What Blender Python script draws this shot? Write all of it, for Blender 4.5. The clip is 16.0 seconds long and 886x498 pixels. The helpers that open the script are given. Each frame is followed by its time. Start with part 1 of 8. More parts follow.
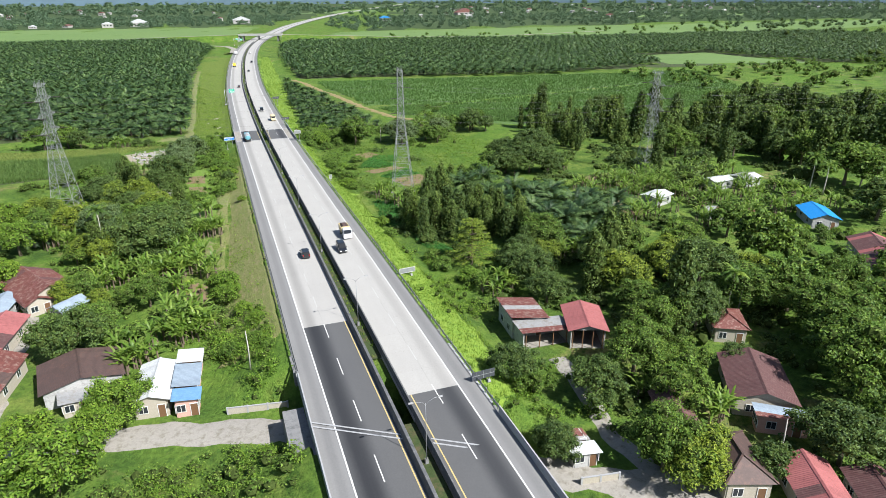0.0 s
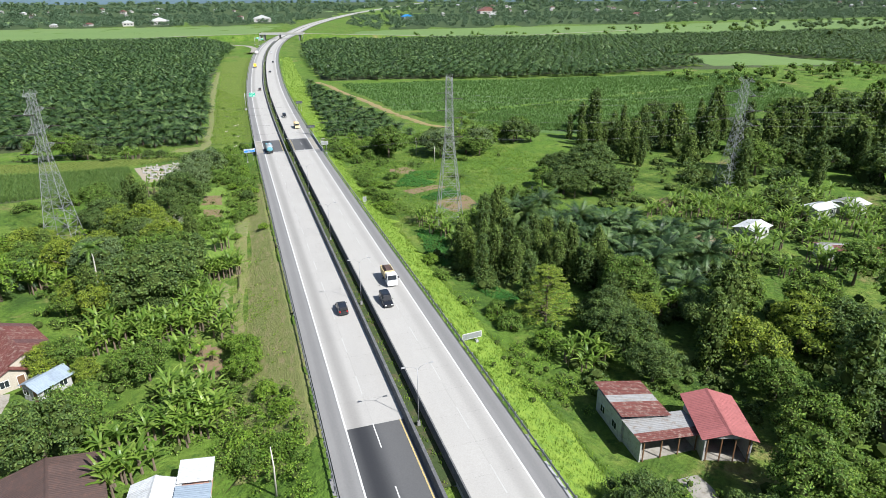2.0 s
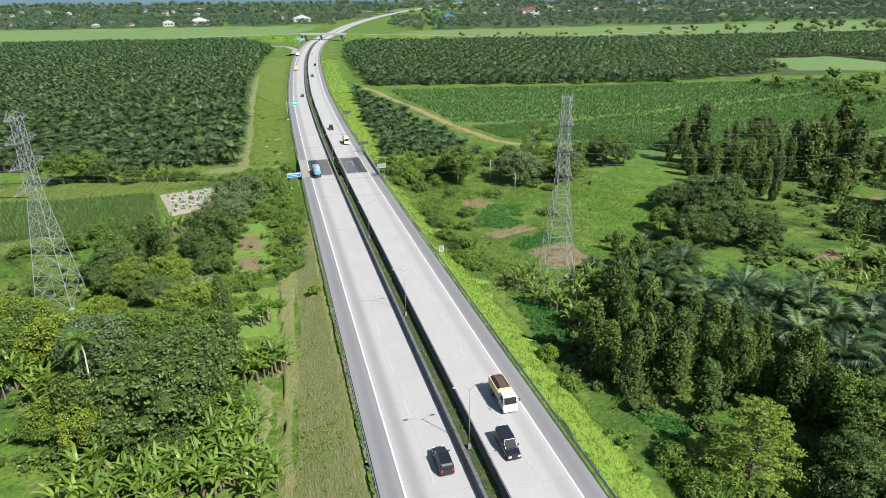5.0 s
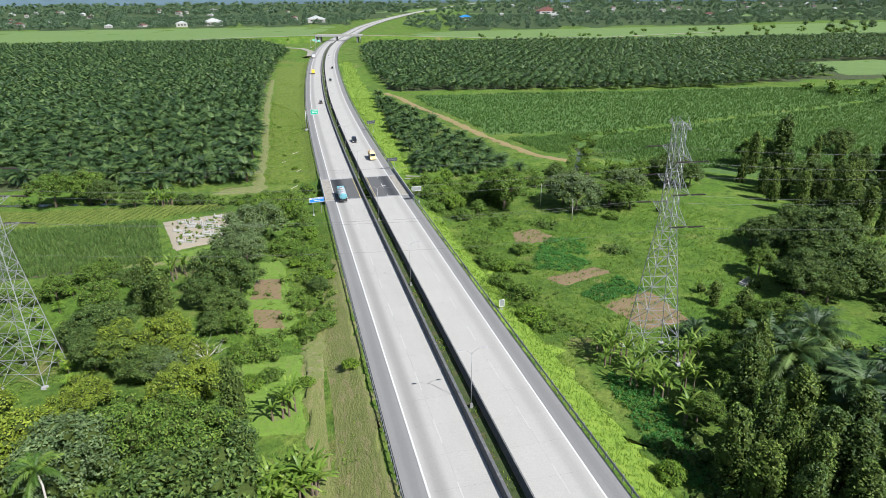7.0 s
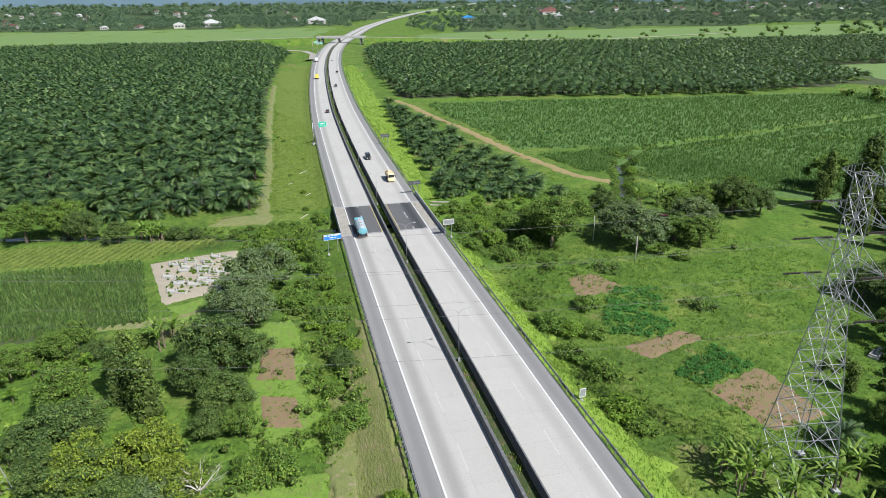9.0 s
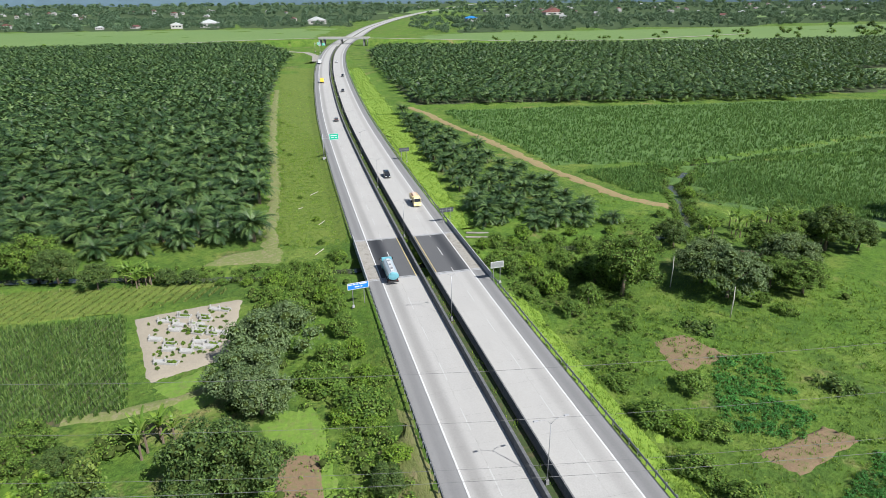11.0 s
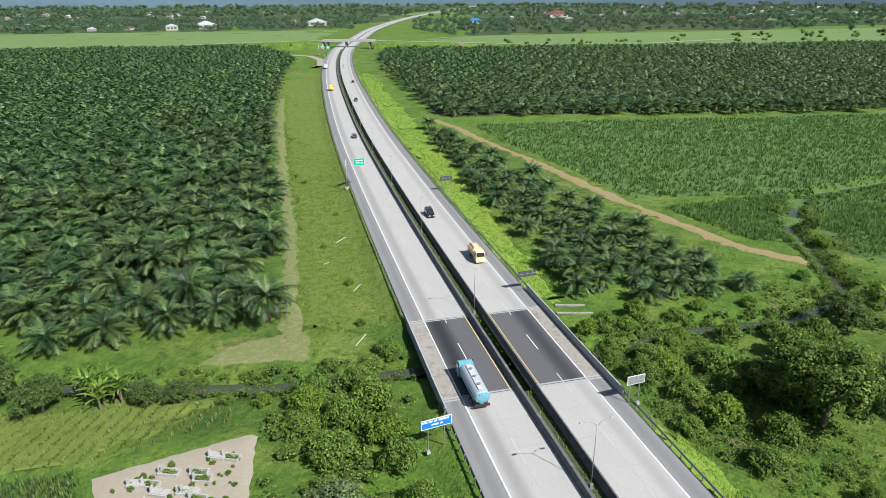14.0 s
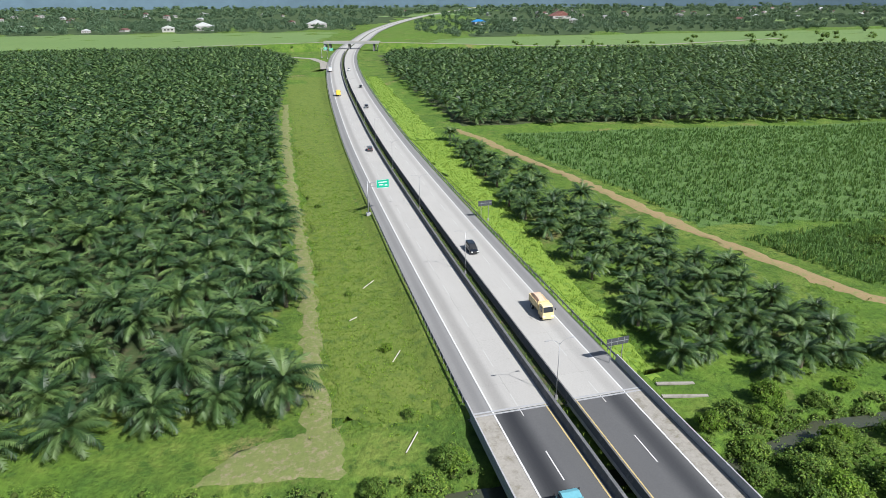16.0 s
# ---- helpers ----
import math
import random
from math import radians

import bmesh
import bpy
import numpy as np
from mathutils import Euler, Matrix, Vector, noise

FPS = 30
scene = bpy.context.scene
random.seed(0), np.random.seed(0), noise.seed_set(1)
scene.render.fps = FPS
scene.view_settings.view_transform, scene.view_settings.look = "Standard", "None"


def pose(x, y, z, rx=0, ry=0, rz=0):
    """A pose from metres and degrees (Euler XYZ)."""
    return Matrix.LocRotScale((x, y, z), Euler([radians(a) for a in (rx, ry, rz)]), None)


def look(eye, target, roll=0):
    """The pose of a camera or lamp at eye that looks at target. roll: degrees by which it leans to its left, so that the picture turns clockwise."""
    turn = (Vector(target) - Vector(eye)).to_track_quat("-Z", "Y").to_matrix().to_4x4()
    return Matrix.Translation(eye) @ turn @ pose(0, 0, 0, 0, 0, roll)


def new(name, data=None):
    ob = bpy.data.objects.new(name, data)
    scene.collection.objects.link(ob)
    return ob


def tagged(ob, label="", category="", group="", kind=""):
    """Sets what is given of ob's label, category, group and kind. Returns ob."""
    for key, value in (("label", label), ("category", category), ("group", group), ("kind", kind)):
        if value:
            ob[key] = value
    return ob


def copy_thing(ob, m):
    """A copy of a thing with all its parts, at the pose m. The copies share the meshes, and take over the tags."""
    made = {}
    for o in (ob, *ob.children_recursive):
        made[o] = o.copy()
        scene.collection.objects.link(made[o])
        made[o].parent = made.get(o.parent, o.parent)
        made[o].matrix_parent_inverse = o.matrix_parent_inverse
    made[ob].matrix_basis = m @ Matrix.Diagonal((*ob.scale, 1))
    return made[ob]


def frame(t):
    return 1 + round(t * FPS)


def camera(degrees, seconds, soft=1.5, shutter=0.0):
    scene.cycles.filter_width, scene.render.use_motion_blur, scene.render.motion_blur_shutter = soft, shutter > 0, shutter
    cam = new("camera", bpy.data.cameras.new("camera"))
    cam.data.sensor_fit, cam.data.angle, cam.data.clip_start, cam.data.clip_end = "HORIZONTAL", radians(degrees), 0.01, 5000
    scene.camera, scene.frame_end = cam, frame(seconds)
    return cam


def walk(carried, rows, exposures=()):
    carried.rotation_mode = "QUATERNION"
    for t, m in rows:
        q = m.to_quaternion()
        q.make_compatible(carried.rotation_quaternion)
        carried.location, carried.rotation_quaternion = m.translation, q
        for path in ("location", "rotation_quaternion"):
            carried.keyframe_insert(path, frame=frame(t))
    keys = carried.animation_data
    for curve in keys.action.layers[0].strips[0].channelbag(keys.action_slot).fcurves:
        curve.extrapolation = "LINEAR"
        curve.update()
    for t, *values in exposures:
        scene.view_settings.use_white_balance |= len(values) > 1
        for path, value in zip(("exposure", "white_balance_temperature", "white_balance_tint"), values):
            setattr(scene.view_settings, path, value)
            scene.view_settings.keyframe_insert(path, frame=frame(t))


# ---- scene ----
EYE, METRES, TURN = 52.0, 235.3, -19.9
LENS = 70.0
cam = camera(LENS, 16.0, soft=0.85)
ROWS = [
    (0.0, 0.0, 0.0, 0.0, -0.1, -21.91, 0.24),
    (0.5, -0.0099, 0.032, -0.001, -0.08, -21.93, 0.23),
    (1.0, -0.0198, 0.0623, -0.0019, 0.23, -21.96, 0.22),
    (1.5, -0.0299, 0.0933, -0.0031, 0.89, -21.98, 0.22),
    (2.0, -0.0401, 0.1229, -0.004, 1.52, -22.01, 0.26),
    (2.5, -0.0508, 0.1529, -0.0049, 2.14, -22.02, 0.29),
    (3.0, -0.0617, 0.1819, -0.006, 2.44, -22.02, 0.32),
    (3.5, -0.0732, 0.2114, -0.0072, 2.91, -22.0, 0.35),
    (4.0, -0.0843, 0.2399, -0.0084, 3.51, -21.99, 0.37),
    (6.5, -0.1425, 0.3824, -0.0131, 5.56, -21.97, 0.4),
    (7.0, -0.1543, 0.41, -0.0135, 5.64, -21.94, 0.41),
    (7.5, -0.1659, 0.4375, -0.0136, 5.61, -21.94, 0.42),
    (8.0, -0.1783, 0.4661, -0.0135, 5.58, -21.94, 0.42),
    (8.5, -0.1907, 0.4941, -0.0138, 5.54, -21.92, 0.45),
    (9.0, -0.2034, 0.5227, -0.0138, 5.51, -21.91, 0.47),
    (11.5, -0.2685, 0.6644, -0.0193, 5.33, -21.85, 0.36),
    (12.0, -0.2822, 0.694, -0.0205, 5.3, -21.82, 0.32),
    (12.5, -0.2957, 0.7224, -0.0215, 5.25, -21.78, 0.29),
    (13.0, -0.3096, 0.7516, -0.0229, 5.2, -21.75, 0.25),
    (13.5, -0.3228, 0.7799, -0.0248, 5.14, -21.71, 0.26),
    (14.0, -0.3363, 0.8087, -0.0269, 5.07, -21.67, 0.24),
    (14.5, -0.3492, 0.8367, -0.0287, 5.02, -21.65, 0.24),
    (15.0, -0.362, 0.8646, -0.0308, 4.95, -21.61, 0.27),
    (15.5, -0.3755, 0.893, -0.0323, 4.89, -21.58, 0.29),
    (16.0, -0.3878, 0.92, -0.0339, 4.85, -21.53, 0.3),
]
EXPOSURES = [(0.0, 0.92, 6020.0, 11.2), (8.0, 0.75, 6000.0, 11.2), (16.0, 0.70, 6000.0, 11.2)]
walk(cam, [(t, pose(0, 0, EYE, 0, 0, TURN) @ pose(METRES * x, METRES * y, METRES * z, 90 + pitch, roll, yaw)) for t, x, y, z, yaw, pitch, roll in ROWS], EXPOSURES)

# ---------------------------------------------------------------- light
SUN_EL, SUN_AZ = 46.0, 147.0  # azimuth clockwise from +y
world = bpy.data.worlds.new("sky")
scene.world = world
world.use_nodes = True
_n = world.node_tree.nodes
_sky = _n.new("ShaderNodeTexSky")
_sky.sky_type = "NISHITA"
_sky.sun_disc = False
_sky.sun_elevation = radians(SUN_EL)
_sky.sun_rotation = radians(SUN_AZ)
_sky.air_density, _sky.dust_density = 1.2, 1.5
_n["Background"].inputs[1].default_value = 0.058
world.node_tree.links.new(_sky.outputs[0], _n["Background"].inputs[0])
sun = new("sun", bpy.data.lights.new("sun", "SUN"))
sun.data.energy, sun.data.angle, sun.data.color = 5.2, radians(0.6), (1.0, 0.96, 0.88)
_d = Vector((math.sin(radians(SUN_AZ)) * math.cos(radians(SUN_EL)), math.cos(radians(SUN_AZ)) * math.cos(radians(SUN_EL)), math.sin(radians(SUN_EL))))
sun.matrix_world = look(_d * 100, (0, 0, 0))


# ---------------------------------------------------------------- materials
def tree_of(name):
    m = bpy.data.materials.new(name)
    m.use_nodes = True
    t = m.node_tree
    return m, t, t.nodes["Principled BSDF"], t.links.new


def noise_at(t, link, scale, detail=4.0, rough=0.6, stretch=(1, 1, 1), coord="pos"):
    """Noise by the world place (or the uv), in cycles a metre."""
    mp = t.nodes.new("ShaderNodeMapping")
    mp.inputs["Scale"].default_value = stretch
    if coord == "pos":
        link(t.nodes.new("ShaderNodeNewGeometry").outputs["Position"], mp.inputs[0])
    else:
        link(t.nodes.new("ShaderNodeUVMap").outputs[0], mp.inputs[0])
    n = t.nodes.new("ShaderNodeTexNoise")
    n.inputs["Scale"].default_value, n.inputs["Detail"].default_value, n.inputs["Roughness"].default_value = scale, detail, rough
    link(mp.outputs[0], n.inputs["Vector"])
    return n.outputs["Fac"]


def ramp(t, link, fac, stops):
    r = t.nodes.new("ShaderNodeValToRGB")
    e = r.color_ramp.elements
    while len(e) < len(stops):
        e.new(0.5)
    for el, (p, c) in zip(e, stops):
        el.position = p
        el.color = (*c, 1) if len(c) == 3 else c
    link(fac, r.inputs[0])
    return r.outputs[0]


def mix(t, link, fac, a, b, mode="MIX"):
    m = t.nodes.new("ShaderNodeMix")
    m.data_type, m.blend_type = "RGBA", mode
    for v, i in ((fac, 0), (a, 6), (b, 7)):
        if hasattr(v, "links"):
            link(v, m.inputs[i])
        else:
            m.inputs[i].default_value = v if i == 0 else (*v, 1)
    return m.outputs[2]


def bump_on(t, link, bsdf, height, strength, dist):
    b = t.nodes.new("ShaderNodeBump")
    b.inputs["Strength"].default_value, b.inputs["Distance"].default_value = strength, dist
    link(height, b.inputs["Height"])
    link(b.outputs[0], bsdf.inputs["Normal"])


def surface(name, c1, c2, big=0.3, fine=6.0, rough=0.8, metal=0.0, relief=0.3, dist=0.02, stain=None, stretch=(1, 1, 1), per_object=0.0, spec=0.4):
    """Two-scale mottled surface; stain: a third colour in patches; per_object: how far each piece differs."""
    m, t, b, link = tree_of(name)
    col = mix(t, link, noise_at(t, link, big, 5, 0.65, stretch), c1, c2)
    g = noise_at(t, link, fine, 5, 0.7, stretch)
    col = mix(t, link, 0.55, col, ramp(t, link, g, [(0.25, (0.35, 0.35, 0.35)), (0.75, (0.65, 0.65, 0.65))]), "OVERLAY")
    if stain:
        s = ramp(t, link, noise_at(t, link, big * 3.1, 6, 0.7, stretch), [(0.5, (0, 0, 0)), (0.68, (1, 1, 1))])
        col = mix(t, link, s, col, stain)
    if per_object:
        o = t.nodes.new("ShaderNodeObjectInfo").outputs["Random"]
        lo, hi = 0.5 - per_object, 0.5 + per_object
        col = mix(t, link, 0.8, col, ramp(t, link, o, [(0, (lo,) * 3), (1, (hi,) * 3)]), "OVERLAY")
    link(col, b.inputs["Base Color"])
    b.inputs["Roughness"].default_value, b.inputs["Metallic"].default_value = rough, metal
    b.inputs["Specular IOR Level"].default_value = spec
    if relief:
        bump_on(t, link, b, g, relief, dist)
    return m


def leaves(name, c1, c2, c3, through_light=0.3, rough=0.55):
    """Leaf matter: each leaf takes its own shade, each plant its own hue."""
    m, t, b, link = tree_of(name)
    isl = t.nodes.new("ShaderNodeNewGeometry").outputs["Random Per Island"]
    c1, c2, c3 = [(r * 0.97, g, min(b * 1.25, g)) for r, g, b in (c1, c2, c3)]
    col = ramp(t, link, isl, [(0.0, c1), (0.55, c2), (1.0, c3)])
    o = t.nodes.new("ShaderNodeObjectInfo").outputs["Random"]
    col = mix(t, link, 0.6, col, ramp(t, link, o, [(0, (0.40, 0.42, 0.38)), (0.5, (0.5, 0.5, 0.5)), (1, (0.60, 0.57, 0.45))]), "OVERLAY")
    # clump-sized tone patches in the colour stand in for shade between clumps
    col = mix(t, link, 0.7, col, ramp(t, link, noise_at(t, link, 0.55, 3), [(0.3, (0.33, 0.33, 0.31)), (0.7, (0.68, 0.68, 0.62))]), "OVERLAY")
    link(col, b.inputs["Base Color"])
    b.inputs["Roughness"].default_value = rough
    b.inputs["Specular IOR Level"].default_value = 0.3
    tr = t.nodes.new("ShaderNodeBsdfTranslucent")
    link(mix(t, link, 0.5, col, (0.21, 0.30, 0.05)), tr.inputs[0])
    ms = t.nodes.new("ShaderNodeMixShader")
    ms.inputs[0].default_value = through_light
    link(b.outputs[0], ms.inputs[1])
    link(tr.outputs[0], ms.inputs[2])
    link(ms.outputs[0], t.nodes["Material Output"].inputs[0])
    return m


def plain(name, c, rough=0.5, metal=0.0, coat=0.0, trans=0.0):
    m, t, b, link = tree_of(name)
    n = noise_at(t, link, 3.0, 4)
    link(mix(t, link, 0.25, c, ramp(t, link, n, [(0.2, (0.3, 0.3, 0.3)), (0.8, (0.7, 0.7, 0.7))]), "OVERLAY"), b.inputs["Base Color"])
    b.inputs["Roughness"].default_value, b.inputs["Metallic"].default_value = rough, metal
    b.inputs["Coat Weight"].default_value, b.inputs["Transmission Weight"].default_value = coat, trans
    return m


def ground_mat():
    m, t, b, link = tree_of("meadow")
    n1 = noise_at(t, link, 0.018, 4, 0.6)
    n2 = noise_at(t, link, 0.12, 5, 0.65)
    n3 = noise_at(t, link, 1.3, 5, 0.7)
    c = ramp(t, link, n2, [(0.30, (0.036, 0.074, 0.014)), (0.5, (0.086, 0.140, 0.022)), (0.70, (0.158, 0.192, 0.042))])
    c = mix(t, link, ramp(t, link, n1, [(0.42, (0, 0, 0)), (0.62, (1, 1, 1))]), c, mix(t, link, 0.6, c, (0.085, 0.165, 0.018)))
    dirt = ramp(t, link, noise_at(t, link, 0.055, 6, 0.7), [(0.58, (0, 0, 0)), (0.68, (1, 1, 1))])
    c = mix(t, link, dirt, c, mix(t, link, n3, (0.16, 0.13, 0.05), (0.20, 0.19, 0.08)))
    weeds = ramp(t, link, noise_at(t, link, 0.45, 5, 0.75), [(0.51, (0, 0, 0)), (0.63, (1, 1, 1))])
    c = mix(t, link, weeds, c, mix(t, link, n3, (0.030, 0.066, 0.012), (0.070, 0.130, 0.020)))
    c = mix(t, link, 0.8, c, ramp(t, link, n3, [(0.25, (0.25, 0.25, 0.25)), (0.75, (0.72, 0.72, 0.72))]), "OVERLAY")
    link(c, b.inputs["Base Color"])
    b.inputs["Roughness"].default_value = 0.9
    b.inputs["Specular IOR Level"].default_value = 0.15
    bump_on(t, link, b, n3, 0.9, 0.5)
    return m


def road_mat(name, c1, c2, wear, wear_amount, rough=0.75, lanes=()):
    """Paving; uv.x is metres from the road's axis, uv.y metres along it: tyre wear along the lanes, patches, fine aggregate."""
    m, t, b, link = tree_of(name)
    col = mix(t, link, noise_at(t, link, 0.35, 5, 0.6, (1, 0.25, 1), "uv"), c1, c2)
    uv = t.nodes.new("ShaderNodeUVMap").outputs[0]
    sep = t.nodes.new("ShaderNodeSeparateXYZ")
    link(uv, sep.inputs[0])
    total = None
    for lane, half in lanes:
        a = t.nodes.new("ShaderNodeMath")
        a.operation = "ABSOLUTE"
        s = t.nodes.new("ShaderNodeMath")
        s.operation = "SUBTRACT"
        link(sep.outputs[0], s.inputs[0])
        s.inputs[1].default_value = lane
        link(s.outputs[0], a.inputs[0])
        r = t.nodes.new("ShaderNodeMapRange")
        r.interpolation_type = "SMOOTHSTEP"
        for i, v in ((1, 0.2), (2, half), (3, 1.0), (4, 0.0)):
            r.inputs[i].default_value = v
        link(a.outputs[0], r.inputs[0])
        if total is None:
            total = r.outputs[0]
        else:
            mx = t.nodes.new("ShaderNodeMath")
            mx.operation = "MAXIMUM"
            link(total, mx.inputs[0])
            link(r.outputs[0], mx.inputs[1])
            total = mx.outputs[0]
    k = t.nodes.new("ShaderNodeMath")
    k.operation = "MULTIPLY"
    link(total, k.inputs[0])
    link(ramp(t, link, noise_at(t, link, 0.08, 4, 0.6, (5, 0.10, 1), "uv"), [(0.2, (wear_amount * 0.7,) * 3), (0.75, (wear_amount,) * 3)]), k.inputs[1])
    col = mix(t, link, k.outputs[0], col, wear)
    fine = noise_at(t, link, 5.0, 5, 0.75)
    col = mix(t, link, 0.35, col, ramp(t, link, fine, [(0.25, (0.33,) * 3), (0.75, (0.67,) * 3)]), "OVERLAY")
    o = t.nodes.new("ShaderNodeObjectInfo").outputs["Random"]
    col = mix(t, link, 0.5, col, ramp(t, link, o, [(0, (0.485,) * 3), (1, (0.515,) * 3)]), "OVERLAY")
    link(col, b.inputs["Base Color"])
    b.inputs["Roughness"].default_value = rough
    b.inputs["Specular IOR Level"].default_value = 0.3
    bump_on(t, link, b, fine, 0.15, 0.01)
    return m


M_GROUND = ground_mat()
M_VERGE = surface("dry_verge_grass", (0.190, 0.185, 0.065), (0.095, 0.135, 0.026), 0.22, 2.2, 0.95, relief=0.8, dist=0.3, stain=(0.22, 0.185, 0.09), stretch=(1.6, 0.5, 1))
M_LIME = surface("lush_slope_grass", (0.120, 0.225, 0.016), (0.205, 0.270, 0.034), 0.3, 1.6, 0.9, relief=0.7, dist=0.3, stain=(0.085, 0.165, 0.018))
M_LAWN = surface("short_lawn", (0.080, 0.165, 0.014), (0.145, 0.215, 0.030), 0.35, 1.4, 0.9, relief=0.7, dist=0.3, stain=(0.125, 0.150, 0.040))
M_ROADSIDE = surface("patchy_roadside_grass", (0.075, 0.128, 0.018), (0.145, 0.172, 0.038), 0.16, 1.3, 0.95, relief=0.9, dist=0.3, stain=(0.048, 0.088, 0.018), spec=0.15)
M_CANE = surface("cane_field_floor", (0.050, 0.105, 0.020), (0.090, 0.155, 0.030), 0.10, 0.9, 0.9, relief=0.9, dist=0.5, stain=(0.040, 0.085, 0.018))
M_FARFIELD = surface("far_field_grass", (0.085, 0.150, 0.035), (0.12, 0.18, 0.05), 0.006, 0.2, 0.9, relief=0.2, dist=0.5)
# floor colour darkened to stand for the shade under the palms
M_SHADE_FLOOR = surface("shade_dark_plantation_floor", (0.026, 0.042, 0.010), (0.045, 0.068, 0.018), 0.2, 1.5, 0.95, relief=0.6, dist=0.3, stain=(0.085, 0.070, 0.035))
M_TRACK = surface("grassy_dirt_track", (0.150, 0.158, 0.052), (0.105, 0.140, 0.034), 0.35, 2.2, 0.95, relief=0.7, dist=0.15, stain=(0.215, 0.180, 0.110))
M_SOIL = surface("bare_brown_soil", (0.20, 0.135, 0.080), (0.145, 0.10, 0.055), 0.4, 3.0, 0.95, relief=0.7, dist=0.15, stain=(0.12, 0.14, 0.04))
M_CLAY = surface("brown_clay_track", (0.255, 0.175, 0.090), (0.19, 0.150, 0.065), 0.3, 2.5, 0.95, relief=0.5, dist=0.1, stain=(0.135, 0.170, 0.045))
M_SAND = surface("pale_sandy_soil", (0.30, 0.265, 0.205), (0.24, 0.205, 0.15), 0.5, 4.0, 0.95, relief=0.4, dist=0.06)
M_STREET = surface("worn_concrete_street", (0.29, 0.27, 0.235), (0.22, 0.205, 0.18), 0.3, 3.0, 0.9, relief=0.2, stain=(0.16, 0.145, 0.11))
M_WATER = plain("muddy_water", (0.05, 0.055, 0.035), 0.08)
M_CONC_L = road_mat("bright_concrete_paving", (0.355, 0.342, 0.318), (0.305, 0.295, 0.275), (0.190, 0.182, 0.170), 0.75, lanes=((-7.8, 1.5),))
M_CONC_R = road_mat("bright_concrete_paving_oncoming", (0.36, 0.347, 0.322), (0.31, 0.30, 0.28), (0.235, 0.226, 0.21), 0.6, lanes=((7.8, 1.3),))
M_SHOULDER = road_mat("grey_shoulder_asphalt", (0.165, 0.162, 0.158), (0.21, 0.206, 0.20), (0.115, 0.113, 0.11), 0.4, lanes=((-10.5, 0.8), (10.5, 0.8)))
M_ASPH_L = road_mat("dark_asphalt", (0.082, 0.082, 0.083), (0.100, 0.099, 0.098), (0.014, 0.015, 0.018), 1.0, lanes=((-7.4, 2.6),))
M_ASPH_R = road_mat("dark_asphalt_oncoming", (0.082, 0.082, 0.083), (0.100, 0.099, 0.098), (0.026, 0.027, 0.030), 0.9, lanes=((7.3, 2.2),))
M_BASE = surface("road_base", (0.20, 0.19, 0.18), (0.14, 0.135, 0.13), 0.5, 4.0, 0.95, relief=0.1)
M_WHITE = surface("worn_white_line_paint", (0.58, 0.58, 0.565), (0.42, 0.41, 0.39), 0.8, 7.0, 0.7, relief=0.05)
M_FAINT = surface("nearly_worn_off_line_paint", (0.42, 0.41, 0.39), (0.34, 0.33, 0.31), 0.8, 7.0, 0.7, relief=0.05)
M_YELLOW = surface("worn_yellow_line_paint", (0.48, 0.37, 0.14), (0.40, 0.32, 0.15), 0.8, 7.0, 0.7, relief=0.05)
M_BARRIER = surface("weathered_concrete", (0.21, 0.208, 0.205), (0.15, 0.15, 0.15), 0.4, 4.0, 0.85, relief=0.2, stain=(0.10, 0.10, 0.098))
# mottled barrier concrete, darkened to carry the shade on its faces
M_MEDIAN = surface("shade_dark_concrete", (0.115, 0.115, 0.118), (0.080, 0.080, 0.082), 0.4, 4.0, 0.85, relief=0.2, stain=(0.16, 0.158, 0.155))
M_PALECONC = surface("pale_parapet_concrete", (0.34, 0.345, 0.355), (0.27, 0.27, 0.27), 0.4, 4.0, 0.85, relief=0.15, stain=(0.265, 0.262, 0.255))
M_STEEL = surface("galvanised_steel", (0.36, 0.365, 0.37), (0.28, 0.28, 0.29), 1.0, 9.0, 0.5, 0.6, relief=0.05)
# beam steel coloured dark for its shaded side; the posts keep the pale steel
M_RAIL = surface("shade_dark_guardrail_steel", (0.19, 0.195, 0.20), (0.13, 0.133, 0.137), 0.8, 7.0, 0.6, 0.4, relief=0.05)
M_PYLON = surface("grey_galvanised_lattice", (0.30, 0.31, 0.315), (0.23, 0.235, 0.24), 0.5, 6.0, 0.55, 0.3, relief=0.0)
M_BARK = surface("grey_brown_bark", (0.17, 0.13, 0.09), (0.10, 0.08, 0.055), 1.5, 9.0, 0.95, relief=0.6, stretch=(1, 1, 0.3))
M_DEADWOOD = surface("bleached_dead_wood", (0.50, 0.47, 0.42), (0.36, 0.33, 0.29), 1.5, 9.0, 0.9, relief=0.4)
L_DARK = leaves("dark_broad_leaves", (0.030, 0.058, 0.013), (0.066, 0.112, 0.022), (0.130, 0.185, 0.036), 0.22)
L_MID = leaves("mid_green_leaves", (0.050, 0.105, 0.013), (0.108, 0.185, 0.022), (0.195, 0.270, 0.036), 0.30)
L_LIGHT = leaves("fresh_green_leaves", (0.085, 0.170, 0.014), (0.165, 0.270, 0.024), (0.250, 0.340, 0.038), 0.42)
L_VINE = leaves("vine_leaves", (0.044, 0.080, 0.014), (0.098, 0.150, 0.024), (0.185, 0.240, 0.040), 0.27)
L_PALM = leaves("oil_palm_leaflets", (0.013, 0.032, 0.010), (0.043, 0.083, 0.021), (0.108, 0.160, 0.042), 0.16, 0.5)
L_BANANA = leaves("banana_leaves", (0.085, 0.155, 0.018), (0.150, 0.235, 0.030), (0.240, 0.310, 0.055), 0.4, 0.4)
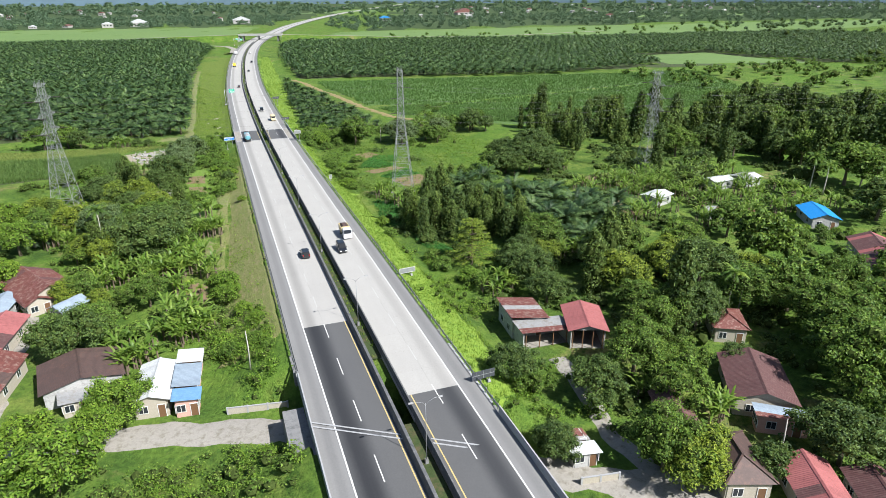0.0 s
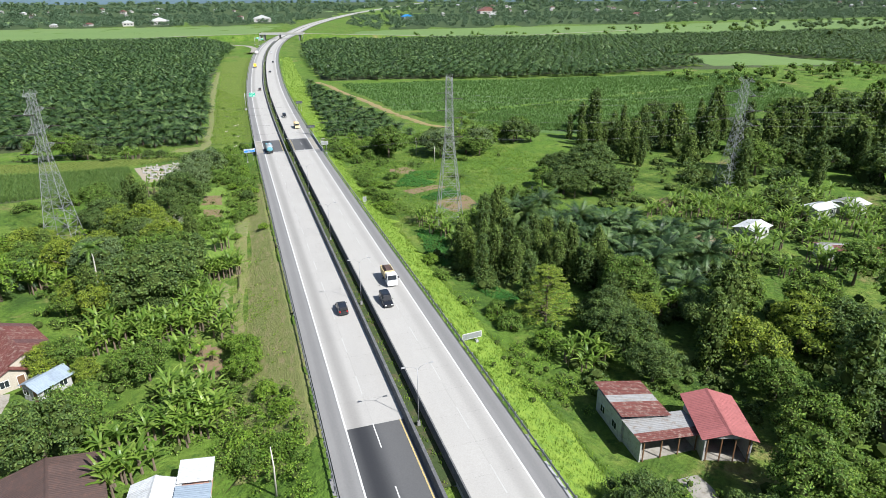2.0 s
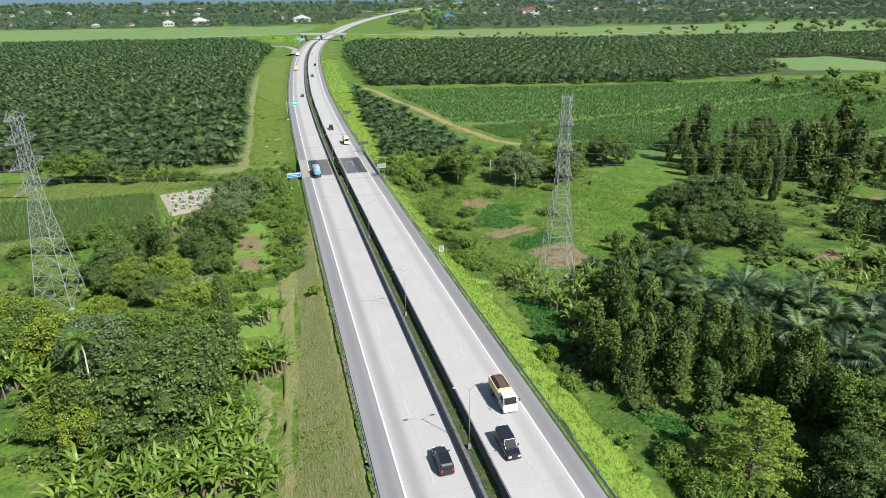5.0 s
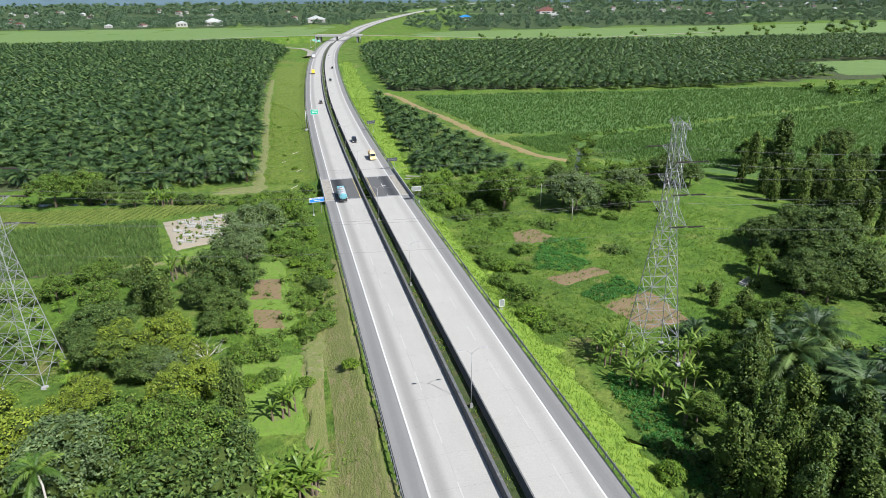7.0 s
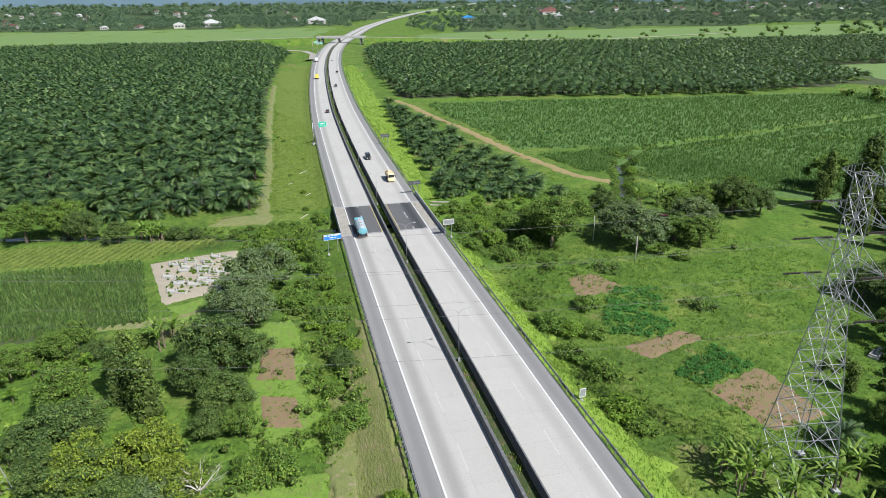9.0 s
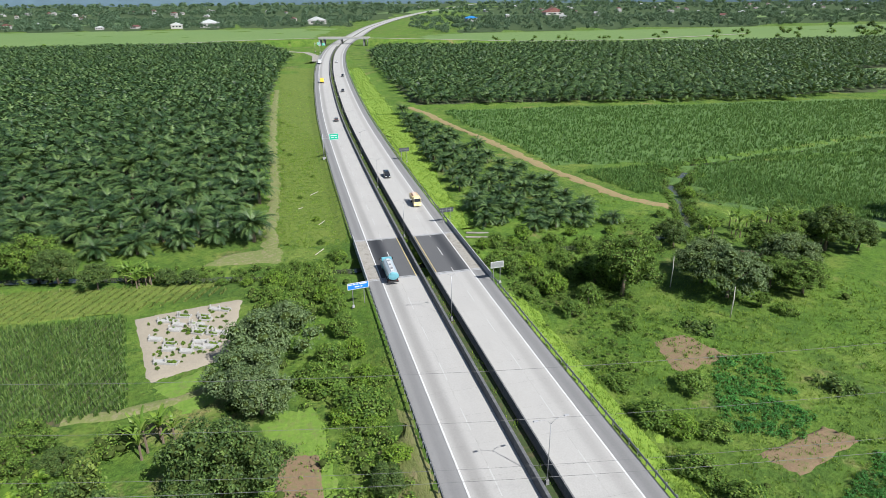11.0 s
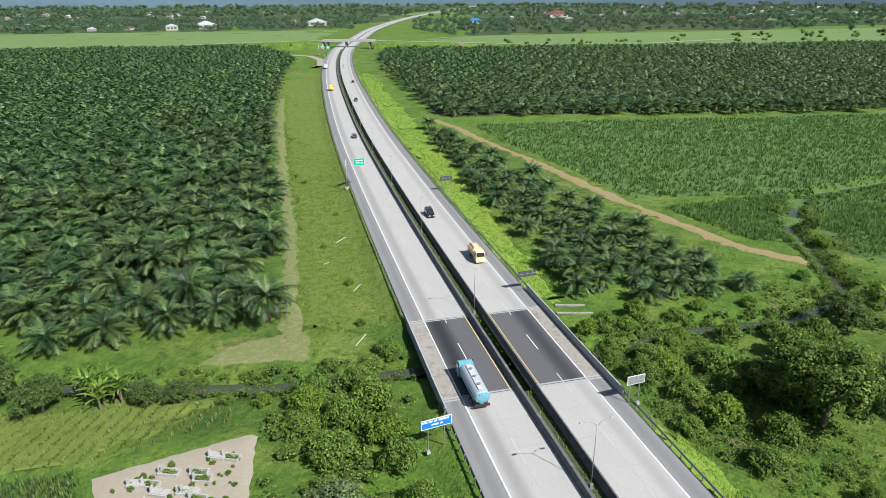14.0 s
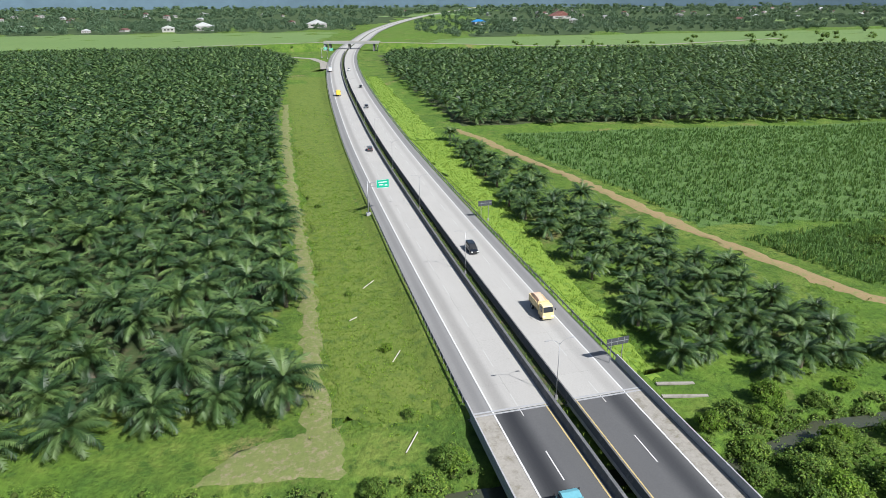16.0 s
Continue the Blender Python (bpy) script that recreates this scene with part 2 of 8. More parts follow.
L_YELLOW = leaves("yellowish_green_leaves", (0.080, 0.128, 0.010), (0.165, 0.220, 0.018), (0.270, 0.315, 0.032), 0.30)
# distance haze is put into this paler, bluish leaf colour
L_HAZE_WOOD = leaves("haze_tinted_far_leaves", (0.036, 0.070, 0.032), (0.064, 0.108, 0.050), (0.105, 0.155, 0.072), 0.2)
L_DULL = leaves("dull_grey_green_leaves", (0.058, 0.094, 0.032), (0.112, 0.160, 0.054), (0.190, 0.240, 0.090), 0.22)
L_BEAN = leaves("emerald_crop_leaves", (0.032, 0.130, 0.020), (0.055, 0.205, 0.030), (0.095, 0.260, 0.045), 0.34)
L_YOUNG = leaves("yellowing_young_crop_leaves", (0.105, 0.135, 0.022), (0.150, 0.180, 0.036), (0.200, 0.215, 0.055), 0.25)
# solid crown cores; their dark colour stands for the shade among the leaves
M_CROWN_SHADE = surface("inner_crown_shade", (0.036, 0.052, 0.014), (0.055, 0.076, 0.020), 0.6, 4.0, 1.0, relief=0.0, spec=0.0)
L_CORN = leaves("corn_leaves", (0.042, 0.090, 0.018), (0.078, 0.138, 0.028), (0.130, 0.185, 0.044), 0.25)
L_GRASS = leaves("grass_blades", (0.090, 0.165, 0.012), (0.140, 0.225, 0.018), (0.205, 0.270, 0.032), 0.4, 0.7)
L_CANE = leaves("cane_blades", (0.050, 0.115, 0.020), (0.080, 0.160, 0.028), (0.120, 0.195, 0.040), 0.3, 0.7)


# ---------------------------------------------------------------- mesh helpers
class Mesh:
    """Collects boxes, bars, tubes and plain faces into one mesh."""

    def __init__(self):
        self.v, self.f = [], []

    def add(self, verts, faces):
        k = len(self.v)
        self.v.extend([tuple(p) for p in verts])
        self.f.extend([tuple(i + k for i in f) for f in faces])
        return self

    def box(self, c, s, yaw=0.0, taper=1.0):
        co, si = math.cos(radians(yaw)), math.sin(radians(yaw))
        vs = []
        for dz, k in ((-0.5, 1.0), (0.5, taper)):
            for dx, dy in ((-0.5, -0.5), (0.5, -0.5), (0.5, 0.5), (-0.5, 0.5)):
                x, y = dx * s[0] * k, dy * s[1] * k
                vs.append((c[0] + co * x - si * y, c[1] + si * x + co * y, c[2] + dz * s[2]))
        return self.add(vs, [(3, 2, 1, 0), (4, 5, 6, 7), (0, 1, 5, 4), (1, 2, 6, 5), (2, 3, 7, 6), (3, 0, 4, 7)])

    def bar(self, a, b, w, w2=None, n=4):
        a, b = Vector(a), Vector(b)
        d = (b - a).normalized()
        u = d.cross(Vector((0, 0, 1)) if abs(d.z) < 0.95 else Vector((1, 0, 0))).normalized()
        v = d.cross(u)
        w2 = w if w2 is None else w2
        vs = []
        for p, r in ((a, w), (b, w2)):
            for i in range(n):
                an = math.pi * (2 * i + 1) / n
                vs.append(p + (u * math.cos(an) + v * math.sin(an)) * r * 0.5 * (1.414 if n == 4 else 1))
        fs = [(i, (i + 1) % n, n + (i + 1) % n, n + i) for i in range(n)] + [tuple(range(n))[::-1], tuple(range(n, 2 * n))]
        return self.add(vs, fs)

    def tube(self, pts, radii, n=7):
        """A bent tapering tube, one closed skin."""
        pts = [Vector(p) for p in pts]
        vs = []
        for i, (p, r) in enumerate(zip(pts, radii)):
            d = (pts[min(i + 1, len(pts) - 1)] - pts[max(i - 1, 0)]).normalized()
            u = d.cross(Vector((0, 1, 0)) if abs(d.y) < 0.9 else Vector((1, 0, 0))).normalized()
            v = d.cross(u)
            vs += [p + (u * math.cos(2 * math.pi * k / n) + v * math.sin(2 * math.pi * k / n)) * r for k in range(n)]
        m = len(pts)
        fs = [(i * n + k, i * n + (k + 1) % n, (i + 1) * n + (k + 1) % n, (i + 1) * n + k) for i in range(m - 1) for k in range(n)]
        return self.add(vs, fs + [tuple(range(n))[::-1], tuple(range((m - 1) * n, m * n))])

    def profile(self, outline, axis_len, at=(0, 0, 0)):
        """A closed (y, z) outline drawn out along x, centred."""
        n = len(outline)
        vs = [(at[0] + s * axis_len / 2, at[1] + y, at[2] + z) for s in (-1, 1) for y, z in outline]
        fs = [(i, (i + 1) % n, n + (i + 1) % n, n + i) for i in range(n)] + [tuple(range(n))[::-1], tuple(range(n, 2 * n))]
        return self.add(vs, fs)

    def data(self, name, mat, smooth=False):
        me = bpy.data.meshes.new(name)
        me.from_pydata(self.v, [], self.f)
        me.materials.append(mat)
        if smooth:
            me.shade_smooth()
        return me


def arrays(name, v, f, mat, smooth=False, uv=None):
    me = bpy.data.meshes.new(name)
    me.from_pydata(np.asarray(v).tolist(), [], np.asarray(f).tolist())
    me.materials.append(mat)
    if uv is not None:
        layer = me.uv_layers.new(name="UVMap")
        idx = np.empty(len(me.loops), dtype=np.int32)
        me.loops.foreach_get("vertex_index", idx)
        layer.data.foreach_set("uv", np.asarray(uv)[idx].astype(np.float32).ravel())
    if smooth:
        me.shade_smooth()
    return me


def part(name, mesh, mat, parent, label="", smooth=False, m=None):
    """One mesh object under a thing or under a part."""
    ob = new(name, mesh.data(name, mat, smooth) if isinstance(mesh, Mesh) else mesh)
    ob.parent = parent
    if m is not None:
        ob.matrix_basis = m
    if label:
        tagged(ob, label)
    return ob


def thing(name, m, label, category, group="", kind=""):
    ob = new(name)
    ob.empty_display_size = 0.5
    ob.matrix_basis = m
    return tagged(ob, label, category, group, kind)


def setting(name, mesh, mat=None, label="", category="", kind="structure", smooth=False):
    ob = new(name, mesh.data(name, mat, smooth) if isinstance(mesh, Mesh) else mesh)
    return tagged(ob, label, category, "", kind)


# ---------------------------------------------------------------- the lie of the land
def hermite(xs, ys):
    xs, ys = np.array(xs, float), np.array(ys, float)
    m = np.gradient(ys, xs)

    def f(q):
        q = np.asarray(q, float)
        i = np.clip(np.searchsorted(xs, q) - 1, 0, len(xs) - 2)
        h = xs[i + 1] - xs[i]
        s = np.clip((q - xs[i]) / h, 0, 1)
        return (2 * s**3 - 3 * s**2 + 1) * ys[i] + (s**3 - 2 * s**2 + s) * h * m[i] + (3 * s**2 - 2 * s**3) * ys[i + 1] + (s**3 - s**2) * h * m[i + 1]
    return f


road_x = hermite([-600, 0, 75, 190, 300, 380, 450, 530, 700, 800, 880, 960, 1100, 1300, 1560, 2200, 3000, 4800],
                 [15, 18.4, 18.9, 19.6, 20.4, 21.6, 23.5, 27.5, 40, 51, 62.5, 77, 109, 155, 228, 442, 755, 1500])
road_z = hermite([-600, 0, 60, 110, 200, 285, 450, 700, 1000, 5000], [0.3, 0.3, 0.3, -0.6, -3.0, -4.6, -4.9, -4.5, -4.5, -4.5])
RIVER = [(-400, 330), (-120, 312), (-45, 296), (-15, 288), (20, 286), (34, 283), (52, 287), (76, 285), (92, 292), (101, 308), (108, 324), (130, 345), (180, 352), (300, 380)]
STREET = [(-140, 112), (-60, 95), (-34, 87), (-12, 82), (4, 77), (20, 67), (34, 57), (48, 48), (66, 30), (90, 0)]


def to_line(x, y, line):
    best = np.full(np.shape(x), 1e9)
    for (ax, ay), (bx, by) in zip(line, line[1:]):
        dx, dy = bx - ax, by - ay
        s = np.clip(((x - ax) * dx + (y - ay) * dy) / (dx * dx + dy * dy), 0, 1)
        best = np.minimum(best, np.hypot(x - ax - s * dx, y - ay - s * dy))
    return best


def smooth(a, b, v):
    s = np.clip((v - a) / (b - a), 0, 1)
    return s * s * (3 - 2 * s)


def base_z(x, y):
    b = -5.2 - smooth(170, 280, y) * 1.0
    return b + (0.25 * np.sin(x * 0.05 + 1.3) * np.cos(y * 0.043) + 0.15 * np.sin(x * 0.13 + y * 0.09)) * smooth(13, 30, np.abs(x - road_x(y)))


BRIDGE0, BRIDGE1 = 274.6, 297.6


def ground_z(x, y):
    x, y = np.asarray(x, float), np.asarray(y, float)
    b = base_z(x, y)
    d = np.abs(x - road_x(y)) * np.cos(np.arctan((road_x(y + 1) - road_x(y - 1)) / 2))
    emb = road_z(y) - 0.30 - 0.45 * (1 - smooth(9.0, 12.4, d)) - np.maximum(d - 12.6, 0) * 0.42
    gap = smooth(BRIDGE0 - 1.0, BRIDGE0 + 1.5, y) * (1 - smooth(BRIDGE1 - 1.5, BRIDGE1 + 1.0, y))
    gap = np.maximum(gap, 1 - smooth(6.0, 8.5, to_line(x, y, STREET)))
    z = np.where(emb > b, b + (emb - b) * (1 - gap), b)
    r = to_line(x, y, RIVER)
    return z - 2.2 * (1 - smooth(1.0, 3.6, r)) * (1 - smooth(15, 16, np.abs(x - road_x(y))) * 0.25)


def spaced(lo, f0, f1, hi, step, grow=1.13):
    fine = list(np.arange(f0, f1 + 0.1, step))
    s, v = step, f1
    while v < hi:
        s *= grow
        v += s
        fine.append(v)
    s, v = step, f0
    while v > lo:
        s *= grow
        v -= s
        fine.insert(0, v)
    return np.array(fine)


gx, gy = spaced(-5200, -110, 150, 5200, 2.0), spaced(-900, -40, 420, 4950, 2.0)
GX, GY = np.meshgrid(gx, gy)
GZ = ground_z(GX, GY)
nx, ny = len(gx), len(gy)
ii = np.arange(nx * ny).reshape(ny, nx)
ground = setting("ground", arrays("ground", np.stack([GX.ravel(), GY.ravel(), GZ.ravel()], 1),
                 np.stack([ii[:-1, :-1].ravel(), ii[:-1, 1:].ravel(), ii[1:, 1:].ravel(), ii[1:, :-1].ravel()], 1), M_GROUND, True),
                 label="green rough meadow ground with weeds and bare spots", category="ground")


def patch(name, a, b, c, d, mat, label, category, n=24, m=24, lift=0.10, rough=1.0):
    """A sheet over the ground between four corners, given round its edge, with an uneven rim."""
    u, v = np.meshgrid(np.linspace(0, 1, n + 1), np.linspace(0, 1, m + 1))
    P = ((1 - u) * (1 - v))[..., None] * np.array(a) + (u * (1 - v))[..., None] * np.array(b) + (u * v)[..., None] * np.array(c) + ((1 - u) * v)[..., None] * np.array(d)
    size = max(math.dist(a, b), math.dist(b, c))
    rim = (u == 0) | (u == 1) | (v == 0) | (v == 1)
    rng = np.random.default_rng(int(abs(a[0] * 7 + a[1] * 13)) + n)
    P = P + rng.normal(0, 1, P.shape) * (rim[..., None] * min(1.2, size / n * 0.3) * rough)
    z = ground_z(P[..., 0], P[..., 1]) + np.where(rim, -0.03, lift)
    k = np.arange((n + 1) * (m + 1)).reshape(m + 1, n + 1)
    me = arrays(name, np.dstack([P, z]).reshape(-1, 3), np.stack([k[:-1, :-1].ravel(), k[:-1, 1:].ravel(), k[1:, 1:].ravel(), k[1:, :-1].ravel()], 1), mat, True)
    return setting(name, me, label=label, category=category)


def ribbon(name, line, half, mat, label, category, lift=0.10, step=2.0, ragged=0.12):
    pts = []
    for (ax, ay), (bx, by) in zip(line, line[1:]):
        k = max(1, int(math.dist((ax, ay), (bx, by)) / step))
        pts += [(ax + (bx - ax) * i / k, ay + (by - ay) * i / k) for i in range(k)]
    p = np.array(pts + [line[-1]], float)
    tan = np.gradient(p, axis=0)
    tan /= np.linalg.norm(tan, axis=1)[:, None]
    nor = np.stack([tan[:, 1], -tan[:, 0]], 1)
    rng = np.random.default_rng(len(p))
    offs = np.array([-1.0, -0.5, 0, 0.5, 1.0]) * half
    V = p[:, None, :] + nor[:, None, :] * (offs[None, :, None] + (np.abs(offs) == half)[None, :, None] * rng.normal(0, ragged * half, (len(p), 5, 1)))
    z = ground_z(V[..., 0], V[..., 1]) + np.where(np.abs(offs) == half, -0.02, lift)[None, :]
    k = np.arange(len(p) * 5).reshape(len(p), 5)
    me = arrays(name, np.dstack([V, z]).reshape(-1, 3), np.stack([k[:-1, :-1].ravel(), k[:-1, 1:].ravel(), k[1:, 1:].ravel(), k[1:, :-1].ravel()], 1), mat, True)
    return setting(name, me, label=label, category=category)


def along(off, y0, y1, dz=0.0, step=4.0, y_curve=None):
    """Points beside the road's axis."""
    ys = np.arange(y0, y1 + step * 0.5, step)
    ys[-1] = y1
    t = (road_x(ys + 1) - road_x(ys - 1)) / 2
    k = 1 / np.sqrt(1 + t * t)
    return np.stack([road_x(ys) + off * k, ys - off * t * k, road_z(ys) + dz], 1)


def strip(name, o0, o1, y0, y1, mat, dz, thick=0.0, step=4.0):
    """A band of paving or paint between two distances from the axis, with its edges turned down."""
    a, b = along(o0, y0, y1, dz, step), along(o1, y0, y1, dz, step)
    n = len(a)
    rows = [a, b] if not thick else [a - (0, 0, thick), a, b, b - (0, 0, thick)]
    offs = [o0, o1] if not thick else [o0, o0, o1, o1]
    V = np.stack(rows, 1).reshape(-1, 3)
    w = len(rows)
    k = np.arange(n * w).reshape(n, w)
    F = np.stack([k[:-1, :-1].ravel(), k[:-1, 1:].ravel(), k[1:, 1:].ravel(), k[1:, :-1].ravel()], 1)
    uv = np.stack([np.tile(offs, n), np.repeat(np.linspace(y0, y1, n), w)], 1)
    return arrays(name, V, F, mat, False, uv)

# ---------------------------------------------------------------- water and fields
water = ribbon("water", RIVER, 1.15, M_WATER, "narrow muddy brown river between overgrown banks", "river", lift=0.0)
for v in water.data.vertices:
    v.co.z = -7.25
ribbon("street", STREET, 3.0, M_STREET, "pale worn concrete village street", "street", lift=0.12)
patch("verge", (-4.5, 96), (6.8, 96), (7.2, 232), (-1.5, 205), M_VERGE, "dry yellowish mown grass beside the guardrail", "verge", 16, 60)
patch("verge", (31.5, 66), (39.5, 72), (36.5, 262), (31.8, 262), M_LIME, "lush lime green grass slope below the guardrail", "verge", 10, 90)
patch("verge", (32.8, 300), (38, 302), (51, 470), (36.5, 470), M_LIME, "lush lime green grass slope below the guardrail", "verge", 10, 70)
patch("verge", (36.5, 471), (50, 471), (62, 690), (53.0, 690), M_LIME, "lush lime green grass slope below the guardrail", "verge", 8, 60)
patch("verge", (-8.5, 301), (8.0, 301), (28, 700), (-2, 700), M_ROADSIDE, "green grass slope with weeds and drying cut grass", "verge", 14, 120)
ribbon("track", [(-5.0, 573), (-8.0, 480), (-8.9, 425), (-8.6, 351), (-10.3, 312), (-10.6, 300), (-10.9, 294)], 1.7, M_TRACK, "worn grassy dirt track along the plantation", "track", lift=0.13, ragged=0.32)
patch("lawn", (-13.5, 176), (-2.4, 174), (-1.8, 195.5), (-13.5, 196), M_LAWN, "short bright green lawn between the trees", "lawn")
patch("lawn", (-11.5, 201), (-1.5, 200), (-4.5, 238), (-11.9, 237), M_LAWN, "short bright green lawn between the trees", "lawn")
patch("soil_plot", (-11.2, 218.5), (-4.5, 216.5), (-4.6, 227.5), (-10.1, 229), M_SOIL, "dry brown patch of cut grass on the lawn", "garden bed", 12, 12, 0.16)
patch("soil_plot", (-10.2, 206.5), (-4.2, 204.5), (-4.8, 213.0), (-10.4, 215), M_SOIL, "dry brown patch of cut grass on the lawn", "garden bed", 12, 12, 0.16)
patch("soil_plot", (-9.9, 121.9), (-5.5, 120.7), (-5.8, 132.3), (-9.7, 135.2), M_SOIL, "bare brown soil among young papayas", "garden bed", 12, 12, 0.16)
patch("soil_plot", (-6.8, 150), (-4.8, 143), (-3.7, 156.6), (-5.4, 161), M_TRACK, "worn bare strip beside the bananas", "bare soil", 8, 14, 0.16)
patch("soil_plot", (-2.1, 187), (1.4, 186), (1.7, 200), (-1.6, 199.7), M_TRACK, "worn bare strip in the verge", "bare soil", 8, 12, 0.16)
patch("soil_plot", (47.2, 212.6), (50.0, 208.0), (62.5, 211.2), (60.2, 215.0), M_SOIL, "brown ploughed strip between leafy beds", "garden bed", 12, 8)
patch("soil_plot", (53.1, 198.3), (56.3, 187.6), (65.5, 188.3), (64.8, 201.4), M_SOIL, "brown ploughed plot beside the pylon", "garden bed", 14, 14)
patch("soil_plot", (112.5, 177.4), (114.0, 166.2), (121.1, 170.4), (120.2, 180.2), M_SOIL, "bare brown clearing among the bananas", "clearing", 12, 12)
patch("soil_plot", (104.5, 152.6), (105.3, 138.5), (111.9, 140.1), (111.4, 152.5), M_SOIL, "bare brown clearing among the bananas", "clearing", 12, 12)
patch("bare_strip", (-25, 295.8), (-8, 292.3), (-7.6, 302), (-20, 301), M_TRACK, "dry trampled grass at the corner of the plantation", "bare soil", 16, 10, 0.12)
patch("cemetery_plot", (-34.5, 273), (-28.5, 250), (-17.5, 254), (-15.5, 277), M_SAND, "pale sandy burial ground", "burial ground", 20, 20, 0.14, 0.35)
ribbon("footpath", [(-38.4, 243.6), (-31.2, 243.2), (-24.5, 244.2), (-21.0, 245.4), (-18.4, 247.5)], 1.3, M_TRACK, "worn sandy footpath to the burial ground", "path", lift=0.14)
patch("soil_plot", (50.9, 241.2), (57.6, 242.4), (60.1, 233.1), (48.6, 231.3), M_SOIL, "brown dug plot with creepers in the meadow", "garden bed", 12, 12)
patch("lawn", (-28, 249), (-17, 253), (-14, 246), (-22, 240), M_LAWN, "short green grass beside the burial ground", "lawn", 12, 12)
patch("corn_field", (-95, 236), (-30, 243), (-36, 274.3), (-110, 280), M_SHADE_FLOOR, "soil of a corn field", "field", 30, 24)
patch("seedling_field", (-108, 281.5), (-36, 275.3), (-19, 285.5), (-95, 297), M_ROADSIDE, "field of young seedlings in rows", "field", 24, 16, 0.14)
ribbon("clay_track", [(60, 486), (65.3, 466), (74.3, 394), (79.2, 354), (83, 335), (88, 314), (97, 303)], 1.9, M_CLAY, "brown clay farm track beside the young palms", "track", lift=0.16, ragged=0.3)
patch("cane_field", (72, 474), (82.5, 353), (330, 330), (380, 432), M_CANE, "green sugar cane field", "field", 50, 30, 0.12)
patch("cane_field", (93, 345), (99, 312), (160, 250), (330, 326), M_CANE, "lush green reed and cane field", "field", 40, 24, 0.12)
patch("shade_dark_plantation_floor", (-420, 332), (-16, 314), (8, 960), (-420, 985), M_SHADE_FLOOR, "weedy floor of the oil palm plantation, coloured dark for shade", "plantation floor", 60, 80, 0.12)
patch("shade_dark_plantation_floor", (62, 492), (700, 420), (900, 800), (92, 880), M_SHADE_FLOOR, "weedy floor of the oil palm plantation, coloured dark for shade", "plantation floor", 60, 60, 0.12)
patch("far_field", (384, 476), (515, 436), (502, 566), (398, 566), M_FARFIELD, "small bright field between the palm groves", "field", 12, 12, 0.3)
patch("far_field", (110, 905), (900, 810), (2000, 1150), (230, 1130), M_FARFIELD, "broad pale green far field", "field", 30, 20, 0.3)
patch("far_field", (-900, 1010), (30, 1010), (120, 1380), (-1100, 1480), M_FARFIELD, "broad pale green far field", "field", 30, 20, 0.3)
patch("far_field", (1100, 760), (2600, 500), (3200, 900), (1500, 1000), M_FARFIELD, "broad pale green far field", "field", 30, 20, 0.3)

# ---------------------------------------------------------------- the toll road
ROAD_END = 4600
ASPH = {-1: [(-300, 96.8), (BRIDGE0, BRIDGE1)], 1: [(-300, 71.5), (BRIDGE0, BRIDGE1)]}
road = tagged(new("road", strip("road", -11.9, -1.05, -300, ROAD_END, M_BASE, -0.06, 0.5, 6.0)), "bright concrete carriageway leading away, with dark asphalt at bridges", "road", "", "structure")
road_on = tagged(new("road", strip("road", 1.05, 11.9, -300, ROAD_END, M_BASE, -0.06, 0.5, 6.0)), "bright concrete carriageway of the oncoming traffic", "road", "", "structure")


def lane_parts(side, parent, m_conc, m_asph):
    s = side
    o = lambda a, b: (min(s * a, s * b), max(s * a, s * b))
    part("shoulder", strip("shoulder", *o(9.35, 11.88), -300, ROAD_END, M_SHOULDER, 0.004, 0.06, 6.0), None, parent)
    for y0, y1 in ASPH[s]:
        part("asphalt_layer", strip("asphalt_layer", *o(1.08, 9.34), y0, y1, m_asph, 0.006, 0.06), None, parent, "dark asphalt with a black tyre track")
    part("concrete_paving", strip("concrete_paving", *o(1.08, 9.34), 560, ROAD_END, m_conc, 0.004, 0.06, 6.0), None, parent)
    part("edge_line", strip("edge_line", *o(9.1, 9.32), -300, 2500, M_WHITE, 0.016, 0, 6.0), None, parent, "worn solid white edge line")
    for y0, y1 in ASPH[s]:
        part("inner_line", strip("inner_line", *o(2.05, 2.22), y0, y1, M_YELLOW, 0.016), None, parent, "solid yellow inner line")
    y = -100.0
    k = 0
    while y < 640:
        on_asphalt = any(a < y + 2.5 < b for a, b in ASPH[s])
        part("lane_dash", strip("lane_dash", *o(5.62, 5.77), y, y + 5, M_WHITE if on_asphalt else M_FAINT, 0.016), None, parent)
        y += 12.0
        k += 1
    for yj in ((BRIDGE0, BRIDGE1)):
        part("expansion_joint", strip("expansion_joint", *o(1.1, 11.86), yj - 0.45, yj - 0.15, M_PALECONC, 0.018, 0, 0.3), None, parent, "pale concrete bridge joint")
        part("expansion_joint", strip("expansion_joint", *o(1.1, 11.86), yj + 0.15, yj + 0.45, M_PALECONC, 0.018, 0, 0.3), None, parent, "pale concrete bridge joint")
    # skewed joint of the near underpass
    for sh in (0.0, 0.9):
        ms = Mesh()
        q = []
        for off in (1.1, 11.86):
            yy = 61.5 - s * off * 0.62 + sh
            q.append((float(road_x(yy)) + s * off, yy))
        (xa, ya), (xb, yb) = q
        z = 0.3 + 0.02
        ms.add([(xa, ya, z), (xb, yb, z), (xb, yb + 0.3, z), (xa, ya + 0.3, z)], [(0, 1, 2, 3)])
        part("expansion_joint", ms, M_PALECONC, parent, "pale skewed bridge joint")
    part("shoulder_patch", strip("shoulder_patch", *o(9.36, 11.8), BRIDGE0, BRIDGE1, M_STREET, 0.010), None, parent)


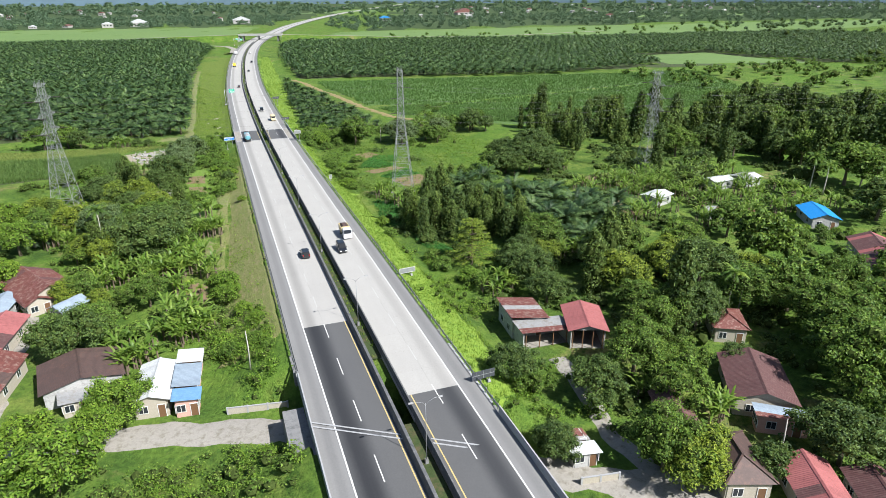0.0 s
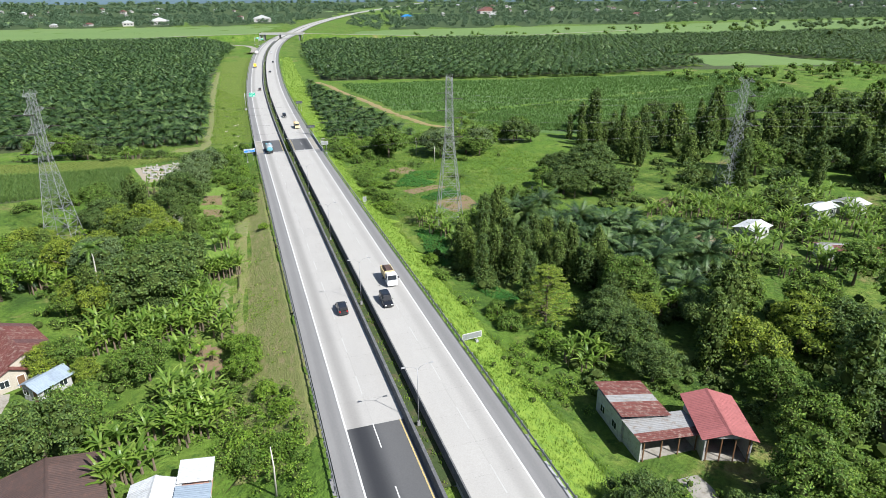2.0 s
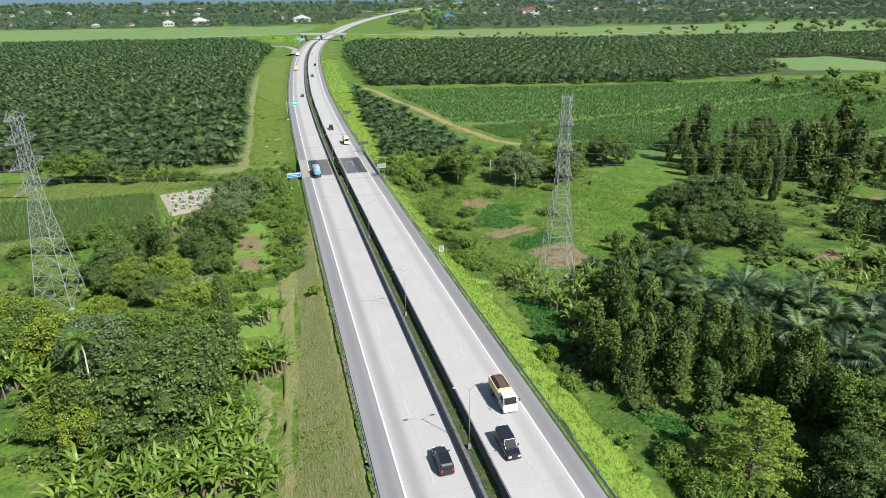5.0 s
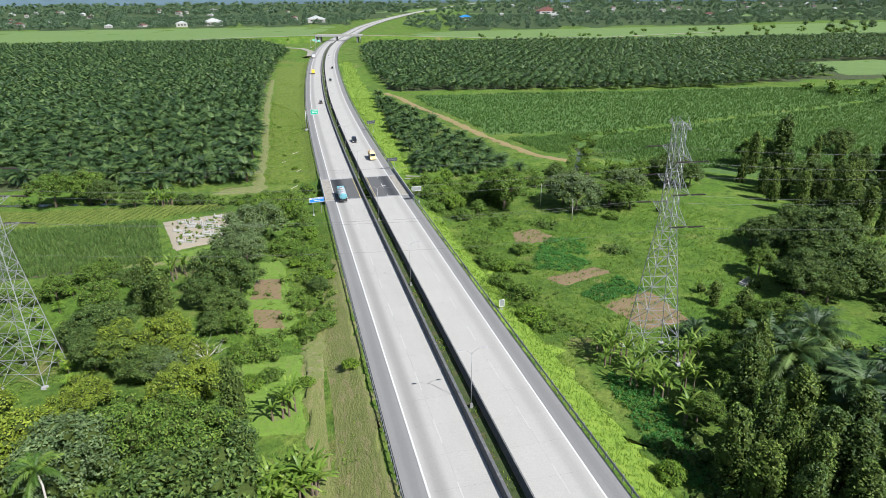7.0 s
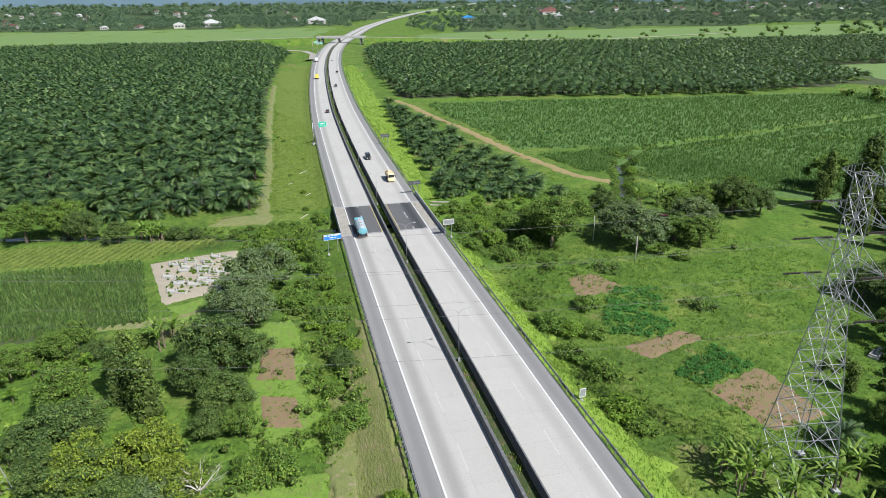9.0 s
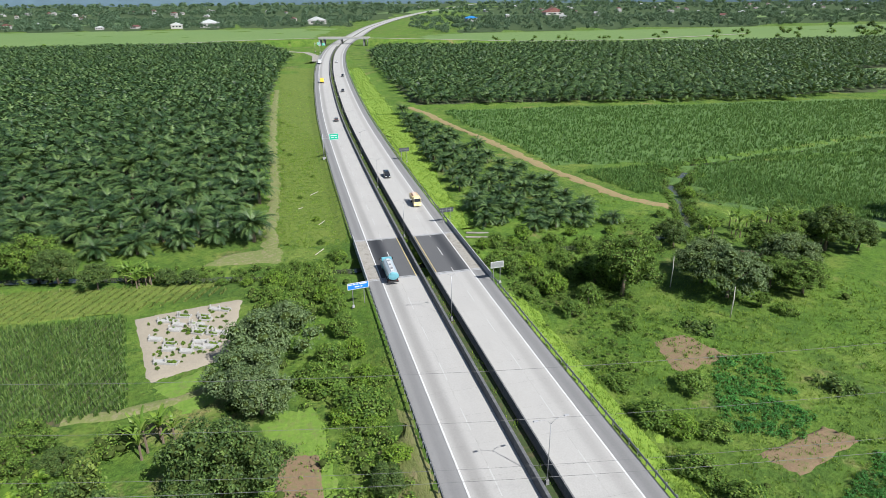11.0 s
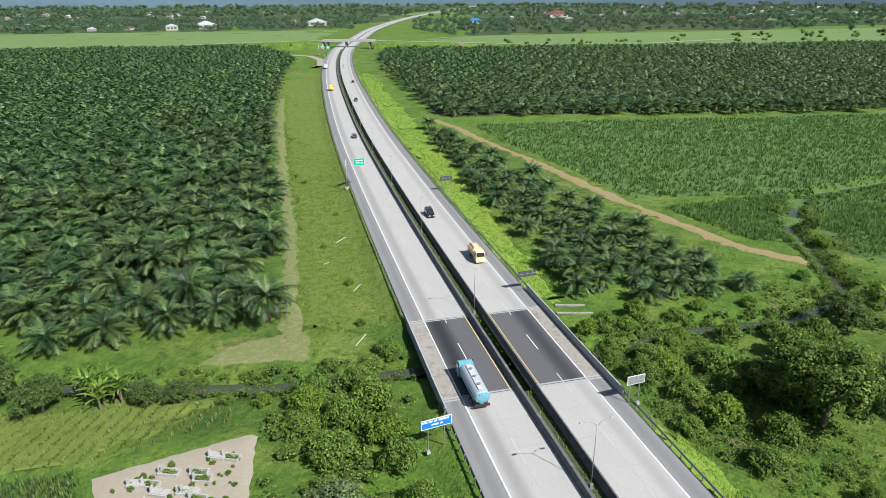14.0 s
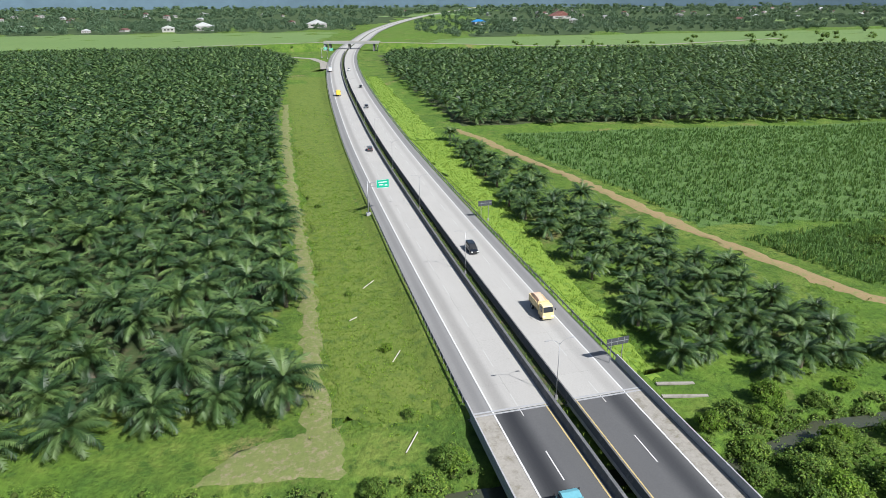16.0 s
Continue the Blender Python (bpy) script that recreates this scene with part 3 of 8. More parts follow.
lane_parts(-1, road, M_CONC_L, M_ASPH_L)
lane_parts(1, road_on, M_CONC_R, M_ASPH_R)


def barrier(name, off, y0, y1, width, height, mat, label, step=4.0, toe=0.12):
    """A concrete wall along the road with a sloped toe and a narrower top."""
    prof = [(-width / 2 - toe, 0.0), (-width / 2, 0.3), (-width * 0.35, height - 0.04), (-width * 0.28, height), (width * 0.28, height), (width * 0.35, height - 0.04), (width / 2, 0.3), (width / 2 + toe, 0.0)]
    rows = [along(off + o, y0, y1, z, step) for o, z in prof]
    n, w = len(rows[0]), len(prof)
    V = np.stack(rows, 1).reshape(-1, 3)
    k = np.arange(n * w).reshape(n, w)
    F = np.stack([k[:-1, :-1].ravel(), k[:-1, 1:].ravel(), k[1:, 1:].ravel(), k[1:, :-1].ravel()], 1).tolist()
    F += [k[0].tolist()[::-1], k[-1].tolist()]
    me = bpy.data.meshes.new(name)
    me.from_pydata(V.tolist(), [], F)
    me.materials.append(mat)
    return tagged(new(name, me), label, "concrete barrier", "", "structure")


barrier("median_barrier", -1.22, -300, 900, 0.62, 1.0, M_MEDIAN, "long weathered grey concrete median barrier, coloured dark for shade")
barrier("median_barrier", 1.30, -300, 900, 0.32, 0.9, M_MEDIAN, "long weathered grey concrete median barrier, coloured dark for shade")
barrier("parapet", 12.05, -300, 63.5, 0.30, 1.1, M_PALECONC, "pale grey concrete bridge parapet", toe=0.0)
barrier("parapet", -12.05, -300, 81.5, 0.30, 0.75, M_PALECONC, "pale grey concrete bridge parapet", toe=0.0)
barrier("parapet", 12.05, 269.5, 305.0, 0.30, 1.1, M_PALECONC, "pale grey concrete bridge parapet", toe=0.0)
barrier("parapet", -12.05, 272.0, 300.0, 0.30, 0.75, M_PALECONC, "pale grey concrete bridge parapet", toe=0.0)
# the median soil takes the same colour, dark for shade between the barriers
for m0, m1 in ((-300, 66.0), (83.5, BRIDGE0), (BRIDGE1, ROAD_END)):
    setting("median", strip("median", -1.2, 1.2, m0, m1, M_SHADE_FLOOR, -0.5, 0.0, 6.0), label="weedy sunken strip of soil between the carriageways", category="median")


def bridge(y0, y1, label):
    b = thing("bridge", Matrix.Identity(4), label, "bridge")
    for s in (-1, 1):
        o = (min(s * 1.0, s * 12.25), max(s * 1.0, s * 12.25))
        part("deck", strip("deck", *o, y0, y1, M_PALECONC, -0.08, 0.55), None, b)
        for k in range(5):
            c = s * (2.4 + k * 2.15)
            part("girder", strip("girder", c - 0.35, c + 0.35, y0, y1, M_BARRIER, -0.62, 1.1), None, b)
        for yy in (y0 - 0.7, y1 + 0.7):
            ms = Mesh()
            ym = yy
            xc, zz = float(road_x(ym)) + s * 6.6, float(road_z(ym))
            ms.box((xc, ym, (zz - 0.6 - 9.2) / 2), (11.6, 1.4, zz - 0.6 + 9.2))
            part("abutment", ms, M_BARRIER, b)
            wing = Mesh().box((float(road_x(ym)) + s * 12.3, ym + (2.2 if yy > y0 else -2.2), (zz - 0.5 - 8.6) / 2), (0.4, 5.4, zz - 0.5 + 8.6))
            part("wing_wall", wing, M_BARRIER, b)
    return b


bridge(BRIDGE0, BRIDGE1, "short concrete road bridge over the river")
bridge(66.0, 83.5, "short concrete road bridge over the village street")


# guardrails: posts each two metres and a folded steel beam
def guardrail(off, y0, y1, label, face):
    g = thing("guardrail", Matrix.Identity(4), label, "guardrail")
    prof = [(0.0, 0.44), (0.05 * face, 0.50), (0.0, 0.57), (0.05 * face, 0.64), (0.0, 0.73), (-0.03 * face, 0.73), (0.01 * face, 0.64), (-0.03 * face, 0.57), (0.01 * face, 0.50), (-0.03 * face, 0.44)]
    rows = [along(off + o * 1.6, y0, y1, z, 4.0) for o, z in prof]
    n, w = len(rows[0]), len(prof)
    V = np.stack(rows + [rows[0]], 1).reshape(-1, 3)
    k = np.arange(n * (w + 1)).reshape(n, w + 1)
    F = np.stack([k[:-1, :-1].ravel(), k[:-1, 1:].ravel(), k[1:, 1:].ravel(), k[1:, :-1].ravel()], 1)
    part("beam", arrays("beam", V, F, M_RAIL), None, g)
    post = Mesh().box((0, 0, 0.30), (0.12, 0.15, 0.95)).box((0.0, 0, 0.6), (0.22, 0.12, 0.22)).data("post", M_STEEL)
    for p in along(off - face * 0.10, y0 + 1, min(y1, y0 + 500), 0, 2.0):
        part("post", post, None, g, m=Matrix.Translation(p))
    return g


guardrail(-12.15, 81.5, 272.0, "galvanised steel guardrail on closely set posts", 1)
guardrail(-12.15, 300.0, 860.0, "galvanised steel guardrail on closely set posts", 1)
guardrail(12.15, 63.5, 269.5, "galvanised steel guardrail on closely set posts", -1)
guardrail(12.15, 305.0, 860.0, "galvanised steel guardrail on closely set posts", -1)


# street lamps in the median: tall pole, two curved arms
def street_lamp():
    lamp = thing("street_lamp", Matrix.Identity(4), "tall thin grey steel street lamp with two arms in the median", "street lamp", "lamps along the median")
    part("pole", Mesh().tube([(0, 0, -0.6), (0, 0, 5), (0, 0, 10.4)], [0.085, 0.065, 0.045], 8), M_STEEL, lamp, smooth=True)
    part("base_block", Mesh().box((0, 0, -0.25), (0.55, 0.55, 0.9), 0, 0.85), M_BARRIER, lamp)
    for s in (-1, 1):
        a = part("arm", Mesh().tube([(0, 0, 10.0), (s * 0.5, 0, 10.6), (s * 1.3, 0, 10.95), (s * 2.0, 0, 11.05)], [0.035, 0.03, 0.028, 0.025], 6), M_STEEL, lamp, smooth=True)
        part("lamp_head", Mesh().box((s * 2.35, 0, 11.03), (0.8, 0.3, 0.13), 0, 0.8), M_PALECONC, a)
    return lamp


LAMP_Y = [17, 58, 95.5, 133.5, 171, 213, 255, 299, 342, 384, 426, 468, 510, 552, 594, 636]
lamp0 = None
for ly in LAMP_Y:
    m = Matrix.Translation((float(road_x(ly)), ly, float(road_z(ly)))) @ pose(0, 0, 0, 0, 0, 2.0) @ Matrix.Scale(0.88, 4)
    if lamp0 is None:
        lamp0 = street_lamp()
        lamp0.matrix_basis = m
    else:
        copy_thing(lamp0, m)

setting("retaining_block", Mesh().box((5.2, 69.5, -3.4), (3.0, 13.0, 4.4), 0, 0.96).box((5.2, 62.2, -4.4), (3.2, 1.6, 3.0), 0, 0.9), M_BARRIER, "weathered concrete retaining block beside the underpass", "retaining wall")

# ---------------------------------------------------------------- plants
def unit(v):
    return v / np.maximum(np.linalg.norm(v, axis=-1, keepdims=True), 1e-6)


def leaf_quads(c, nrm, size, rng, slim=0.55):
    """Rhombic leaves folded a little along the middle, at centres c facing nrm."""
    n = len(c)
    a = unit(np.cross(nrm, rng.normal(0, 1, (n, 3))))
    b = np.cross(nrm, a)
    s = (size * rng.uniform(0.65, 1.35, n))[:, None]
    tip = c + a * s - nrm * s * 0.25
    tail = c - a * s * 0.8
    l, r = c + b * s * slim + nrm * s * 0.12, c - b * s * slim + nrm * s * 0.12
    V = np.stack([tail, r, tip, l], 1).reshape(-1, 3)
    F = np.arange(n * 4).reshape(n, 4)
    return V, F


ICO_V = unit(np.array([(-1, 1.618, 0), (1, 1.618, 0), (-1, -1.618, 0), (1, -1.618, 0), (0, -1, 1.618), (0, 1, 1.618), (0, -1, -1.618), (0, 1, -1.618), (1.618, 0, -1), (1.618, 0, 1), (-1.618, 0, -1), (-1.618, 0, 1)]))
ICO_F = np.array([(0, 11, 5), (0, 5, 1), (0, 1, 7), (0, 7, 10), (0, 10, 11), (1, 5, 9), (5, 11, 4), (11, 10, 2), (10, 7, 6), (7, 1, 8), (3, 9, 4), (3, 4, 2), (3, 2, 6), (3, 6, 8), (3, 8, 9), (4, 9, 5), (2, 4, 11), (6, 2, 10), (8, 6, 7), (9, 8, 1)])


def foliage(name, clumps, per, size, mat, rng, core=0.62, up=0.35):
    """Leafy clumps (x, y, z, r, squash): leaves over an inner mass painted dark for crown shade."""
    vs, fs, k = [], [], 0
    tri_v, tri_f, kt = [], [], 0
    for x, y, z, r, sq in clumps:
        d = unit(rng.normal(0, 1, (per, 3)))
        d[:, 2] = np.where(d[:, 2] < -0.55, -d[:, 2], d[:, 2])
        rr = r * rng.uniform(0.72, 1.12, (per, 1))
        c = np.array((x, y, z)) + d * rr * np.array((1, 1, sq))
        nrm = unit(d + rng.normal(0, 0.55, (per, 3)) + np.array((0, 0, up)))
        V, F = leaf_quads(c, nrm, size, rng)
        vs.append(V)
        fs.append(F + k)
        k += len(V)
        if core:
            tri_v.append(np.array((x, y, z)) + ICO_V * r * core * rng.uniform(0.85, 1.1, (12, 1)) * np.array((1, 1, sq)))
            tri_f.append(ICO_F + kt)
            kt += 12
    V = np.concatenate(vs + tri_v)
    faces = np.concatenate(fs).tolist()
    if tri_f:
        faces += (np.concatenate(tri_f) + k).tolist()
    me = bpy.data.meshes.new(name)
    me.from_pydata(V.tolist(), [], faces)
    me.materials.append(mat)
    me.materials.append(M_CROWN_SHADE)
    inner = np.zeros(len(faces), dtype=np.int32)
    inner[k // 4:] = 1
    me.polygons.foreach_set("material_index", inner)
    return me


def trunk_mesh(h, r, limbs, spread, rng, top):
    ms = Mesh()
    bend = rng.normal(0, 0.15, 2)
    pts = [(0, 0, -0.4), (bend[0] * 0.5, bend[1] * 0.5, h * 0.4), (bend[0], bend[1], h)]
    ms.tube(pts, [r * 1.25, r, r * 0.75], 7)
    for i in range(limbs):
        a = 2 * math.pi * (i + rng.uniform(0, 0.6)) / limbs
        e = spread * rng.uniform(0.5, 0.9)
        p1 = (bend[0] + math.cos(a) * e * 0.45, bend[1] + math.sin(a) * e * 0.45, h + (top - h) * 0.35)
        p2 = (bend[0] + math.cos(a) * e, bend[1] + math.sin(a) * e, h + (top - h) * rng.uniform(0.55, 0.85))
        ms.tube([pts[-1], p1, p2], [r * 0.6, r * 0.38, r * 0.12], 5)
    return ms


def broad_tree(seed, r, h, mat, per, size, n, label, flat=0.75, dome=True, name="tree"):
    """A tree of crown radius r and height h: clumps spread over a dome with gaps and bulges."""
    rng = np.random.default_rng(seed)
    t = thing(name, Matrix.Identity(4), label, "tree")
    clumps = []
    zc = h - r * flat
    for i in range(n):
        g = (i + 0.5) / n
        phi = i * 2.39996 + rng.uniform(-0.4, 0.4)
        cz = 1 - g * 1.45
        s = math.sqrt(max(0.0, 1 - min(1, cz * cz)))
        k = rng.uniform(0.66, 0.98)
        lump = 1 + 0.22 * math.sin(phi * 2 + seed) + 0.12 * math.sin(phi * 5 + seed * 2)
        clumps.append((s * math.cos(phi) * r * k * lump, s * math.sin(phi) * r * k * lump, zc + cz * r * flat * k, r * rng.uniform(0.20, 0.33), rng.uniform(0.55, 0.85)))
    clumps.append((0, 0, zc, r * 0.55, flat))
    part("trunk", trunk_mesh(max(0.8, zc - r * flat * 0.5), 0.05 * h * 0.5 + 0.08, 5, r * 0.75, rng, zc + r * 0.2), M_BARK, t, smooth=True)
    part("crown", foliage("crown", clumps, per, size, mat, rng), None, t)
    return t


def column_tree(seed, r, h, mat, label, per=76, size=0.24):
    """A trunk overgrown by climbing vines into a ragged column."""
    rng = np.random.default_rng(seed)
    t = thing("vine_covered_tree", Matrix.Identity(4), label, "tree")
    clumps = []
    n = int(h * 2.4)
    for i in range(n):
        g = i / n
        w = r * (0.9 if g < 0.75 else 0.9 - (g - 0.75) * 2.2) * rng.uniform(0.55, 1.15)
        a = i * 2.4
        clumps.append((math.cos(a) * w * 0.6, math.sin(a) * w * 0.6, 0.8 + g * (h - 1.2), w * 0.55 + 0.35, rng.uniform(1.0, 1.6)))
    part("trunk", Mesh().tube([(0, 0, -0.4), (0.1, 0, h * 0.5), (0, 0.1, h * 0.95)], [0.3, 0.22, 0.06], 6), M_BARK, t)
    part("vine", foliage("vine", clumps, per, size, mat, rng, up=0.1), None, t)
    return t


def layered_tree(seed, r, h, mat):
    rng = np.random.default_rng(seed)
    t = thing("tree", Matrix.Identity(4), "light green tree with branches in flat layers", "tree")
    clumps, ms = [], Mesh().tube([(0, 0, -0.4), (0, 0, h * 0.5), (0, 0, h)], [0.28, 0.2, 0.06], 7)
    for lv in range(7):
        z = h * (0.2 + 0.125 * lv)
        w = r * (1 - lv / 9.5)
        for k in range(8):
            a = k * math.pi / 4 + lv * 0.5 + rng.uniform(-0.2, 0.2)
            ms.bar((0, 0, z - 0.3), (math.cos(a) * w, math.sin(a) * w, z), 0.09, 0.03)
            for q in (0.45, 0.8, 1.0):
                clumps.append((math.cos(a) * w * q, math.sin(a) * w * q, z + rng.uniform(-0.2, 0.2), w * 0.15 + 0.22, 0.14))
    part("trunk", ms, M_BARK, t)
    part("crown", foliage("crown", clumps, 34, 0.2, mat, rng, core=0.0, up=1.6), None, t)
    return t


def shrub(seed, mat, label):
    rng = np.random.default_rng(seed)
    t = thing("shrub", Matrix.Identity(4), label, "shrub")
    clumps = []
    for i in range(11):
        a, q = i * 2.4, math.sqrt(i / 11)
        clumps.append((math.cos(a) * q * 0.72, math.sin(a) * q * 0.72, 0.25 + 0.42 * (1 - q * q) + rng.uniform(-0.05, 0.12), rng.uniform(0.24, 0.36), 0.85))
    part("stem", Mesh().tube([(0, 0, -0.15), (0.05, 0, 0.25), (0.1, 0.05, 0.5)], [0.05, 0.04, 0.02], 5), M_BARK, t)
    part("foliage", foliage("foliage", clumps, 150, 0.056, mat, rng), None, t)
    return t


def frond(a, e0, drop, L, pairs, width, leaf_len, rng, step_tris=True):
    """One arching palm frond as rows of leaflets to both sides of a midrib."""
    s = np.linspace(0, 1, pairs + 1)
    ang = e0 - drop * s**1.2
    ds = L / pairs
    rr = np.concatenate([[0], np.cumsum(np.cos(ang[:-1]) * ds)])
    zz = np.concatenate([[0], np.cumsum(np.sin(ang[:-1]) * ds)])
    dirv, side = np.array((math.cos(a), math.sin(a), 0)), np.array((-math.sin(a), math.cos(a), 0))
    P = dirv * rr[:, None] + np.array((0, 0, 1)) * zz[:, None]
    T = np.gradient(P, axis=0)
    T = unit(T)
    vs, fs = [p for p in P], []
    for i in range(1, pairs + 1):
        ll = leaf_len * math.sin(math.pi * min(1, 0.16 + 0.76 * s[i])) ** 0.6
        for sd in (-1, 1):
            q = ll * rng.uniform(0.8, 1.15)
            tip = P[i] + side * sd * q + T[i] * q * 0.6 + np.array((0, 0, (-0.42 + rng.normal(0, 0.22)) * q))
            k = len(vs)
            vs.append(tip)
            fs.append((i - 1, i, k) if sd < 0 else (i, i - 1, k))
    return vs, fs


def palm_crown(seed, n, L, pairs, width, leaf_len, z0, hang=0.0):
    rng = np.random.default_rng(seed)
    V, F = [], []
    for i in range(n):
        g = i / n
        a = i * 2.39996 + rng.uniform(-0.35, 0.35)
        e0 = 1.38 - 1.35 * g ** 0.9 - hang + rng.uniform(-0.2, 0.2)
        vs, fs = frond(a, e0, 1.15 + rng.uniform(-0.3, 0.4), L * rng.uniform(0.72, 1.12) * (0.72 + 0.28 * min(1, g * 2.5)), pairs, width, leaf_len, rng)
        k = len(V)
        V += [(p[0], p[1], p[2] + z0) for p in vs]
        F += [tuple(q + k for q in f) for f in fs]
    return V, F


def raw(name, V, F, mat):
    me = bpy.data.meshes.new(name)
    me.from_pydata([tuple(p) for p in V], [], F)
    me.materials.append(mat)
    return me


def oil_palm(seed, th, label="dark green oil palm with a dense arching crown", group="oil palms of the plantation"):
    t = thing("oil_palm", Matrix.Identity(4), label, "palm tree", group)
    rng = np.random.default_rng(seed)
    ms = Mesh().tube([(0, 0, -0.3), (0, 0, th * 0.5), (0, 0, th)], [0.36, 0.33, 0.42], 8)
    for i in range(16):
        a = i * 2.4
        z = 0.5 + th * i / 17
        ms.bar((math.cos(a) * 0.28, math.sin(a) * 0.28, z), (math.cos(a) * 0.58, math.sin(a) * 0.58, z + 0.4), 0.14, 0.05)
    part("trunk", ms, M_BARK, t)
    V, F = palm_crown(seed, 52, 5.0, 24, 0.11, 0.92, th)
    part("crown", raw("crown", V, F, L_PALM), None, t)
    return t


def coconut_palm(seed, th):
    t = thing("coconut_palm", Matrix.Identity(4), "tall slender coconut palm with drooping fronds", "palm tree")
    part("trunk", Mesh().tube([(0, 0, -0.3), (0.3, 0, th * 0.4), (0.2, 0.2, th * 0.8), (0, 0, th)], [0.24, 0.17, 0.14, 0.13], 8), M_DEADWOOD, t, smooth=True)
    V, F = palm_crown(seed, 20, 4.2, 16, 0.07, 0.75, th, 0.15)
    part("crown", raw("crown", V, F, L_MID), None, t)
    return t


def banana(seed, label="banana plant with large torn bright green leaves"):
    t = thing("banana_plant", Matrix.Identity(4), label, "banana plant")
    rng = np.random.default_rng(seed)
    V, F, st = [], [], Mesh()
    for cx, cy, hh in ((0, 0, 2.0), (0.9, 0.5, 1.5), (-0.7, 0.7, 1.3)):
        st.tube([(cx, cy, -0.2), (cx, cy, hh)], [0.15, 0.08], 6)
        for i in range(8):
            a, e0 = i * 2.4 + rng.uniform(-0.3, 0.3), rng.uniform(0.7, 1.45)
            L, W, n = rng.uniform(1.7, 2.6), rng.uniform(0.13, 0.18), 6
            d, sd = np.array((math.cos(a), math.sin(a), 0)), np.array((-math.sin(a), math.cos(a), 0))
            p = np.array((cx, cy, hh))
            k0 = len(V)
            for j in range(n + 1):
                s = j / n
                w = W * math.sin(math.pi * (0.08 + 0.88 * s)) ** 0.5 * rng.uniform(0.85, 1.1)
                V += [p + sd * w + (0, 0, -0.16 * w), p + (0, 0, 0.0), p - sd * w + (0, 0, -0.16 * w)]
                e = e0 - 1.4 * s**1.3
                p = p + (d * math.cos(e) + np.array((0, 0, math.sin(e)))) * L / n
            for j in range(n):
                k = k0 + j * 3
                F += [(k, k + 1, k + 4, k + 3), (k + 1, k + 2, k + 5, k + 4)]
    part("stem", st, M_BARK, t)
    part("leaf_crown", raw("leaf_crown", V, F, L_BANANA), None, t)
    return t


def put(ob, x, y, s=1.0, yaw=0.0, sz=None, dz=0.0):
    return copy_thing(ob, Matrix.LocRotScale((x, y, float(ground_z(x, y)) + dz), Euler((0, 0, yaw)), (s, s, s if sz is None else sz)))


def scatter(protos, spots, size_of=lambda r: r, seed=1, tall=(0.9, 1.15)):
    """One plant on each spot (x, y, radius), turned and stretched at random; the prototypes stand on the first spots."""
    rng = np.random.default_rng(seed)
    for x, y, r in spots:
        k = int(rng.integers(len(protos)))
        s = size_of(r) * rng.uniform(0.93, 1.07)
        sz, yaw = s * rng.uniform(*tall), rng.uniform(0, 6.28)
        if protos[k] in DONE:
            put(protos[k], x, y, s, yaw, sz)
        else:
            DONE.add(protos[k])
            STAND[protos[k]] = Matrix.LocRotScale((x, y, float(ground_z(x, y))), Euler((0, 0, yaw)), (s, s, sz))


DONE = set()
STAND = {}


def columns(protos, spots, seed):
    """Vine-covered trees on spots (x, y, height)."""
    rng = np.random.default_rng(seed)
    for x, y, h in spots:
        k = int(rng.integers(len(protos)))
        ob, tall = protos[k], (13.0, 11.0, 14.0)[k]
        w, yaw = rng.uniform(0.68, 0.95) * min(1.0, h / 8), rng.uniform(0, 6.28)
        m = Matrix.LocRotScale((x, y, float(ground_z(x, y))), Euler((0, 0, yaw)), (w, w, h / tall))
        if ob in DONE:
            copy_thing(ob, m)
        else:
            DONE.add(ob)
            STAND[ob] = m


ROUND_LEFT = [(-52.4, 294.3, 4.5), (-43.8, 288.8, 3.0), (-30.5, 287.2, 2.2), (-26.3, 286.6, 2), (-27.3, 108.7, 5), (-24.5, 112.9, 4.5), (-58, 300, 5), (-66, 296, 5)]
DARK_LEFT = [(-33.3, 206.2, 4.2), (-28.5, 197.3, 3.6), (-33.1, 198.2, 3.2), (-37.5, 206.9, 2.8), (-16.2, 223.3, 4.8), (-19.1, 217.6, 3.4), (-12.6, 223.1, 3.4), (-14.2, 210.6, 3.8), (-15.9, 206.6, 2.8), (-35.7, 231.7, 2.1), (2.5, 218.5, 2.0), (-24.2, 193.0, 3.3)]
DARK_RIGHT = [(80.0, 281.3, 3.0), (84.4, 254.8, 3.8), (110.0, 267.0, 4.8), (116.6, 264.7, 4.1), (105.9, 270.2, 3.6), (103.7, 216.4, 4.2), (113.4, 219.1, 5.1), (100.3, 216.9, 3.1), (101.9, 210.1, 3.8), (104.8, 204.7, 5.2), (92.8, 192.7, 4.8), (99.8, 202.5, 3.2), (71.9, 174.4, 3.4), (91.0, 192.4, 4.3), (100.7, 190.2, 6.3), (94.3, 188.6, 3.7), (106.1, 186.9, 4.6), (62.1, 118.6, 3.6), (64.4, 115.8, 3.1), (77.3, 111.7, 3.1)]
GREEN_LEFT = [(-35.5, 214.7, 3.5), (-12.6, 205.6, 2.1), (-19.0, 179.7, 3.2), (-39.8, 236.2, 3.1), (-42.0, 233.0, 2.5), (-46.7, 227.5, 2.3), (-49.8, 226.3, 2.3), (-23.8, 175.5, 5.0), (-15.5, 168.7, 4.6), (-43.4, 174.7, 3.9), (-33.3, 153.8, 2.9), (-21.6, 148.5, 3.0), (-28.8, 131.5, 2.7), (-16.3, 124.9, 3.3), (-20.3, 128.2, 2.0)]
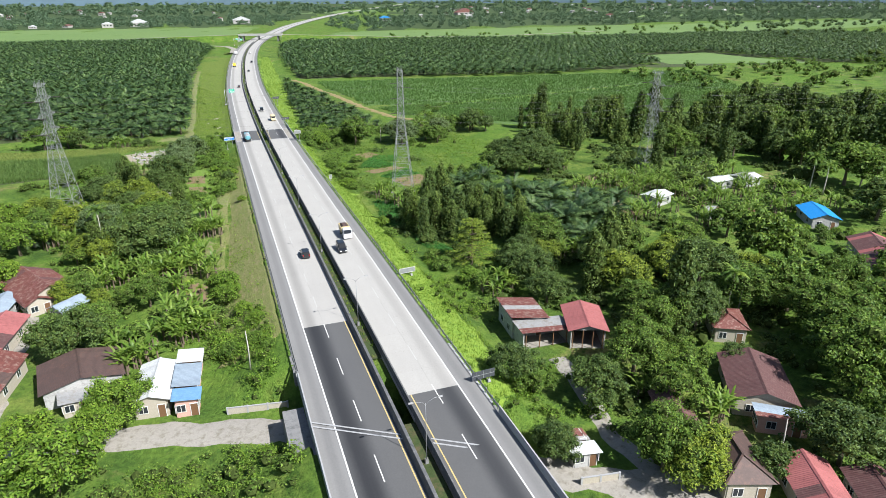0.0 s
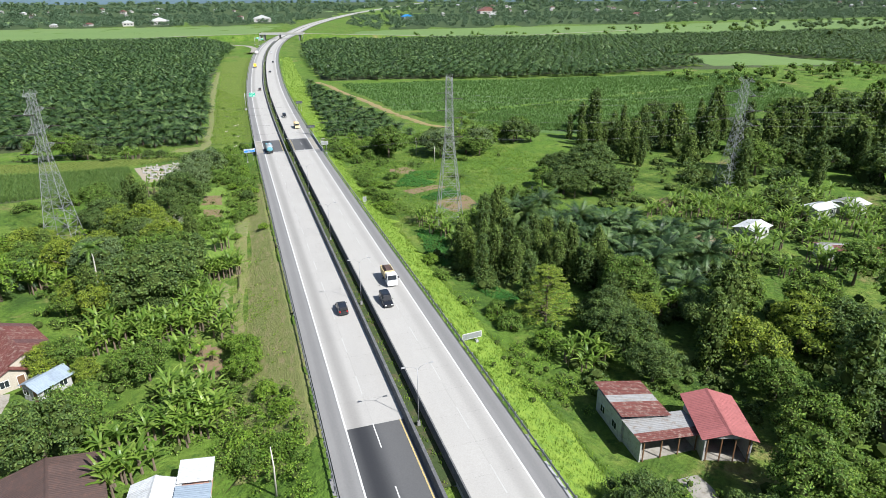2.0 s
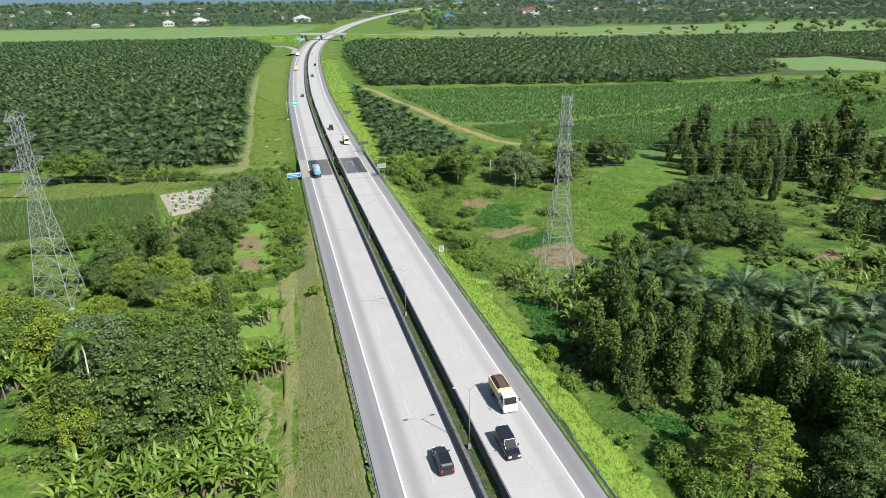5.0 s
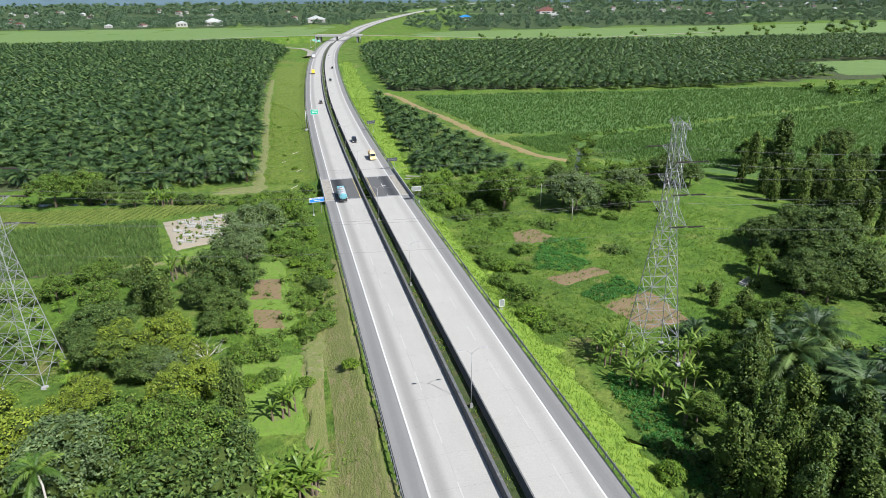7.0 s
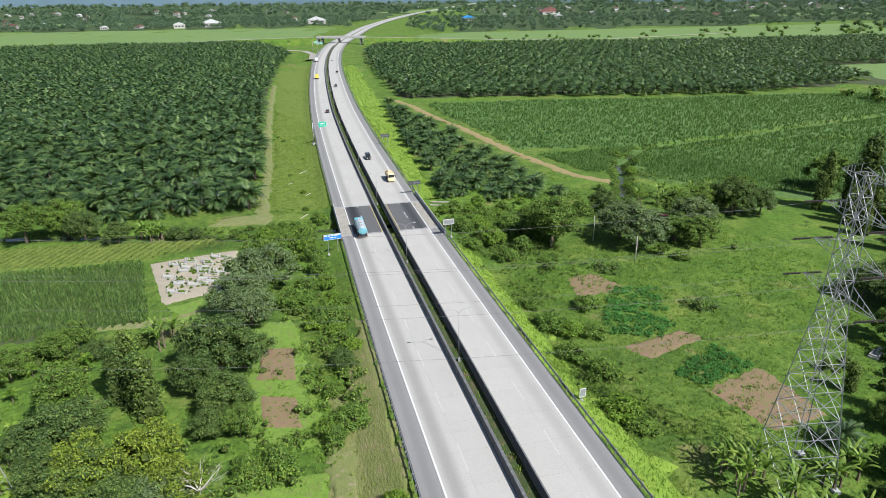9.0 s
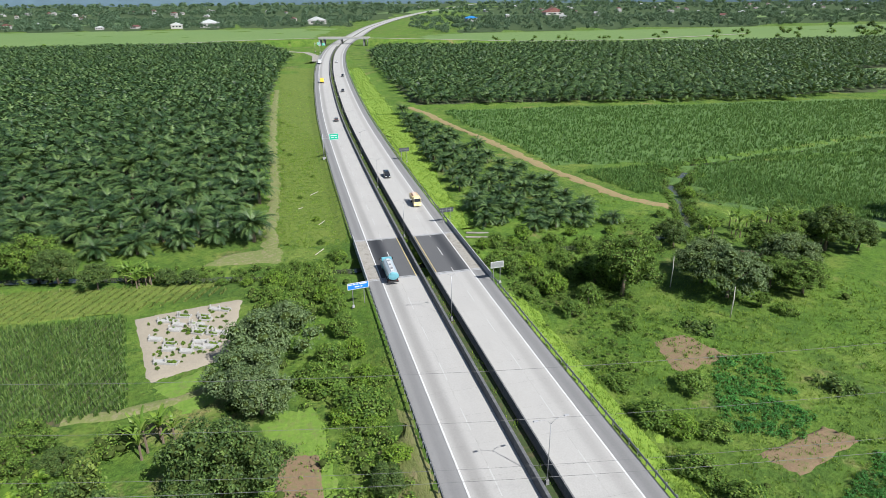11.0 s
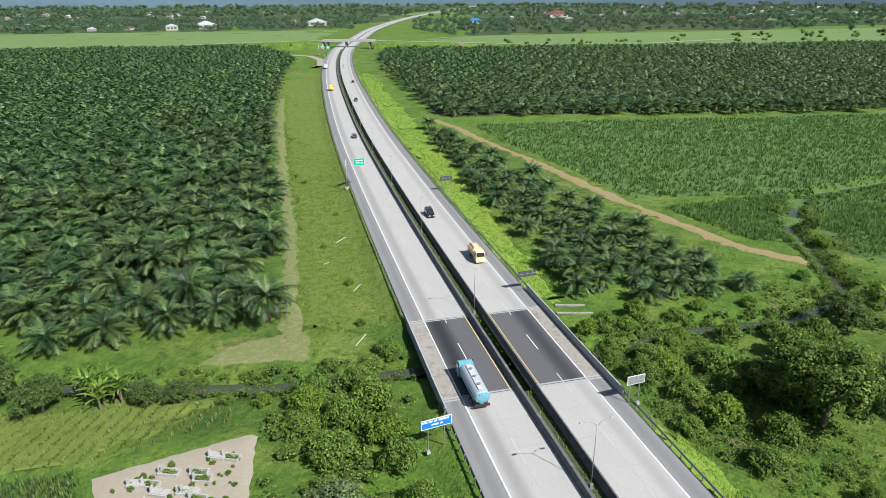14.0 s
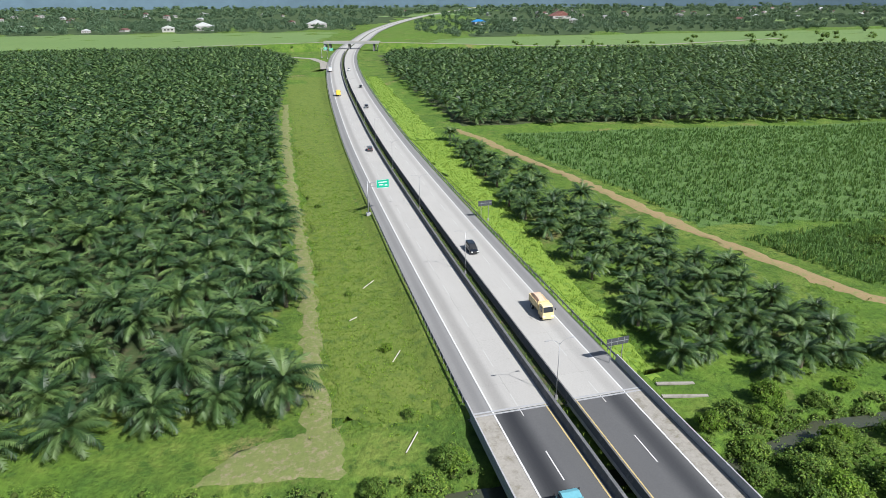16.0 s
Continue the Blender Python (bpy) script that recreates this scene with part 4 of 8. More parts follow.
GREEN_RIGHT = [(94.1, 267.7, 3.8), (94.7, 259.1, 3.8), (88.1, 249.6, 3.8), (101.6, 269.7, 3.8), (84.4, 254.0, 3.8), (59.0, 169.4, 3.0), (64.1, 176.9, 2.6), (73.3, 173.0, 3.5), (50.1, 163.2, 2.5), (56.5, 172.0, 2.2), (55.0, 258.8, 5.9), (52.6, 265.5, 3.5), (76.5, 246.8, 1.4), (74.6, 180.9, 3.3), (79.0, 179.0, 3.8), (70.5, 183.8, 2.2), (90.7, 202.6, 3.0)]
YELLOW_LEFT = [(-22.7, 198.6, 4.0), (-19.6, 194.7, 3.2), (-18.1, 182.7, 4.1), (-16.0, 185.6, 3.2), (-31.2, 187.5, 2.8), (-32.6, 184.7, 2.6), (-37.1, 174.9, 4.6), (-44.5, 182.7, 4.8), (-29.2, 198.1, 3.8), (-30.4, 155.4, 4.0), (-25.5, 149.5, 3.5), (-31.4, 131.2, 2.8), (-25.4, 127.9, 2.1)]
DULL = [(-23.9, 194.2, 2.8), (-20.9, 192.1, 2.9), (-10.5, 250.5, 5.4), (-14.0, 242.8, 4.5), (-11.8, 237.7, 3.9), (-29.4, 170.9, 5.4), (73.1, 259.6, 5.8), (73.2, 252.0, 5.0), (91.6, 257.5, 5.0)]
LOW_BUSHES = [(2.0, 204.0, 3.3), (-1.2, 203.0, 2.4), (1.4, 234.2, 4.5), (-2.8, 241.5, 4.2), (5.3, 240.7, 2.4), (-9.5, 200.2, 2.2), (-11.9, 199.5, 1.8), (-7.2, 198.3, 1.6), (49.8, 250.6, 1.8), (48.4, 227.1, 3.5), (45.3, 217.4, 3.0), (40.7, 205.7, 3.5), (38.3, 196.1, 4.1), (39.4, 210.0, 2.6), (39.4, 192.3, 2.9), (79.4, 243.8, 2.9), (39.1, 222.3, 3.7), (41.3, 219.1, 3.0), (38.4, 211.9, 3.2), (39.2, 230.8, 2.6)]
VINE_ROW = [(45.6, 152.4, 11.0), (54.7, 162.1, 13.0), (59.4, 166.1, 13.0), (50.9, 145.9, 11.0), (55.7, 149.5, 11.0), (46.5, 142.4, 11.0), (58.1, 147.3, 10.0), (54.0, 135.3, 9.0), (62.4, 145.1, 12.0), (59.2, 142.2, 10.0), (61.6, 138.1, 11.0), (66.0, 140.3, 12.0), (64.8, 135.9, 8.0), (64.9, 131.8, 10.0), (67.6, 132.9, 13.0), (67.6, 129.0, 10.0), (64.5, 122.3, 8.0), (66.5, 121.3, 8.0), (69.2, 120.4, 8.0), (45.5, 147.5, 10.0), (54.0, 142.5, 9.0), (60.0, 138.5, 8.0), (49.5, 149.0, 11.0), (51.5, 154.5, 12.0), (57.5, 156.0, 12.0), (62.5, 151.5, 11.0), (67.0, 146.5, 11.0), (71.0, 138.0, 10.0)]
FAR_VINES = [(134.4, 264.3), (145.0, 273.1), (141.6, 262.4), (129.2, 234.4), (134.0, 223.9), (135.3, 215.2), (149.0, 254.3), (170.0, 264.2), (171.7, 256.8), (184.9, 260.2), (202.5, 268.0), (214.5, 270.2), (168.0, 235.7), (167.7, 225.3), (194.1, 242.6), (161.3, 238.6), (185.8, 227.3), (158.4, 262.1), (138.7, 251.3), (176, 246), (181, 238), (190, 252), (204, 256), (160, 250), (152, 246), (197, 232)]
VINE_LEFT = [(-11.0, 175.3, 12.0), (-9.4, 166.0, 9.0), (-28.0, 218.9, 11.0), (-29.3, 217.0, 10.0), (-24.9, 212.9, 10.0), (-28.2, 152.1, 11.0), (-40.9, 178.4, 10.0), (73.9, 186.4, 6.0), (72.6, 192.4, 5.0), (-26.5, 215.5, 9.0), (-12.5, 171.0, 8.0)]
OIL_PALMS_WOOD = [(69.5, 169.6), (75.7, 164.3), (75.4, 172.5), (79.5, 160.0), (84.0, 155.5), (85.1, 145.7), (78.8, 137.0), (90.4, 143.8), (81.1, 132.0), (95.6, 141.9), (80.5, 126.3), (89.4, 131.6), (79.4, 119.5), (67.7, 173.5), (72.3, 152.5), (86.4, 151.8), (87.8, 136.5), (93.3, 130.3), (78, 145), (92, 158), (98.7, 150), (104, 143.5), (86, 163), (72, 160)]
PAPAYAS = [(-36.5, 228.8), (-44.5, 221.2), (-38.5, 225.9), (-45.2, 214.3), (-41.3, 211.6), (-43.0, 207.5), (-36.9, 197.8), (-35.5, 193.9), (-40.0, 206.0), (-44.0, 228.2), (-47.5, 218.0), (-39.0, 200.5), (-11.3, 129.5), (-8.6, 130.0), (-6.9, 127.6), (-9.0, 126.0)]
ROUND_RIGHT = [(58.8, 108.5, 5), (59.3, 114.3, 4.5), (58.1, 99.7, 4), (110.4, 205.8, 7), (143.8, 248.8, 6), (254.3, 257.4, 8), (270.9, 251.0, 9), (193.6, 288.5, 6), (162.4, 190.7, 6), (200.7, 199.4, 6), (58.0, 71.1, 5), (68.1, 79.5, 5), (48.6, 67.0, 4.2), (74.7, 66.8, 3), (92.4, 62.1, 7), (94.8, 69.5, 6), (85.8, 54.0, 7), (109.8, 78.8, 6), (70.7, 44.4, 5), (116.0, 96.6, 5)]
ROUND_FAR = [(110.3, 97.6, 7), (99.5, 80.0, 6), (104.8, 65.8, 6), (60.2, 45.9, 3), (112.3, 269.0, 5), (151.0, 278.2, 6), (79.4, 278.7, 3), (215, 230, 8), (232, 215, 7), (250, 235, 8), (118, 116, 5), (135, 80, 7), (120, 70, 7), (105, 52, 7), (165, 112, 7)]
LIGHT_LEFT = [(-1.6, 124.8, 2.6), (-2.5, 120.0, 2.6), (-18.4, 86.6, 4), (-20.2, 83.1, 3.5), (-16.4, 88.8, 3.2), (-24.0, 73.9, 5), (-28.5, 81.2, 4), (-47, 165, 5), (-52, 180, 5), (-45, 143, 4)]
LIGHT_RIGHT = [(69.8, 124.2, 5), (59.2, 62.3, 5), (50.6, 48.5, 5.2), (92.3, 82.2, 5), (72.2, 89.7, 5), (86.0, 99.1, 6), (73.8, 97.5, 6), (90.7, 94.2, 6), (36.8, 58.4, 2.8), (37.9, 73.4, 3.2), (40.0, 71.0, 3), (66.4, 69.8, 4), (48.7, 51.5, 4), (75, 108, 5), (84, 112, 5), (96, 106, 5), (66, 116, 4.5), (100, 90, 5), (80, 46, 5), (95, 45, 6), (78, 80, 4.5)]
COLS_FAR = [(141.4, 257.9, 3.5), (138.5, 231.0, 2.4), (136.6, 221.0, 2.4), (150.1, 209.0, 3), (160.3, 228.4, 2.5), (140.6, 173.7, 2.6), (184.9, 237.5, 2.4), (198.0, 188.3, 2.4), (195.0, 180.4, 2.4), (193.3, 173.0, 2.4), (200.8, 219.0, 2.4), (212.1, 223.3, 2.4), (188.2, 250.0, 3), (167.1, 171.1, 2.4), (71.8, 78.4, 3.2), (76.1, 106.4, 2.8), (68.2, 99.6, 2.5), (80.8, 108.2, 2.8), (133.1, 253.0, 2), (129.8, 245.5, 2), (136.2, 249.2, 2), (137.3, 243.0, 2.2), (144.5, 249.6, 2), (141.4, 240.1, 2.2), (147, 236, 2.4), (154, 240, 2.4), (166, 236, 2.5), (175, 232, 2.5), (205, 180, 2.4)]
WOOD_BACK = [(245.8, 262.1, 8), (246.8, 251.5, 8), (264.1, 254.3, 9), (269.7, 241.8, 8), (268.0, 223.8, 8), (282.3, 217.7, 9), (287.0, 207.1, 9), (224.1, 217.3, 7), (219.0, 191.3, 7), (226.4, 181.9, 8), (233.9, 173.3, 8), (237.2, 166.6, 8), (188.1, 140.6, 8), (189.3, 132.9, 8), (194.1, 163.3, 7), (190.3, 169.5, 7), (183.8, 199.4, 6), (182.2, 182.7, 6)]
BANANA_LEFT = [(-42.5, 167.5), (-40.4, 168.8), (-36.7, 163.9), (-14.1, 151.4), (-10.8, 151.9), (-11.4, 145.7), (-8.7, 149.5), (-7.3, 142.9), (-4.8, 161.2), (-6.7, 162.8), (-8.5, 160.2), (-3.4, 162.9), (-17.0, 140.5), (-25.9, 139.2), (-22.8, 137.1), (-20.3, 140.8), (-25.8, 142.5), (-14.0, 139.5), (-12.2, 130.5), (-26.9, 134.8), (-5.4, 135.5), (-18.2, 133.4), (-12.0, 137.6), (-17.8, 138.1), (-5.2, 178.2), (-25.9, 233.4), (-12.4, 116.5), (-10.3, 112.3), (-8.4, 108.2), (-13.1, 110.0), (-11.1, 107.1), (-14.9, 108.5), (-9.4, 115.4), (-7.4, 110.0), (-17.0, 101.5), (-19.1, 100.4), (-20.0, 106.4), (-36.1, 288.3), (-37.7, 289.8), (-16, 136), (-8.6, 139), (-10, 142.5)]
BANANA_RIGHT = [(49.2, 108.9), (53.1, 107.7), (51.8, 109.1), (79.7, 118.9), (79.4, 123.7), (76.1, 118.4), (71.9, 118.3), (113.6, 189.1), (126.2, 161.3), (130.9, 162.3), (128.5, 155.5), (127.9, 151.0), (116.8, 152.5), (151.9, 157.7), (150.7, 152.8), (147.0, 144.3), (155.4, 164.9), (156.4, 150.8), (159.3, 172.8), (138.2, 130.5), (56.1, 65.8), (61.8, 57.7), (64.5, 57.4), (61.5, 55.8), (50.2, 106.2), (53.6, 107.9), (48.6, 108.3), (112.2, 281.6), (96.4, 279.6), (86.7, 276.4), (116.7, 283.7), (135, 168), (141, 160), (122, 168), (133, 148), (140, 150), (145, 165), (121, 175), (118, 162), (137, 140), (143, 136), (150, 138), (77.5, 125.2), (78.7, 123.2), (76.1, 117.6), (72.3, 118.8), (72.2, 121.9), (45.3, 183.3), (47.6, 181.3), (48.2, 175.8)]
BANANA_EDGE = [(100.5, 285.0), (102.7, 282.5), (110.3, 285.7), (111.1, 281.7), (117.9, 283.8), (118.1, 278.0), (111.5, 269.8), (91.4, 282.9), (47.4, 169.1), (58.3, 178.6), (53.8, 164.4), (48.8, 172.1), (44.6, 179.3), (47.9, 163.9), (44.6, 173.1), (52.0, 170.5), (55.0, 177.0)]
SHRUB_BRIDGE = [(-1.0, 278.3, 3.6), (-5.0, 275.4, 3.2), (-8.2, 282.4, 2.8), (-2.1, 283.5, 2.6), (-0.1, 270.5, 3), (1.5, 257.4, 3), (-1.4, 248.1, 3.2), (-4.6, 243.6, 3.2), (3.0, 241.6, 2.8), (2.4, 249.4, 2.8), (-7.1, 268.9, 3.5), (-10.3, 275.0, 3), (0.9, 265.1, 3), (39.3, 284.6, 3), (38.0, 274.0, 3), (42.4, 262.5, 3.6), (42.2, 253.7, 3), (47.4, 257.4, 3.2), (41.7, 268.7, 3), (48.8, 245.8, 1.8), (37.4, 262.2, 2.6), (36.6, 288.9, 2.2), (49.2, 268.8, 3), (54.8, 267.2, 3), (-9.3, 279.8, 3), (-5.5, 289.6, 2.2), (40.0, 289.7, 2.6), (47.6, 291.9, 2.6)]
SHRUB_RIVER = [(50.1, 274.3, 3.6), (53.3, 270.6, 3.6), (63.7, 273.5, 4), (41.9, 278.4, 3.2), (46.3, 280.5, 3), (55.9, 262.3, 4.4), (42.4, 274.9, 3), (4.4, 291.2, 2), (-15, 282.5, 1.6), (-20, 284.5, 1.4), (-24, 292, 1.5), (-32, 292.5, 1.6), (-40, 297.5, 1.8), (58, 281, 2.6), (66, 280, 2.8), (72, 278, 3), (84, 283, 2.6), (60, 292, 1.8), (70, 291, 2), (98, 300, 2.2), (106, 312, 2.2), (113, 322, 2.6), (103, 318, 1.8), (112, 334, 2.4), (95, 287, 2.6), (88, 298, 1.8), (36, 280, 2.2), (44, 289, 2.2), (50, 283, 2.0), (54, 290, 2.0), (64, 287.5, 1.6), (33.6, 286.5, 1.8)]
SHRUB_VERGE = [(-1.9, 123.8, 3), (-3.7, 130.9, 2.3), (38.8, 153.8, 2.2), (38.6, 145.4, 2.2), (44.0, 128.2, 2.8), (47.4, 114.2, 3.2), (44.3, 122.5, 2.8), (4.5, 222.7, 2.0), (-1.8, 185.7, 1.8), (5.0, 186.3, 1.6), (-11.1, 195.8, 2.8), (-7.4, 197.2, 2.8), (-6.7, 188.6, 2.3), (-9.9, 186.4, 2.3), (-0.3, 200.6, 2), (1.2, 318.6, 1.3), (3.7, 291.6, 2.4), (0.5, 288.6, 2.8), (1.1, 301.5, 1.0), (-2, 340, 0.9), (3, 362, 0.8), (-3, 395, 1.2), (-1, 233, 2.4), (2.5, 230, 2.2), (0.5, 212, 1.8), (3, 106, 1.8), (1, 112, 2.2), (-3, 103, 2.4), (2, 99, 2.0), (4, 95, 1.6), (-2, 98, 2.2)]



RAIN = [broad_tree(11, 9.5, 11.5, L_DARK, 96, 0.32, 60, "broad spreading dark green tree with a dense domed crown", 0.42), broad_tree(12, 8.5, 10.5, L_MID, 96, 0.31, 56, "broad spreading green tree with a dense domed crown", 0.45)]
ROUNDS = [broad_tree(21, 5, 8.2, L_DARK, 130, 0.19, 46, "dark green leafy tree with a rounded crown", 0.72), broad_tree(22, 5, 9.0, L_MID, 130, 0.19, 46, "green leafy tree with an uneven rounded crown", 0.8), broad_tree(23, 5, 7.4, L_DARK, 130, 0.19, 44, "dark green bushy tree with a rounded crown", 0.68)]
FAR_ROUNDS = [broad_tree(24, 5, 8.4, L_DARK, 60, 0.3, 36, "dark green leafy tree in the wood", 0.72), broad_tree(25, 5, 8.8, L_MID, 60, 0.3, 36, "green leafy tree in the wood", 0.78)]
LIGHTS = [broad_tree(31, 4, 6.8, L_LIGHT, 120, 0.18, 36, "fresh green leafy young tree", 0.75), broad_tree(32, 4, 6.2, L_MID, 120, 0.17, 36, "green bushy garden tree", 0.7), broad_tree(33, 4, 7.2, L_LIGHT, 120, 0.19, 36, "bright green large-leaved tree", 0.8)]
COLUMNS = [column_tree(41, 2.2, 13.0, L_VINE, "tall tree trunk wrapped in climbing vines"), column_tree(42, 2.2, 11.0, L_VINE, "vine-covered tree forming a ragged green column"), column_tree(43, 2.2, 14.0, L_DARK, "tall dark vine-covered tree")]
FAR_COLUMNS = [column_tree(44, 2.4, 12.5, L_VINE, "tall vine-covered tree in the far wood", 34, 0.36), column_tree(45, 2.2, 14.0, L_DARK, "tall dark vine-covered tree in the far wood", 34, 0.36)]
BANANAS = [banana(51), banana(52), banana(53)]
SHRUBS = [shrub(61, L_MID, "fresh green rounded shrub in the weeds"), shrub(62, L_MID, "green leafy shrub in the weeds"), shrub(63, L_LIGHT, "bright green weedy shrub")]
PALMS = [oil_palm(71, 3.0), oil_palm(72, 3.6), oil_palm(73, 2.6), oil_palm(74, 3.2)]
COCOS = [coconut_palm(81, 12.0), coconut_palm(82, 9.5)]

YELLOWS = [broad_tree(26, 4, 7.0, L_YELLOW, 130, 0.17, 42, "yellowish green leafy tree with a rounded crown", 0.78), broad_tree(27, 4, 6.6, L_YELLOW, 130, 0.16, 42, "sunlit yellow-green bushy tree", 0.7)]
DULLS = [broad_tree(28, 5, 8.0, L_DULL, 130, 0.2, 46, "dull grey-green broad-leaved tree", 0.72), broad_tree(29, 5, 7.4, L_DULL, 130, 0.19, 46, "grey-green leafy tree with an uneven crown", 0.68)]


def papaya(seed):
    t = thing("papaya_plant", Matrix.Identity(4), "young papaya plant with a thin stem and radiating leaves", "papaya")
    part("stem", Mesh().tube([(0, 0, -0.2), (0.04, 0, 0.9), (0, 0.03, 1.8)], [0.08, 0.07, 0.05], 6), M_BARK, t)
    V, F = palm_crown(seed, 13, 1.3, 5, 0.1, 0.5, 1.75)
    part("leaf_crown", raw("leaf_crown", V, F, L_LIGHT), None, t)
    return t


scatter([papaya(84), papaya(85)], [(x, y, 1.0) for x, y in PAPAYAS], seed=33)
scatter(RAIN, [(-16.8, 154.4, 8.2), (-12.2, 152.8, 4.8), (-18.4, 147.0, 3.6)], lambda r: r / 9.0, 1)
scatter([ROUNDS[0], ROUNDS[2]], DARK_LEFT, lambda r: r / 4.7, 34)
scatter([ROUNDS[0], ROUNDS[2]], DARK_RIGHT, lambda r: r / 4.7, 35)
scatter([ROUNDS[1], LIGHTS[1]], GREEN_LEFT, lambda r: r / 4.4, 36)
scatter([ROUNDS[1]], GREEN_RIGHT, lambda r: r / 4.8, 37)
scatter(YELLOWS, YELLOW_LEFT, lambda r: r / 3.8, 38)
scatter(DULLS, DULL, lambda r: r / 4.8, 39)
scatter(SHRUBS, LOW_BUSHES, seed=40, tall=(0.6, 0.9))
columns(COLUMNS, VINE_ROW, 41)
columns(COLUMNS, VINE_LEFT, 42)
columns(COLUMNS, [(x, y, 11.0 + (i * 7) % 4) for i, (x, y) in enumerate(FAR_VINES)], 43)
scatter(ROUNDS, ROUND_LEFT, lambda r: r / 5, 2)
scatter(ROUNDS, ROUND_RIGHT, lambda r: r / 5, 3)
scatter(FAR_ROUNDS, ROUND_FAR, lambda r: r / 5, 4)
scatter(FAR_ROUNDS, WOOD_BACK, lambda r: r / 5, 25)
scatter([LIGHTS[0], LIGHTS[2]], LIGHT_LEFT, lambda r: r / 4, 5)
scatter([ROUNDS[0], ROUNDS[1], LIGHTS[1], YELLOWS[0]], LIGHT_RIGHT, lambda r: r / 4.6, 6)
_r = np.random.default_rng(77)
scatter(FAR_COLUMNS, [(_r.uniform(150, 285), _r.uniform(195, 268), _r.uniform(2.2, 3.4)) for _ in range(34)], lambda r: r / 2.4, 29, (0.9, 1.2))
scatter(FAR_COLUMNS, [(_r.uniform(188, 290), _r.uniform(150, 196), _r.uniform(2.4, 3.6)) for _ in range(26)], lambda r: r / 2.4, 30, (0.9, 1.2))
scatter(COLUMNS, COLS_FAR, lambda r: r / 2.4, 8, (0.9, 1.2))
scatter(BANANAS, [(x + a, y + b, 1.35) for x, y in BANANA_LEFT for a, b in ((0, 0), (1.7, 1.3))], seed=9, tall=(0.9, 1.3))
scatter(BANANAS, [(x, y, 1.25) for x, y in BANANA_RIGHT + BANANA_EDGE], seed=10, tall=(0.9, 1.3))
scatter(SHRUBS, [(141.5, 113.5, 1.6), (143.5, 110.5, 1.9), (146.5, 108.5, 1.7), (139.5, 117.5, 1.8), (150, 107.5, 1.5), (137, 110, 2.2), (140, 106, 2.4), (146, 104, 2.2)], seed=32)
# banana groves round the huts in the clearing
HUTS = [(119, 145), (127, 128), (158, 152), (147, 151.6), (149, 117), (112, 151), (118, 181)]
grove = [(_r.uniform(104, 166), _r.uniform(120, 172), 1.35) for _ in range(95)]
scatter(BANANAS, [g for g in grove if min(math.hypot(g[0] - a, g[1] - b) for a, b in HUTS) > 6.0], seed=31)
scatter(SHRUBS, SHRUB_BRIDGE, seed=11, tall=(1.0, 1.5))
scatter(SHRUBS, SHRUB_RIVER, seed=12, tall=(0.9, 1.3))
scatter(SHRUBS, SHRUB_VERGE, seed=13, tall=(0.9, 1.3))
scatter(COCOS, [(-28.9, 162.5, 0.8), (192.0, 138.1, 1.2), (170.7, 138.6, 0.9), (171.8, 134.6, 1), (91.9, 84.1, 0.8), (88.0, 82.8, 0.7)], seed=14)
scatter(PALMS, [(x, y, 1.2) for x, y in OIL_PALMS_WOOD] + [(-45, 170, 1.1), (62, 183, 0.6)], seed=15)
pagoda = layered_tree(91, 5.8, 11.0, L_YELLOW)
pagoda.matrix_basis = Matrix.Translation((51.5, 123.0, float(ground_z(51.5, 123.0))))

# understory that nobody could count, in the two woods and along the river
def thicket(name, regions, count, mat, label, seed, r0=0.7, r1=1.7, per=20, size=0.26, low=(0.6, 1.0), core=0.55):
    rng = np.random.default_rng(seed)
    cl = []
    tot = sum(w for *_, w in regions)
    for x0, x1, y0, y1, w in regions:
        heart = None
        for i in range(int(count * w / tot)):
            if i % 9 == 0:
                heart = rng.uniform(x0, x1), rng.uniform(y0, y1), rng.uniform(1.0, 4.0)
            x, y = heart[0] + rng.normal(0, heart[2]), heart[1] + rng.normal(0, heart[2])
            if abs(x - float(road_x(y))) < 14.5 or float(to_line(x, y, STREET)) < 4.5 or float(to_line(x, y, RIVER)) < 2.5:
                continue
            if any(math.hypot(x - hx, y - hy) < hr for hx, hy, hr in CLEAR):
                continue
            r = rng.uniform(r0, r1)
            cl.append((x, y, float(ground_z(x, y)) + r * rng.uniform(0.2, 0.7), r, rng.uniform(*low)))
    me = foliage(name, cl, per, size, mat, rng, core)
    return setting(name, me, label=label, category="undergrowth", kind="stuff")


CLEAR = [(-37.7, 138, 11), (-31, 126.7, 5), (-24.6, 98, 10), (-11.5, 92, 10), (-9, 84, 9), (-38, 112, 10), (-36, 100, 8), (49, 89, 8), (57, 83, 8), (82, 77, 6), (72, 59, 10), (55.5, 58, 6), (56, 48, 7), (62, 42, 6), (67.5, 38.5, 6), (137, 91, 11), (119, 145, 6), (127, 128, 6), (158, 152, 7), (147, 151.6, 6), (149, 117, 9), (40, 56, 5), (-34, 120, 5), (112, 151, 7), (118, 181, 8), (-7, 128, 5), (-2, 178, 7), (44, 70, 4)]
thicket("undergrowth", [(-75, -14, 98, 150, 2.0), (-75, -48, 150, 205, 1.0), (-62, -30, 228, 237, 0.5), (-40, 4, 60, 72, 0.8), (-12, -2, 96, 120, 0.5), (-14, 3, 238, 284, 1.0)], 1350, L_MID, "tangled green undergrowth of garden plants", 101, per=34, size=0.19)
